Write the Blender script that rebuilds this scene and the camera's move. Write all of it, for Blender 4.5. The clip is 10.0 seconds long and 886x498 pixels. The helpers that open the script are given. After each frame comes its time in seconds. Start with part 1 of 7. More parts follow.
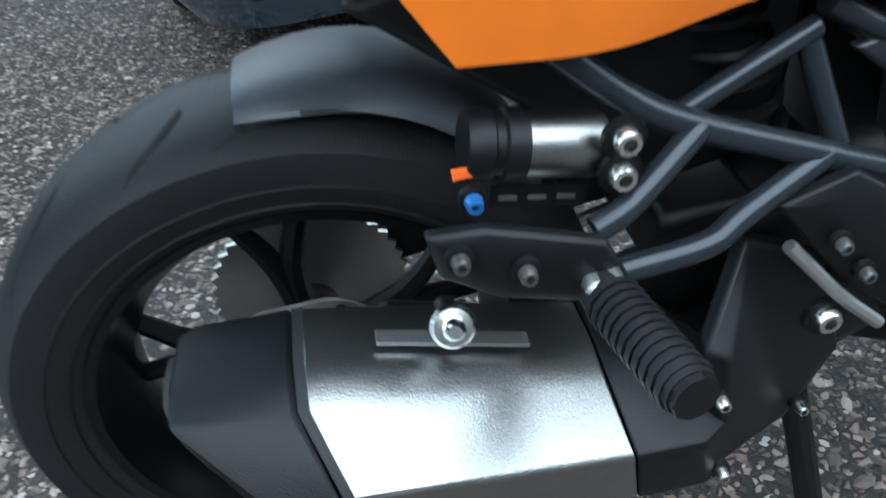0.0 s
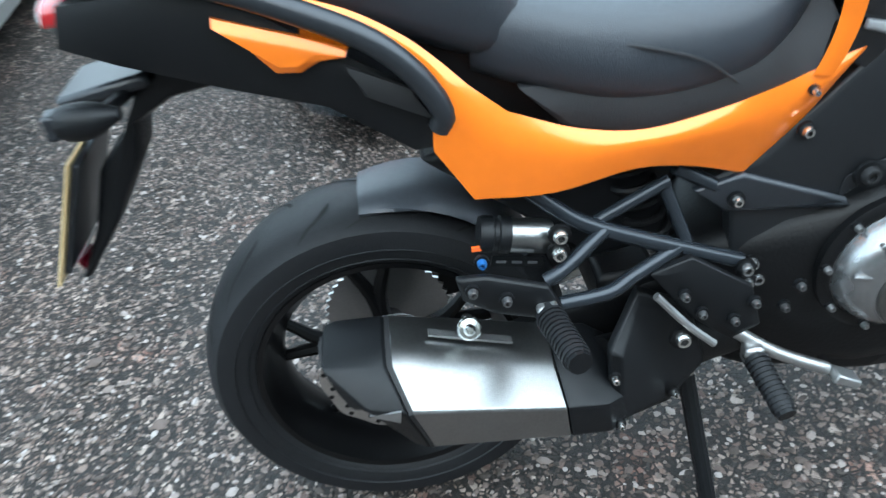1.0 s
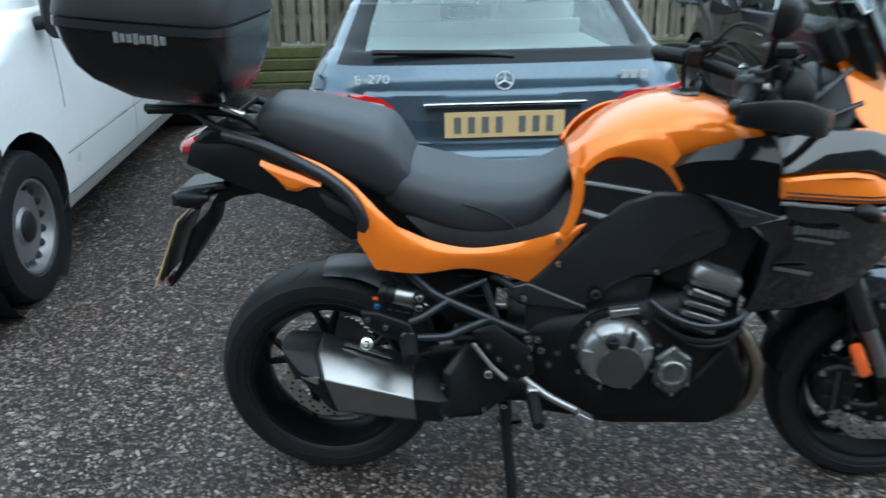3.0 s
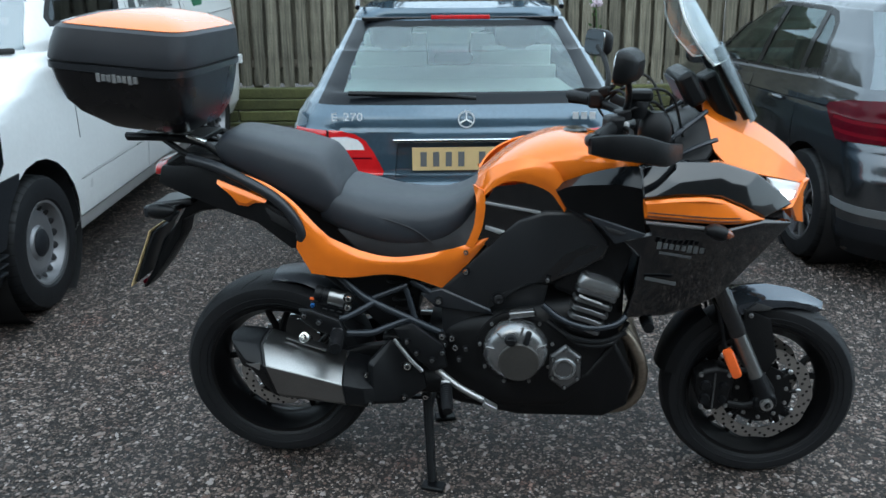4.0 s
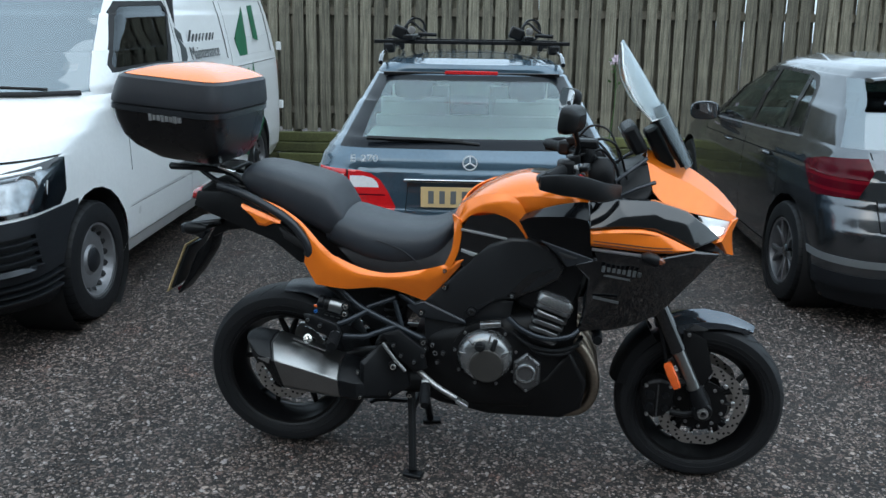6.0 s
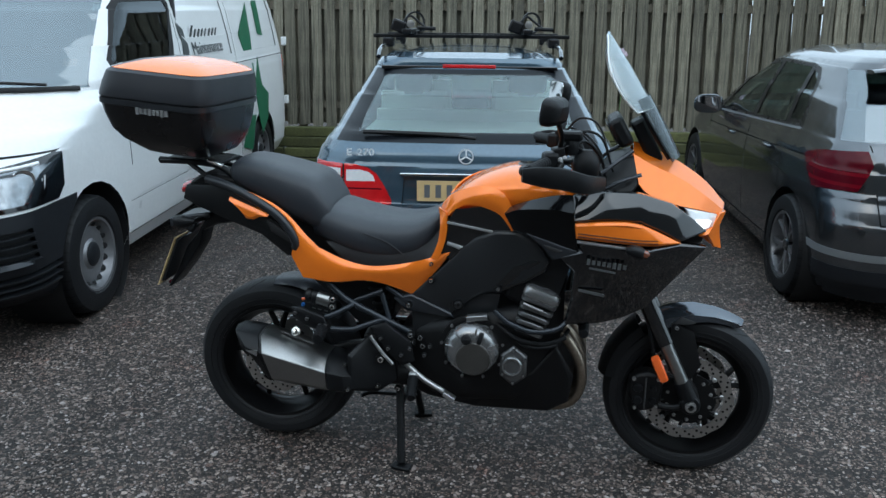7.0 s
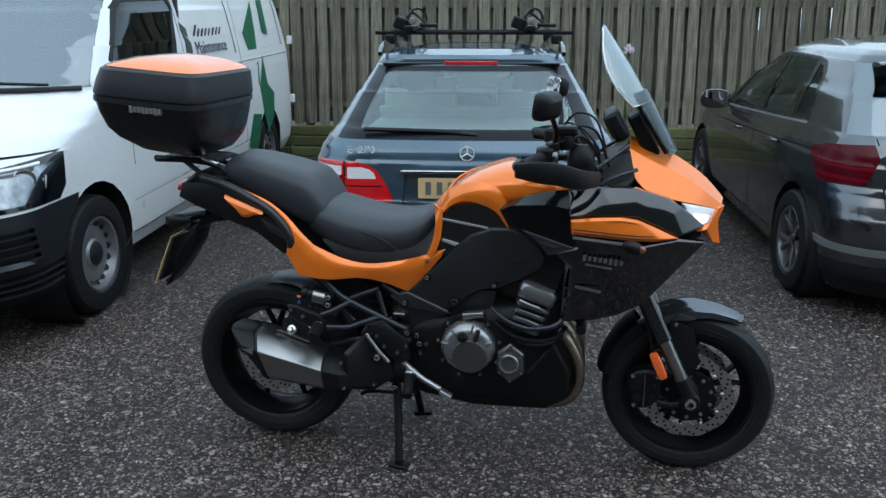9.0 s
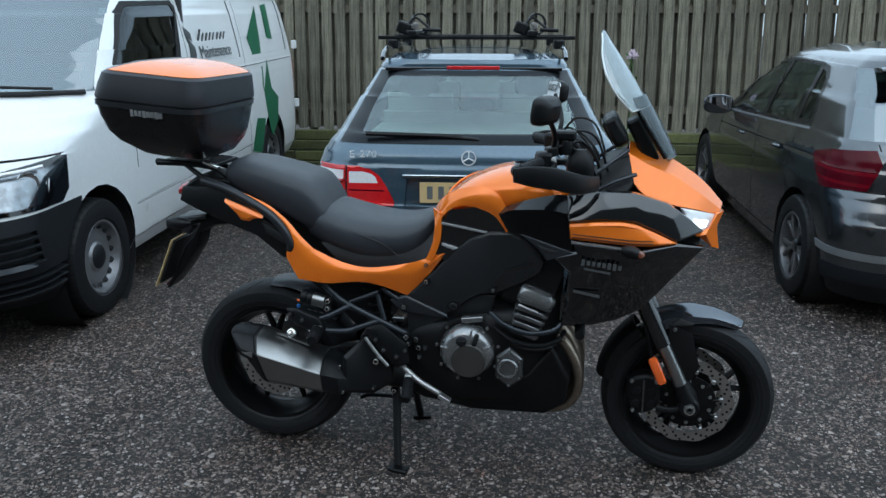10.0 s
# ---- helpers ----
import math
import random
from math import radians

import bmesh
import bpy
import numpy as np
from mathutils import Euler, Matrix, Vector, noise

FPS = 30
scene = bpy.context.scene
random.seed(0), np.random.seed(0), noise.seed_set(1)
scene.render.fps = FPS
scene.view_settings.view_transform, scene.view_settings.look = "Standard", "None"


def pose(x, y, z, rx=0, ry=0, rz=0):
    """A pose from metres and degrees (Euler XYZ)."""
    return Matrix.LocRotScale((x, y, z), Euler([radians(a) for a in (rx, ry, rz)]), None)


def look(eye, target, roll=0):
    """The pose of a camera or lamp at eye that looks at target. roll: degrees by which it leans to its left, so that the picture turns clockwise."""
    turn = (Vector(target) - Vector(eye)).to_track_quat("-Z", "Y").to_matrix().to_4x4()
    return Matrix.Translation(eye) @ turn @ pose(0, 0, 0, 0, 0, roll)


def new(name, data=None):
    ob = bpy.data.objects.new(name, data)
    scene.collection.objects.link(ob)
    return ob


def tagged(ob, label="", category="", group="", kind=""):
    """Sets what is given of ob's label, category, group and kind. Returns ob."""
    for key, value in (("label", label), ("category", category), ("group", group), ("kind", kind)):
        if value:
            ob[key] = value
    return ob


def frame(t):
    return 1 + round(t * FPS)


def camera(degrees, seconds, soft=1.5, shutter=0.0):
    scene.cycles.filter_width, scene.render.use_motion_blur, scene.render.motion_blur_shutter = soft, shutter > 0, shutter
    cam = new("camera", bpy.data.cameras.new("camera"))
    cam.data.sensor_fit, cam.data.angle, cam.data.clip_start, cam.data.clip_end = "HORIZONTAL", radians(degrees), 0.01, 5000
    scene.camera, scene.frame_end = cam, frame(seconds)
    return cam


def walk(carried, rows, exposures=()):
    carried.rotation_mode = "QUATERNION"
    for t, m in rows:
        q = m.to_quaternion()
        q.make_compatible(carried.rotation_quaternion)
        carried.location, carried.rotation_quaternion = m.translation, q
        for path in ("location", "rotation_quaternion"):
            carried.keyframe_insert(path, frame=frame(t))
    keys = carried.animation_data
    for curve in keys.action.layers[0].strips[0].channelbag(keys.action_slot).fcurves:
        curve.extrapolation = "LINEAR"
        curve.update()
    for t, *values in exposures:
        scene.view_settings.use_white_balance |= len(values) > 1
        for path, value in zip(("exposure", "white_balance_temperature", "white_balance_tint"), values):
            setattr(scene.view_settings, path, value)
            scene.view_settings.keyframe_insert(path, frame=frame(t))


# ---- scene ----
cam = camera(57.4, 10.0, shutter=0.5)
PATH = [
    (0, (0.103, -0.664, 0.94), (0.224, 0.903, -0.297), -9.5),
    (0.5, (0.116, -0.792, 1.079), (0.158, 0.809, -0.12), -11.6),
    (1, (0.105, -1.108, 1.256), (0.123, 0.549, 0.137), -8.6),
    (1.5, (0.176, -1.305, 1.344), (0.024, 0.391, 0.293), -5.4),
    (2, (0.233, -1.457, 1.376), (0.034, 0.284, 0.412), -2.9),
    (2.5, (0.314, -1.689, 1.416), (0.097, 0.128, 0.608), -1.6),
    (3, (0.427, -2.049, 1.501), (0.332, -0.192, 0.766), -0.8),
    (3.2, (0.465, -2.125, 1.529), (0.409, -0.264, 0.799), -0.1),
    (4.3, (0.827, -2.472, 1.557), (0.614, -0.579, 0.949), -0.3),
    (4.5, (0.844, -2.502, 1.57), (0.619, -0.607, 0.972), -0.2),
    (5, (0.87, -2.61, 1.57), (0.626, -0.71, 0.996), -0.2),
    (5.5, (0.909, -2.787, 1.581), (0.652, -0.881, 1.036), 0.0),
    (6, (0.986, -2.831, 1.593), (0.716, -0.921, 1.066), 0.9),
    (7.5, (1.101, -2.812, 1.583), (0.783, -0.913, 1.041), 0.2),
    (8, (1.116, -2.81, 1.582), (0.79, -0.912, 1.043), 0.1),
    (8.5, (1.128, -2.802, 1.579), (0.796, -0.906, 1.039), 0.1),
    (9, (1.135, -2.79, 1.575), (0.801, -0.894, 1.033), 0.0),
    (9.5, (1.141, -2.788, 1.577), (0.807, -0.891, 1.038), 0.2),
    (10, (1.156, -2.791, 1.575), (0.809, -0.895, 1.044), 0.1),
]
walk(cam, [(t, look(eye, target, roll)) for t, eye, target, roll in PATH],
     [(0, 1.94, 6100, 4), (0.5, 2.24, 6100, 2), (1.0, 2.26, 6120, 3), (1.5, 2.02, 6180, 4), (2.0, 1.72, 6170, 4), (2.5, 1.42, 6180, 4), (3.0, 1.20, 6180, 4), (4.5, 0.94, 6300, 6), (5.5, 0.84, 6300, 7), (7.5, 0.68, 6160, 6), (10, 0.62, 6120, 6)])

# ---- light ----
world = bpy.data.worlds.new("overcast")
scene.world = world
world.use_nodes = True
wn = world.node_tree
wbg = wn.nodes["Background"]
sky = wn.nodes.new("ShaderNodeTexSky")
sky.sky_type = "NISHITA"
sky.sun_disc = False
sky.sun_elevation = radians(38)
sky.sun_rotation = radians(200)
sky.dust_density = 4.0
# cloud cover: an even grey-blue layer, lighter overhead, laid over the clear sky
cloud_dir = wn.nodes.new("ShaderNodeTexCoord")
cloud_z = wn.nodes.new("ShaderNodeSeparateXYZ")
wn.links.new(cloud_dir.outputs["Generated"], cloud_z.inputs[0])
cloud = wn.nodes.new("ShaderNodeValToRGB")
cloud.color_ramp.elements[0].position, cloud.color_ramp.elements[0].color = 0.0, (6.4, 7.8, 8.9, 1)
cloud.color_ramp.elements[1].position, cloud.color_ramp.elements[1].color = 0.8, (8.9, 10.8, 12.4, 1)
wn.links.new(cloud_z.outputs["Z"], cloud.inputs["Fac"])
cover = wn.nodes.new("ShaderNodeMix")
cover.data_type = "RGBA"
cover.inputs["Factor"].default_value = 0.8
wn.links.new(sky.outputs["Color"], cover.inputs["A"])
wn.links.new(cloud.outputs["Color"], cover.inputs["B"])
wn.links.new(cover.outputs["Result"], wbg.inputs["Color"])
wbg.inputs["Strength"].default_value = 0.10
sun = new("sun", bpy.data.lights.new("sun", "SUN"))
sun.data.energy = 0.5
sun.data.angle = radians(70)
sun.data.color = (0.96, 0.98, 1.0)
sun.matrix_world = look((6, -3.5, 7), (0.5, 0, 0))


# ---- materials ----
def material(name, color, rough=0.5, metal=0.0, vary=0.12, scale=12.0, bump=0.0, bump_scale=200.0, coat=0.0, island=0.0, spec=0.5):
    """Base colour with broad and fine variation, uneven gloss and fine relief."""
    m = bpy.data.materials.new(name)
    m.use_nodes = True
    nt = m.node_tree
    b = nt.nodes["Principled BSDF"]
    b.inputs["Roughness"].default_value = rough
    b.inputs["Metallic"].default_value = metal
    b.inputs["Coat Weight"].default_value = coat
    b.inputs["Coat Roughness"].default_value = 0.06
    b.inputs["Specular IOR Level"].default_value = spec
    co = nt.nodes.new("ShaderNodeTexCoord")
    n1 = nt.nodes.new("ShaderNodeTexNoise")
    n1.inputs["Scale"].default_value = scale
    n1.inputs["Detail"].default_value = 6
    n2 = nt.nodes.new("ShaderNodeTexNoise")
    n2.inputs["Scale"].default_value = scale * 14
    n2.inputs["Detail"].default_value = 3
    for n in (n1, n2):
        nt.links.new(co.outputs["Object"], n.inputs["Vector"])
    add = nt.nodes.new("ShaderNodeMath")
    add.operation = "ADD"
    nt.links.new(n1.outputs["Fac"], add.inputs[0])
    nt.links.new(n2.outputs["Fac"], add.inputs[1])
    rng = nt.nodes.new("ShaderNodeMapRange")
    rng.inputs["From Min"].default_value, rng.inputs["From Max"].default_value = 0.6, 1.4
    rng.inputs["To Min"].default_value, rng.inputs["To Max"].default_value = 1 - vary, 1 + vary
    nt.links.new(add.outputs[0], rng.inputs["Value"])
    mul = nt.nodes.new("ShaderNodeMix")
    mul.data_type, mul.blend_type = "RGBA", "MULTIPLY"
    mul.inputs["Factor"].default_value = 1.0
    mul.inputs["A"].default_value = (*color, 1)
    nt.links.new(rng.outputs["Result"], mul.inputs["B"])
    out = mul.outputs["Result"]
    if island:
        info = nt.nodes.new("ShaderNodeObjectInfo")
        r2 = nt.nodes.new("ShaderNodeMapRange")
        r2.inputs["To Min"].default_value, r2.inputs["To Max"].default_value = 1 - island, 1 + island
        nt.links.new(info.outputs["Random"], r2.inputs["Value"])
        m2 = nt.nodes.new("ShaderNodeMix")
        m2.data_type, m2.blend_type = "RGBA", "MULTIPLY"
        m2.inputs["Factor"].default_value = 1.0
        nt.links.new(out, m2.inputs["A"])
        nt.links.new(r2.outputs["Result"], m2.inputs["B"])
        out = m2.outputs["Result"]
    nt.links.new(out, b.inputs["Base Color"])
    rr = nt.nodes.new("ShaderNodeMapRange")
    rr.inputs["To Min"].default_value, rr.inputs["To Max"].default_value = max(0.02, rough * 0.8), min(1, rough * 1.2)
    nt.links.new(n1.outputs["Fac"], rr.inputs["Value"])
    nt.links.new(rr.outputs["Result"], b.inputs["Roughness"])
    if bump:
        n3 = nt.nodes.new("ShaderNodeTexNoise")
        n3.inputs["Scale"].default_value = bump_scale
        nt.links.new(co.outputs["Object"], n3.inputs["Vector"])
        bp = nt.nodes.new("ShaderNodeBump")
        bp.inputs["Strength"].default_value = bump
        bp.inputs["Distance"].default_value = 0.002
        nt.links.new(n3.outputs["Fac"], bp.inputs["Height"])
        nt.links.new(bp.outputs["Normal"], b.inputs["Normal"])
    return m


def glass(name, tint, clear, rough=0.02, mottle=0.0, gloss=0.9):
    """Thin pane: tinted see-through mixed with a mirror gloss, and a mottled pale film."""
    m = bpy.data.materials.new(name)
    m.use_nodes = True
    nt = m.node_tree
    nt.nodes.remove(nt.nodes["Principled BSDF"])
    tr = nt.nodes.new("ShaderNodeBsdfTransparent")
    tr.inputs["Color"].default_value = (*tint, 1)
    gl = nt.nodes.new("ShaderNodeBsdfGlossy")
    gl.inputs["Roughness"].default_value = rough
    gl.inputs["Color"].default_value = (0.9, 0.95, 1.0, 1)
    # gloss grows towards grazing view, alike on both faces of the pane
    fr = nt.nodes.new("ShaderNodeLayerWeight")
    fr.inputs["Blend"].default_value = 0.5
    steep = nt.nodes.new("ShaderNodeMath")
    steep.operation = "POWER"
    steep.inputs[1].default_value = 5.0
    nt.links.new(fr.outputs["Facing"], steep.inputs[0])
    sc = nt.nodes.new("ShaderNodeMath")
    sc.operation = "MULTIPLY_ADD"
    sc.inputs[1].default_value = gloss
    sc.inputs[2].default_value = 0.04 * gloss + 1 - clear
    sc.use_clamp = True
    nt.links.new(steep.outputs[0], sc.inputs[0])
    mix = nt.nodes.new("ShaderNodeMixShader")
    nt.links.new(sc.outputs[0], mix.inputs["Fac"])
    nt.links.new(tr.outputs[0], mix.inputs[1])
    nt.links.new(gl.outputs[0], mix.inputs[2])
    last = mix
    if mottle:
        film = nt.nodes.new("ShaderNodeBsdfDiffuse")
        film.inputs["Color"].default_value = (0.62, 0.68, 0.68, 1)
        blur = nt.nodes.new("ShaderNodeTexNoise")
        blur.inputs["Scale"].default_value, blur.inputs["Detail"].default_value = 5.0, 5
        amount = nt.nodes.new("ShaderNodeMapRange")
        amount.inputs["To Min"].default_value, amount.inputs["To Max"].default_value = mottle * 0.6, mottle * 1.4
        nt.links.new(blur.outputs["Fac"], amount.inputs["Value"])
        last = nt.nodes.new("ShaderNodeMixShader")
        nt.links.new(amount.outputs["Result"], last.inputs["Fac"])
        nt.links.new(mix.outputs[0], last.inputs[1])
        nt.links.new(film.outputs[0], last.inputs[2])
    nt.links.new(last.outputs[0], nt.nodes["Material Output"].inputs["Surface"])
    return m


def glowing(name, color, strength):
    m = material(name, color, 0.2, vary=0.02)
    b = m.node_tree.nodes["Principled BSDF"]
    b.inputs["Emission Color"].default_value = (*color, 1)
    b.inputs["Emission Strength"].default_value = strength
    return m


ORANGE = material("candy_orange_paint", (0.92, 0.205, 0.012), 0.20, 0.25, vary=0.05, scale=3, coat=0.6)
GLOSS_BLACK = material("gloss_black_paint", (0.0035, 0.0038, 0.0048), 0.07, vary=0.02, scale=4, coat=1.0)
MATT_BLACK = material("matt_black_plastic", (0.0045, 0.005, 0.006), 0.42, vary=0.15, scale=9, bump=0.25, bump_scale=900, spec=0.28)
GREY_PLASTIC = material("dark_grey_metallic_plastic", (0.028, 0.031, 0.036), 0.30, 0.35, vary=0.1, scale=8)
SEAT_VINYL = material("black_seat_vinyl", (0.023, 0.027, 0.034), 0.40, vary=0.12, scale=10, bump=0.5, bump_scale=700)
SEAT_SUEDE = material("black_seat_side_vinyl", (0.014, 0.014, 0.016), 0.6, vary=0.12, scale=10, bump=0.6, bump_scale=900)
RUBBER = material("tyre_rubber", (0.0075, 0.008, 0.0095), 0.55, vary=0.25, scale=7, bump=0.3, bump_scale=400, spec=0.35)
# tyre rubber darkened to stand for the shade inside grooves
RUBBER_DARK = material("shaded_groove_rubber", (0.002, 0.002, 0.002), 0.9)
RIM_BLACK = material("black_cast_rim", (0.004, 0.004, 0.0045), 0.3, 0.2, vary=0.1, spec=0.35)
STEEL = material("brushed_steel", (0.33, 0.332, 0.328), 0.30, 1.0, vary=0.10, scale=14, bump=0.15, bump_scale=500)
BRIGHT = material("bright_zinc_bolt", (0.75, 0.76, 0.74), 0.22, 1.0, vary=0.1)
ALLOY = material("cast_alloy", (0.42, 0.42, 0.42), 0.36, 0.9, vary=0.12, scale=20, bump=0.2, bump_scale=600)
ENGINE_GREY = material("engine_grey_paint", (0.30, 0.305, 0.31), 0.26, 0.85, vary=0.14, scale=16, bump=0.15)
ENGINE_BLACK = material("engine_black_paint", (0.004, 0.004, 0.0045), 0.45, 0.0, vary=0.25, scale=18, bump=0.3, spec=0.25)
TUBE_GREY = material("frame_tube_paint", (0.026, 0.031, 0.038), 0.22, 0.4, vary=0.12)
HEADER = material("heat_tinted_exhaust_pipe", (0.30, 0.25, 0.20), 0.34, 0.95, vary=0.3, scale=9)
DISC_STEEL = material("brake_disc_steel", (0.45, 0.43, 0.41), 0.34, 0.95, vary=0.15, scale=30)
RED_LENS = material("red_lamp_lens", (0.60, 0.012, 0.016), 0.10, vary=0.15, scale=30, coat=1.0)
DEEP_RED = material("dark_red_lamp_lens", (0.085, 0.002, 0.008), 0.2, vary=0.2, scale=30, spec=0.25)
CLEAR_LENS = material("silvered_lamp_lens", (0.86, 0.87, 0.88), 0.14, 0.15, vary=0.12, scale=60, coat=1.0)
MUDGUARD = material("dark_metallic_mudguard_paint", (0.075, 0.088, 0.108), 0.12, 0.8, vary=0.05, scale=6, coat=1.0)
LETTER_SILVER = material("silvered_lettering", (0.66, 0.68, 0.70), 0.35, 0.3, vary=0.03)
SCREEN_SMOKE = glass("smoked_windscreen_plastic", (0.46, 0.50, 0.49), 0.97, 0.02)
SCOOP_BLACK = material("polished_black_plastic", (0.0035, 0.0038, 0.0045), 0.12, vary=0.03, scale=5, spec=0.3)
SATIN_COVER = material("satin_dark_cover_plastic", (0.0125, 0.0135, 0.0155), 0.36, vary=0.12, scale=7, bump=0.2, bump_scale=800, spec=0.45)
FIN_GREY = material("dull_fin_grey", (0.16, 0.162, 0.165), 0.3, 0.8, vary=0.15, scale=18)
SMOKED_LENS = material("smoked_amber_lens", (0.16, 0.045, 0.02), 0.15, vary=0.2, scale=40, coat=1.0)
AMBER = material("orange_reflector", (0.85, 0.13, 0.02), 0.2, coat=1.0, vary=0.1, scale=60)
LAMP_REFLECTOR = material("faceted_lamp_reflector", (0.30, 0.32, 0.34), 0.22, 0.8, vary=0.55, scale=22, coat=1.0)
LAMP_WHITE = glowing("lit_position_lamp", (0.95, 0.98, 1.0), 1.6)
CHROME = material("chrome_trim", (0.78, 0.80, 0.82), 0.10, 1.0, vary=0.03)
MIRROR = material("mirror_glass", (0.9, 0.92, 0.94), 0.02, 1.0, vary=0.0)
SILVER_DECAL = material("silver_decal", (0.36, 0.37, 0.38), 0.35, 0.5, vary=0.05)
GREY_DECAL = material("grey_decal", (0.11, 0.115, 0.12), 0.4, 0.4, vary=0.05)
SPRING_BLUE = material("blue_anodised_adjuster", (0.05, 0.22, 0.62), 0.3, 0.6)
CASE_BLACK = material("satin_black_case_plastic", (0.005, 0.005, 0.006), 0.28, vary=0.1, scale=6)
YELLOW_PLATE = material("yellow_number_plate", (0.68, 0.50, 0.25), 0.35, vary=0.06, scale=20)
PLATE_INK = material("plate_black", (0.13, 0.135, 0.14), 0.5)
BLUE_PAINT = material("blue_grey_metallic_paint", (0.062, 0.108, 0.150), 0.19, 0.45, vary=0.10, scale=4, coat=1.0)
GREY_PAINT = material("dark_grey_metallic_paint", (0.112, 0.120, 0.130), 0.19, 0.88, vary=0.10, scale=4, coat=1.0)
WHITE_PAINT = material("white_van_paint", (0.79, 0.80, 0.80), 0.3, vary=0.05, scale=3, coat=0.7)
BUMPER = material("grey_black_bumper_plastic", (0.011, 0.0125, 0.0155), 0.5, vary=0.15, scale=8, bump=0.3, bump_scale=500, spec=0.3)
LIGHT_STRIP = material("light_grey_trim_and_sheen", (0.20, 0.21, 0.22), 0.35, 0.2, vary=0.08, scale=9)
SHUT = material("door_seal_black", (0.008, 0.008, 0.009), 0.7)
GREEN_DECAL = material("green_vinyl_graphic", (0.012, 0.125, 0.060), 0.4, vary=0.08)
INK = material("black_vinyl_lettering", (0.055, 0.065, 0.068), 0.5)
CABIN = material("dark_cabin_cloth", (0.035, 0.037, 0.040), 0.9, vary=0.2, scale=20)
# grey trim lightened in colour so the cabin looks lit through the glass
CABIN_LIGHT = material("lightened_cabin_trim", (0.58, 0.60, 0.57), 0.8, vary=0.15, scale=12)
GLASS_CAR = glass("green_tinted_car_glass", (0.62, 0.72, 0.70), 0.90)
GLASS_DARK = glass("dark_tinted_car_glass", (0.26, 0.32, 0.32), 0.97)
# its film paints in a pale veil of reflected sky, with some dirt
GLASS_VEILED = glass("veiled_green_tinted_glass", (0.90, 0.97, 0.95), 0.965, 0.02, 0.03)
GLASS_SIDE = glass("green_tinted_door_glass", (0.66, 0.76, 0.73), 0.97)
GLASS_SCREEN = glass("reflecting_van_windscreen", (0.45, 0.52, 0.52), 0.82)
FRIT = material("black_glass_border", (0.008, 0.010, 0.013), 0.22, vary=0.05, spec=0.2)
SCREEN = glass("clear_windscreen_plastic", (0.86, 0.90, 0.89), 0.86, 0.05, 0.10)
FIN_LIGHT = material("light_grey_moulded_plastic", (0.034, 0.038, 0.045), 0.2, 0.3, vary=0.08)


# ---- mesh builders ----
nudge = None  # offset for a run of parts that sit together


def part(name, bm, mat, parent=None, label="", bevel=0.0, sharp=35, m=None):
    me = bpy.data.meshes.new(name)
    bmesh.ops.recalc_face_normals(bm, faces=bm.faces[:])
    bm.to_mesh(me)
    bm.free()
    me.materials.append(mat)
    me.shade_smooth()
    me.set_sharp_from_angle(angle=radians(sharp))
    ob = new(name, me)
    if m is None and nudge is not None and parent.type == "EMPTY":
        m = nudge
    if m is not None:
        ob.matrix_world = m
    if parent is not None:
        ob.parent = parent
    if label:
        ob["label"] = label
    if bevel:
        mod = ob.modifiers.new("bevel", "BEVEL")
        mod.width, mod.segments, mod.limit_method, mod.angle_limit = bevel, 2, "ANGLE", radians(30)
    return ob


def empty(name, m=None):
    ob = new(name)
    ob.empty_display_size = 0.1
    if m is not None:
        ob.matrix_world = m
    return ob


def spline(pts, steps):
    """Catmull-Rom through the points."""
    if steps <= 1 or len(pts) < 3:
        return [Vector(p) for p in pts]
    p = [Vector(q) for q in pts]
    p = [p[0] * 2 - p[1]] + p + [p[-1] * 2 - p[-2]]
    out = []
    for i in range(1, len(p) - 2):
        for k in range(steps):
            t = k / steps
            a, b, c, d = p[i - 1], p[i], p[i + 1], p[i + 2]
            out.append(0.5 * ((2 * b) + (c - a) * t + (2 * a - 5 * b + 4 * c - d) * t * t + (3 * b - a - 3 * c + d) * t ** 3))
    out.append(p[-2])
    return out


def rings(bm, loops, closed=True, caps=True):
    """Skin a list of equally long loops of points."""
    vs = [[bm.verts.new(p) for p in lp] for lp in loops]
    n = len(loops[0])
    for a, b in zip(vs, vs[1:]):
        for i in range(n if closed else n - 1):
            j = (i + 1) % n
            try:
                bm.faces.new((a[i], a[j], b[j], b[i]))
            except ValueError:
                pass
    if caps and closed:
        for lp in (vs[0][::-1], vs[-1]):
            try:
                bm.faces.new(lp)
            except ValueError:
                pass
    return vs


def tube(bm, pts, r, n=10, steps=4):
    path = spline(pts, steps)
    loops = []
    up = Vector((0, 0, 1))
    for i, p in enumerate(path):
        d = (path[min(i + 1, len(path) - 1)] - path[max(i - 1, 0)]).normalized()
        if abs(d.dot(up)) > 0.95:
            up = Vector((0, 1, 0)) if abs(d.y) < 0.9 else Vector((1, 0, 0))
        s = d.cross(up).normalized()
        up = s.cross(d).normalized()
        rad = r if not isinstance(r, (list, tuple)) else r[0] + (r[1] - r[0]) * i / (len(path) - 1)
        loops.append([p + (s * math.cos(a) + up * math.sin(a)) * rad for a in (2 * math.pi * k / n for k in range(n))])
    rings(bm, loops)
    return bm


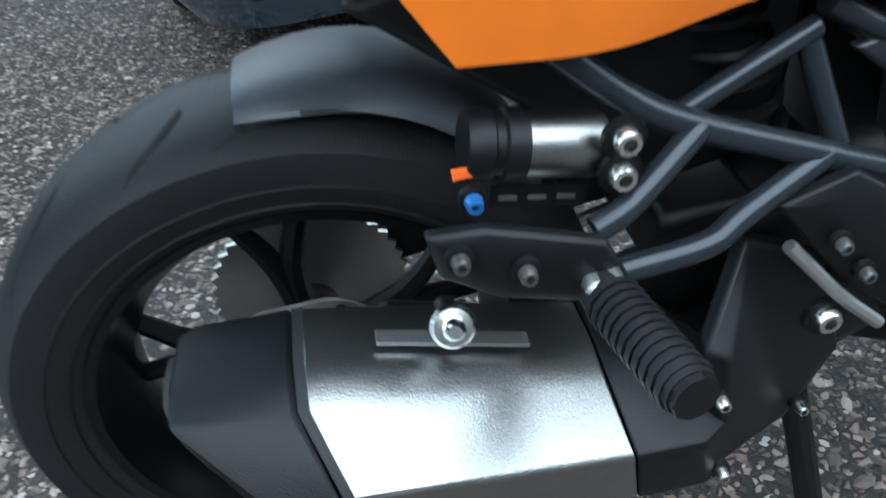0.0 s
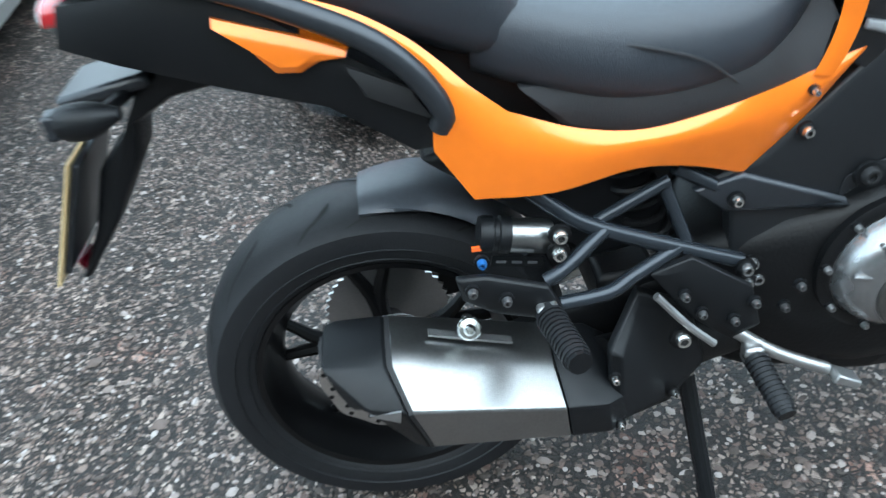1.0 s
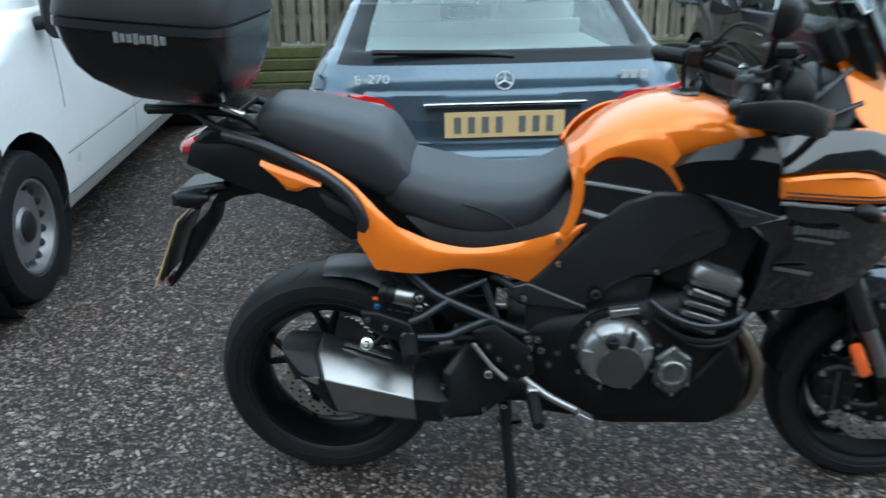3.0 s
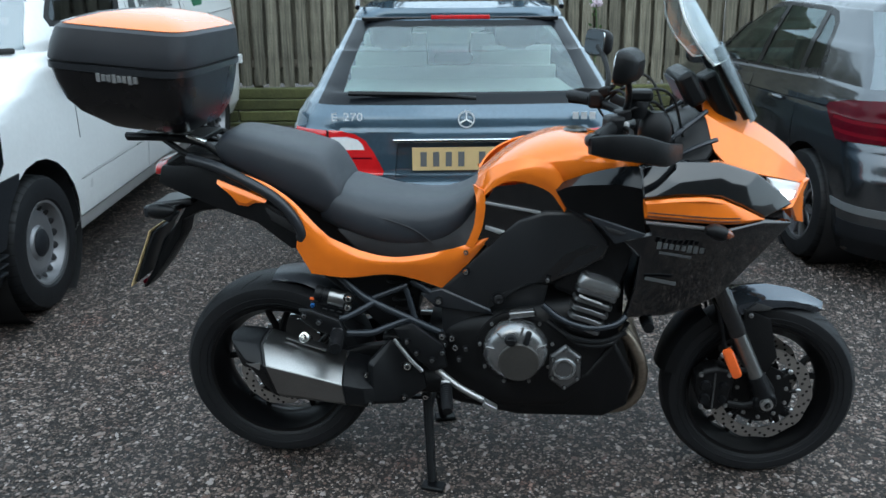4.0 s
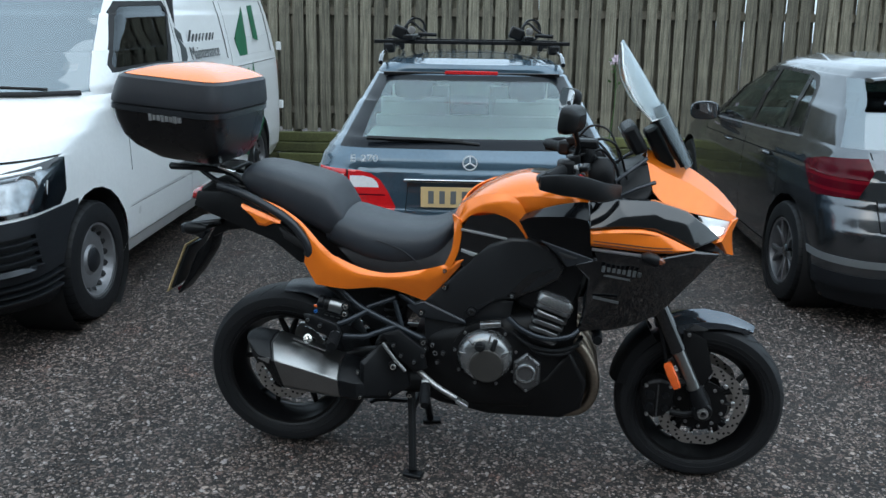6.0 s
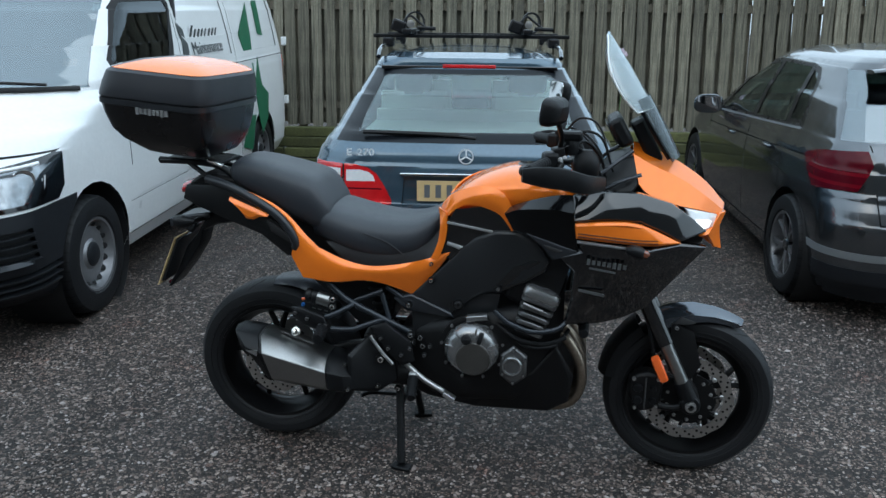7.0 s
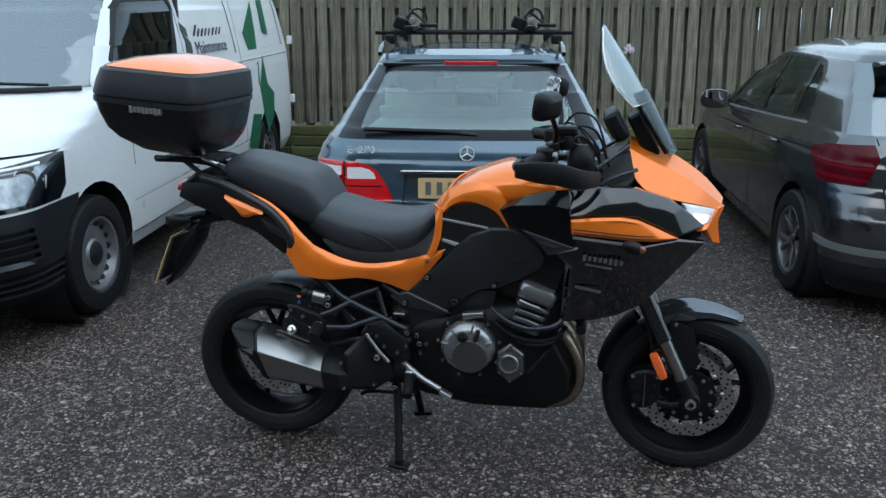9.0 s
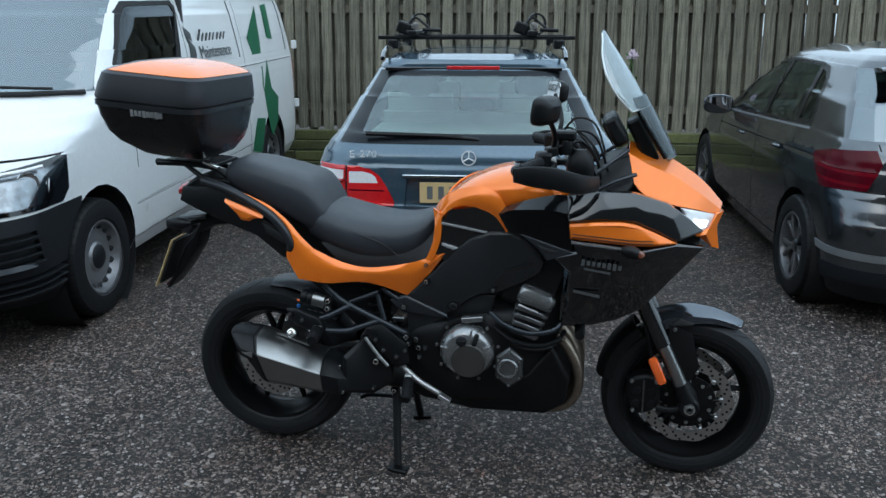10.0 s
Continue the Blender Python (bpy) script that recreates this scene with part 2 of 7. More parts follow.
def lathe(bm, prof, m, n=32, a0=0.0, a1=360.0, closed=False):
    """Turn a profile of (radius, height) round the z axis of m."""
    full = abs(a1 - a0) >= 359.9
    k = n if full else n + 1
    cols = []
    for i in range(k):
        a = radians(a0 + (a1 - a0) * i / n)
        cols.append([m @ Vector((r * math.cos(a), r * math.sin(a), h)) for r, h in prof])
    vs = [[bm.verts.new(p) for p in c] for c in cols]
    q = len(prof)
    for i in range(n):
        a, b = vs[i], vs[(i + 1) % k]
        for j in range(q if closed else q - 1):
            j2 = (j + 1) % q
            try:
                bm.faces.new((a[j], b[j], b[j2], a[j2]))
            except ValueError:
                pass
    bmesh.ops.remove_doubles(bm, verts=bm.verts[:], dist=1e-6)
    return bm


def block(bm, c, size, rot=(0, 0, 0), m=None):
    mm = pose(*c, *rot) @ Matrix.Diagonal((*size, 1))
    bmesh.ops.create_cube(bm, size=1.0, matrix=mm if m is None else m @ mm)
    return bm


def rod(bm, a, b, r, n=12):
    return tube(bm, [a, b], r, n, 1)


def prism(bm, poly, y0, y1):
    """Extrude a polygon of (x, z) between two sides."""
    rings(bm, [[(x, y0, z) for x, z in poly], [(x, y1, z) for x, z in poly]])
    return bm


def panel(bm, poly, thick=0.012, bulge=0.012, inset=0.18, side=-1):
    """A shaped cover from (x, z, y) corners: pillowed outside, hollow thickness inside. y is the distance from the midline."""
    cx = sum(p[0] for p in poly) / len(poly)
    cz = sum(p[1] for p in poly) / len(poly)
    edge = [Vector((x, side * y, z)) for x, z, y in poly]
    back = [p - Vector((0, side * thick, 0)) for p in edge]
    n = len(poly)
    inner = []
    for i, p in enumerate(edge):
        a, b = edge[i - 1], edge[(i + 1) % n]
        d1, d2 = (p - a), (b - p)
        nrm = Vector((-(d1.z + d2.z), 0, d1.x + d2.x)).normalized()
        c = Vector((cx, 0, cz)) - Vector((p.x, 0, p.z))
        w = min(inset * 0.1, c.length * 0.4)
        area = sum(edge[k].x * edge[(k + 1) % n].z - edge[(k + 1) % n].x * edge[k].z for k in range(n))
        nrm = nrm if area > 0 else -nrm
        inner.append(p + nrm * w + Vector((0, side * bulge, 0)))
    vb, ve, vi = ([bm.verts.new(p) for p in lp] for lp in (back, edge, inner))
    for a, b in ((vb, ve), (ve, vi)):
        for i in range(n):
            bm.faces.new((a[i], a[(i + 1) % n], b[(i + 1) % n], b[i]))
    f = bm.faces.new(vi)
    g = bm.faces.new(vb[::-1])
    bmesh.ops.triangulate(bm, faces=[f, g])
    return bm


def ring_se(c, u, v, a, b, p=2.5, n=24):
    """A superellipse loop round c with half sizes a along u and b along v."""
    out = []
    for k in range(n):
        t = 2 * math.pi * k / n
        ct, st = math.cos(t), math.sin(t)
        out.append(Vector(c) + Vector(u) * (a * math.copysign(abs(ct) ** (2 / p), ct)) + Vector(v) * (b * math.copysign(abs(st) ** (2 / p), st)))
    return out


def loft_x(bm, rows, p=2.8, n=28, steps=3):
    """Body along x from (x, half width, top, bottom)."""
    sm = spline([(r[0], r[2], r[3]) for r in rows], steps)
    wd = spline([(r[0], r[1], 0) for r in rows], steps)
    rings(bm, [ring_se((s.x, 0, (s.y + s.z) / 2), (0, 1, 0), (0, 0, 1), max(w.y, 0.01), abs(s.y - s.z) / 2, p, n) for s, w in zip(sm, wd)])
    return bm


def nb():
    return bmesh.new()


def skin(loops):
    bm = nb()
    rings(bm, loops)
    return bm


def lettering(name, text, size, mat, parent, m, thick=0.001, align="LEFT", squeeze=1.0):
    cu = bpy.data.curves.new(name, "FONT")
    cu.body, cu.size, cu.extrude, cu.align_x = text, size, thick, align
    ob = bpy.data.objects.new(name, cu)
    scene.collection.objects.link(ob)
    me = bpy.data.meshes.new_from_object(ob.evaluated_get(bpy.context.evaluated_depsgraph_get()))
    bpy.data.objects.remove(ob)
    bpy.data.curves.remove(cu)
    me.materials.clear()
    me.materials.append(mat)
    me.transform(Matrix.Diagonal((squeeze, 1, 1, 1)))
    o = new(name, me)
    o.matrix_world = m
    o.parent = parent
    return o


# ---- ground ----
def ground_material():
    m = bpy.data.materials.new("worn_pebbled_tarmac")
    m.use_nodes = True
    nt = m.node_tree
    N, L = nt.nodes, nt.links
    b = N["Principled BSDF"]
    co = N.new("ShaderNodeTexCoord")

    def vor(scale, feature="F1"):
        v = N.new("ShaderNodeTexVoronoi")
        v.feature = feature
        v.inputs["Scale"].default_value = scale
        L.new(co.outputs["Object"], v.inputs["Vector"])
        return v

    def noise_tex(scale, detail=5):
        v = N.new("ShaderNodeTexNoise")
        v.inputs["Scale"].default_value, v.inputs["Detail"].default_value = scale, detail
        L.new(co.outputs["Object"], v.inputs["Vector"])
        return v

    def ramp(src, stops):
        r = N.new("ShaderNodeValToRGB")
        els = r.color_ramp.elements
        while len(els) < len(stops):
            els.new(0.5)
        for e, (p, c) in zip(els, stops):
            e.position, e.color = p, (*c, 1)
        L.new(src, r.inputs["Fac"])
        return r.outputs["Color"]

    def mix(f, a, bb, blend="MIX"):
        x = N.new("ShaderNodeMix")
        x.data_type, x.blend_type = "RGBA", blend
        for key, v in (("Factor", f), ("A", a), ("B", bb)):
            if isinstance(v, (int, float)):
                x.inputs[key].default_value = v
            else:
                L.new(v, x.inputs[key])
        return x.outputs["Result"]

    cell, edge = vor(82), vor(82, "DISTANCE_TO_EDGE")
    sep = N.new("ShaderNodeSeparateColor")
    L.new(cell.outputs["Color"], sep.inputs["Color"])
    stone = ramp(sep.outputs["Red"], [(0.0, (0.010, 0.009, 0.009)), (0.28, (0.026, 0.022, 0.020)), (0.48, (0.070, 0.055, 0.048)), (0.64, (0.150, 0.113, 0.098)), (0.80, (0.255, 0.213, 0.195)), (1.0, (0.44, 0.40, 0.375))])
    cover = ramp(edge.outputs["Distance"], [(0.0, (0, 0, 0)), (0.08, (0, 0, 0)), (0.20, (1, 1, 1))])
    worn = noise_tex(2.2, 8)
    wear = ramp(worn.outputs["Fac"], [(0.34, (0.30, 0.30, 0.30)), (0.58, (1, 1, 1))])
    keep = mix(1.0, cover, wear, "MULTIPLY")
    mottle = noise_tex(60, 6)
    binder = ramp(mottle.outputs["Fac"], [(0.3, (0.006, 0.006, 0.006)), (0.7, (0.017, 0.015, 0.014))])
    col = mix(keep, binder, stone)
    big, big_edge = vor(41), vor(41, "DISTANCE_TO_EDGE")
    sep2 = N.new("ShaderNodeSeparateColor")
    L.new(big.outputs["Color"], sep2.inputs["Color"])
    pale = ramp(sep2.outputs["Green"], [(0.0, (0, 0, 0)), (0.72, (0, 0, 0)), (0.76, (1, 1, 1))])
    core = ramp(big_edge.outputs["Distance"], [(0.0, (0, 0, 0)), (0.12, (0, 0, 0)), (0.22, (1, 1, 1))])
    tone = ramp(sep2.outputs["Blue"], [(0.0, (0.12, 0.080, 0.070)), (0.5, (0.235, 0.198, 0.182)), (0.85, (0.33, 0.295, 0.275)), (1.0, (0.48, 0.45, 0.43))])
    col = mix(mix(1.0, pale, core, "MULTIPLY"), col, tone)
    # dull reddish stains, a hand across
    stain = noise_tex(3.4, 4)
    rust = ramp(stain.outputs["Fac"], [(0.0, (1, 1, 1)), (0.60, (1, 1, 1)), (0.72, (1.25, 0.92, 0.84))])
    col = mix(1.0, col, rust, "MULTIPLY")
    broad = noise_tex(0.7, 6)
    damp = ramp(broad.outputs["Fac"], [(0.34, (0.62, 0.60, 0.59)), (0.62, (1.22, 1.15, 1.09))])
    col = mix(1.0, col, damp, "MULTIPLY")
    aged = N.new("ShaderNodeMix")
    aged.data_type, aged.blend_type = "RGBA", "MULTIPLY"
    aged.inputs["Factor"].default_value = 1.0
    aged.inputs["B"].default_value = (0.90, 0.84, 0.80, 1)
    L.new(col, aged.inputs["A"])
    seam_warp = noise_tex(1.6, 5)
    bent = N.new("ShaderNodeMix")
    bent.data_type, bent.blend_type = "RGBA", "LINEAR_LIGHT"
    bent.inputs["Factor"].default_value = 0.35
    L.new(co.outputs["Object"], bent.inputs["A"])
    L.new(seam_warp.outputs["Color"], bent.inputs["B"])
    crack = N.new("ShaderNodeTexVoronoi")
    crack.feature = "DISTANCE_TO_EDGE"
    crack.inputs["Scale"].default_value = 0.55
    L.new(bent.outputs["Result"], crack.inputs["Vector"])
    line = ramp(crack.outputs["Distance"], [(0.0, (0.30, 0.30, 0.30)), (0.010, (1, 1, 1))])
    L.new(mix(1.0, aged.outputs["Result"], line, "MULTIPLY"), b.inputs["Base Color"])
    rough = ramp(broad.outputs["Fac"], [(0.3, (0.45, 0.45, 0.45)), (0.6, (0.8, 0.8, 0.8))])
    L.new(rough, b.inputs["Roughness"])
    bp = N.new("ShaderNodeBump")
    bp.inputs["Strength"].default_value, bp.inputs["Distance"].default_value = 0.8, 0.006
    L.new(keep, bp.inputs["Height"])
    bp2 = N.new("ShaderNodeBump")
    bp2.inputs["Strength"].default_value, bp2.inputs["Distance"].default_value = 0.4, 0.02
    fine = noise_tex(300, 3)
    L.new(fine.outputs["Fac"], bp2.inputs["Height"])
    L.new(bp.outputs["Normal"], bp2.inputs["Normal"])
    L.new(bp2.outputs["Normal"], b.inputs["Normal"])
    return m


def stone_material():
    m = material("mixed_aggregate", (0.2, 0.18, 0.165), 0.7, vary=0.2, scale=60)
    nt = m.node_tree
    geo = nt.nodes.new("ShaderNodeNewGeometry")
    r = nt.nodes.new("ShaderNodeValToRGB")
    els = r.color_ramp.elements
    stops = [(0.0, (0.016, 0.015, 0.014)), (0.3, (0.045, 0.036, 0.031)), (0.55, (0.115, 0.084, 0.071)), (0.85, (0.200, 0.160, 0.142)), (1.0, (0.36, 0.32, 0.30))]
    while len(els) < len(stops):
        els.new(0.5)
    for e, (p, c) in zip(els, stops):
        e.position, e.color = p, (*c, 1)
    nt.links.new(geo.outputs["Random Per Island"], r.inputs["Fac"])
    nt.links.new(r.outputs["Color"], nt.nodes["Principled BSDF"].inputs["Base Color"])
    return m


def ground_z(x, y):
    """The tarmac lifts a little towards the fence, and dips before the van."""
    lift = min(max(0.02 * (y - 2.2), 0.0), 0.075)
    dip = min(max((-0.75 - x) / 0.8, 0.0), 1.0) * min(max(0.02 * (y - 2.2), -0.024), 0.0)
    return lift + dip


def build_ground():
    bm = nb()
    xs = [-150, -40, -12] + [-6 + 0.5 * k for k in range(25)] + [12, 40, 150]
    ys = [-150, -40, -12, -4] + [-2 + 0.4 * k for k in range(26)] + [12, 40, 150]
    grid = [[bm.verts.new((x, y, ground_z(x, y))) for x in xs] for y in ys]
    for a, b in zip(grid, grid[1:]):
        for i in range(len(xs) - 1):
            bm.faces.new((a[i], a[i + 1], b[i + 1], b[i]))
    g = part("ground", bm, ground_material())
    tagged(g, "worn dark tarmac with pinkish exposed stone chippings", "ground", kind="structure")


def build_chippings():
    """Loose-looking stones set in the tarmac round the motorcycle, one joined mesh."""
    rng = np.random.default_rng(4)
    n = 150000
    x = rng.uniform(-2.3, 3.3, n)
    y = rng.uniform(-1.3, 3.2, n)
    fade = np.minimum(np.minimum(x + 2.3, 3.3 - x), 3.2 - y) / 0.9
    patch = 0.72 + 0.28 * np.sin(2.1 * x + 1.3 * np.sin(1.7 * y)) * np.sin(2.6 * y + 0.9 * x)
    keep = rng.random(n) < np.clip(fade, 0.0, 1) * patch
    x, y = x[keep], y[keep]
    n = len(x)
    lift = np.array([ground_z(a, b) for a, b in zip(x, y)])
    base = np.array([(1, 0, 0), (0.4, 0.85, 0), (-0.6, 0.75, 0), (-1, -0.1, 0), (-0.3, -0.9, 0), (0.65, -0.7, 0), (0.5, 0.1, 0.7), (-0.3, 0.45, 0.75), (-0.2, -0.45, 0.65)])
    faces = np.array([(0, 1, 6), (1, 7, 6), (1, 2, 7), (2, 3, 7), (3, 8, 7), (3, 4, 8), (4, 5, 8), (5, 6, 8), (5, 0, 6), (6, 7, 8)])
    r = rng.lognormal(math.log(0.0052), 0.36, n)
    ang = rng.uniform(0, 2 * math.pi, n)
    sx, sy = r * rng.uniform(0.8, 1.3, n), r * rng.uniform(0.6, 1.0, n)
    wob = 1 + rng.uniform(-0.22, 0.22, (n, 9, 3))
    p = base[None] * wob
    px, py = p[:, :, 0] * sx[:, None], p[:, :, 1] * sy[:, None]
    c, s = np.cos(ang)[:, None], np.sin(ang)[:, None]
    v = np.stack([x[:, None] + c * px - s * py, y[:, None] + s * px + c * py, p[:, :, 2] * (r * 0.50)[:, None] + lift[:, None] + 0.0003], axis=2).reshape(-1, 3)
    f = (faces[None] + (np.arange(n) * 9)[:, None, None]).reshape(-1, 3)
    me = bpy.data.meshes.new("stone_chippings")
    me.from_pydata(v.tolist(), [], f.tolist())
    me.materials.append(stone_material())
    ob = new("stone_chippings", me)
    tagged(ob, "pink, grey and white stone chippings set in tarmac", "gravel", kind="stuff")


# ---- fence ----
WOOD = material("weathered_fence_board", (0.162, 0.150, 0.112), 0.85, vary=0.5, scale=5, bump=0.6, bump_scale=60, island=0.35)
WOOD_RAIL = material("weathered_fence_rail", (0.12, 0.105, 0.078), 0.9, vary=0.3, scale=6, bump=0.6, bump_scale=60)
MOSS_WOOD = material("mossy_sleeper_wood", (0.085, 0.090, 0.032), 0.92, vary=0.5, scale=6, bump=0.8, bump_scale=50, island=0.4)
FLOWER = material("pale_pink_petal", (0.62, 0.50, 0.60), 0.6)
LEAF = material("green_leaf", (0.06, 0.12, 0.035), 0.6, vary=0.25)


def grain(mat):
    """Long streaks up the board."""
    nt = mat.node_tree
    co = nt.nodes.new("ShaderNodeTexCoord")
    mp = nt.nodes.new("ShaderNodeMapping")
    mp.inputs["Scale"].default_value = (70, 70, 2.5)
    info = nt.nodes.new("ShaderNodeObjectInfo")
    off = nt.nodes.new("ShaderNodeVectorMath")
    off.operation = "SCALE"
    off.inputs[0].default_value = (13, 7, 31)
    nt.links.new(info.outputs["Random"], off.inputs["Scale"])
    nt.links.new(off.outputs[0], mp.inputs["Location"])
    nt.links.new(co.outputs["Object"], mp.inputs["Vector"])
    ns = nt.nodes.new("ShaderNodeTexNoise")
    ns.inputs["Scale"].default_value, ns.inputs["Detail"].default_value = 1.0, 6
    nt.links.new(mp.outputs[0], ns.inputs["Vector"])
    mr = nt.nodes.new("ShaderNodeMapRange")
    mr.inputs["From Min"].default_value, mr.inputs["From Max"].default_value = 0.3, 0.7
    mr.inputs["To Min"].default_value, mr.inputs["To Max"].default_value = 0.45, 1.35
    nt.links.new(ns.outputs["Fac"], mr.inputs["Value"])
    b = nt.nodes["Principled BSDF"]
    old = b.inputs["Base Color"].links[0].from_socket
    mx = nt.nodes.new("ShaderNodeMix")
    mx.data_type, mx.blend_type = "RGBA", "MULTIPLY"
    mx.inputs["Factor"].default_value = 1.0
    nt.links.new(old, mx.inputs["A"])
    nt.links.new(mr.outputs["Result"], mx.inputs["B"])
    nt.links.new(mx.outputs["Result"], b.inputs["Base Color"])


grain(WOOD)
FENCE_M = pose(-2.12, 5.86, 0, 0, 0, 6.15)


def build_fence():
    fence = empty("fence", FENCE_M @ pose(0, 0, 0, -4.0, 0, 0))
    tagged(fence, "tall weathered grey-brown board fence on mossy sleepers", "fence", kind="structure")
    rnd = random.Random(3)
    meshes = []
    for k in range(6):
        bm = nb()
        w, t, h = 0.106 + rnd.uniform(-0.005, 0.005), 0.02, 1.95
        loops = []
        for i in range(9):
            z = h * i / 8
            dx, dw = rnd.uniform(-0.003, 0.003), rnd.uniform(-0.003, 0.003)
            loops.append([(-w / 2 + dx - dw, 0, z), (w / 2 + dx + dw, 0, z), (w / 2 + dx + dw, t, z), (-w / 2 + dx - dw, t, z)])
        rings(bm, loops)
        me = bpy.data.meshes.new("fence_board")
        bmesh.ops.recalc_face_normals(bm, faces=bm.faces[:])
        bm.to_mesh(me)
        bm.free()
        me.materials.append(WOOD)
        meshes.append(me)
    for i in range(110):
        for back in (0, 1):
            ob = new("fence_board", meshes[rnd.randrange(6)])
            ob.parent = fence
            x = -5.2 + 0.147 * (i + 0.5 * back) + rnd.uniform(-0.008, 0.008)
            ob.matrix_basis = pose(x, 0.0 if not back else 0.085, 0.47 + rnd.uniform(-0.012, 0.012) + (0.02 if back else 0), 0, rnd.uniform(-0.5, 0.5), rnd.uniform(-1.5, 1.5))
    for z in (0.70, 1.76):
        part("rail", block(nb(), (2.8, 0.052, z), (16.4, 0.055, 0.085)), WOOD_RAIL, fence, bevel=0.004)
    for i in range(7):
        part("post", block(nb(), (-5 + 2.6 * i, 0.075, 1.08), (0.09, 0.07, 2.14)), WOOD_RAIL, fence, bevel=0.005)
    bank = empty("sleeper_wall", FENCE_M)
    tagged(bank, "low retaining wall of stacked mossy green sleepers", "wall", kind="structure")
    for row in range(4):
        x = -5.5 + 0.7 * (row % 2)
        while x < 11:
            ln = 2.4
            o = part("sleeper", block(nb(), (0, 0, 0), (ln - 0.012, 0.11, 0.108)), MOSS_WOOD, bank, bevel=0.012)
            o.matrix_basis = pose(x + ln / 2, -0.02 + 0.018 * row + rnd.uniform(-0.008, 0.008), 0.056 + 0.115 * row, rnd.uniform(-1, 1), rnd.uniform(-0.2, 0.2), 0)
            x += ln
    # flowering weed that leans over the boards
    weed = empty("climbing_weed", FENCE_M @ pose(3.66, -0.04, 0.44))
    tagged(weed, "climbing weed with pale pink flower against fence", "plant")
    part("stem", tube(nb(), [(0, 0, 0), (0.03, -0.03, 0.35), (0.02, -0.05, 0.68), (-0.02, -0.08, 0.86)], 0.006, 6), LEAF, weed)
    for k in range(16):
        a = rnd.uniform(0, 6.28)
        bm = nb()
        s = rnd.uniform(0.03, 0.055)
        vs = [bm.verts.new(p) for p in ((0, 0, 0), (s * 0.4, 0, s * 0.5), (0, -0.004, s), (-s * 0.4, 0, s * 0.5))]
        bm.faces.new(vs[:3])
        bm.faces.new((vs[0], vs[2], vs[3]))
        o = part("leaf", bm, LEAF, weed)
        o.matrix_basis = pose(rnd.uniform(-0.05, 0.08), -0.06 + rnd.uniform(-0.05, 0.02), rnd.uniform(0.45, 0.85), rnd.uniform(-50, 50), rnd.uniform(-90, 90), math.degrees(a))
    for k in range(3):
        bm = nb()
        for q in range(6):
            a = q * math.pi / 3
            u, w = Vector((math.cos(a), 0, math.sin(a))), Vector((-math.sin(a), 0, math.cos(a)))
            vs = [bm.verts.new(p) for p in ((0, -0.01, 0), u * 0.025 + w * 0.012, u * 0.042 + Vector((0, 0.008, 0)), u * 0.025 - w * 0.012)]
            bm.faces.new(vs)
        o = part("flower", bm, FLOWER, weed, "pale pink flower")
        o.matrix_basis = pose(-0.03 + 0.03 * k, -0.09 - 0.01 * k, 0.84 + 0.035 * (k % 2), rnd.uniform(-20, 20), 0, rnd.uniform(-30, 30))


def build_shade_wall():
    """Plain wall added out of view: blocks low sky and darkens reflections."""
    w = part("shade_wall", block(nb(), (0, -12.0, 4.0), (60, 0.3, 8.0)), material("dull_shade_wall", (0.11, 0.105, 0.095), 0.9, vary=0.3, scale=1.5, bump=0.4, bump_scale=30))
    tagged(w, "unseen plain brown-grey wall added to darken reflections", "wall", kind="structure")


build_ground()
build_fence()
build_shade_wall()


# ---- motorcycle ----
# x runs from the rear axle to the front one, the midline is y = 0, the right side is towards -y
bike = empty("motorcycle")
tagged(bike, "orange and black sport touring motorcycle on its centre stand", "motorcycle")
REAR, FRONT = Vector((0.0, 0, 0.326)), Vector((1.535, 0, 0.30))


def axle(c, y=0.0):
    """Turning axis along the axle; heights run towards the right side."""
    return pose(c.x, y, c.z, 90, 0, 0)


def bolt(parent, p, r=0.009, mat=None, length=0.012, name="bolt"):
    """A domed head with a hexagon socket on a flat washer."""
    at = pose(*p, 90, 0, 0)
    head = part(name, lathe(nb(), [(r * 0.42, length * 0.45), (r * 0.45, length), (r * 0.78, length), (r * 0.95, length * 0.7), (r, length * 0.2), (r, 0)], at, 12), mat or BRIGHT, parent)
    part("socket", lathe(nb(), [(0, length * 0.45), (r * 0.45, length * 0.45)], at, 6), SHUT, head)
    part("washer", lathe(nb(), [(r * 0.9, length * 0.25), (r * 1.45, length * 0.2), (r * 1.5, 0), (r * 1.5, -0.003)], at, 14), ENGINE_BLACK if mat is None else MATT_BLACK, head)
    return head


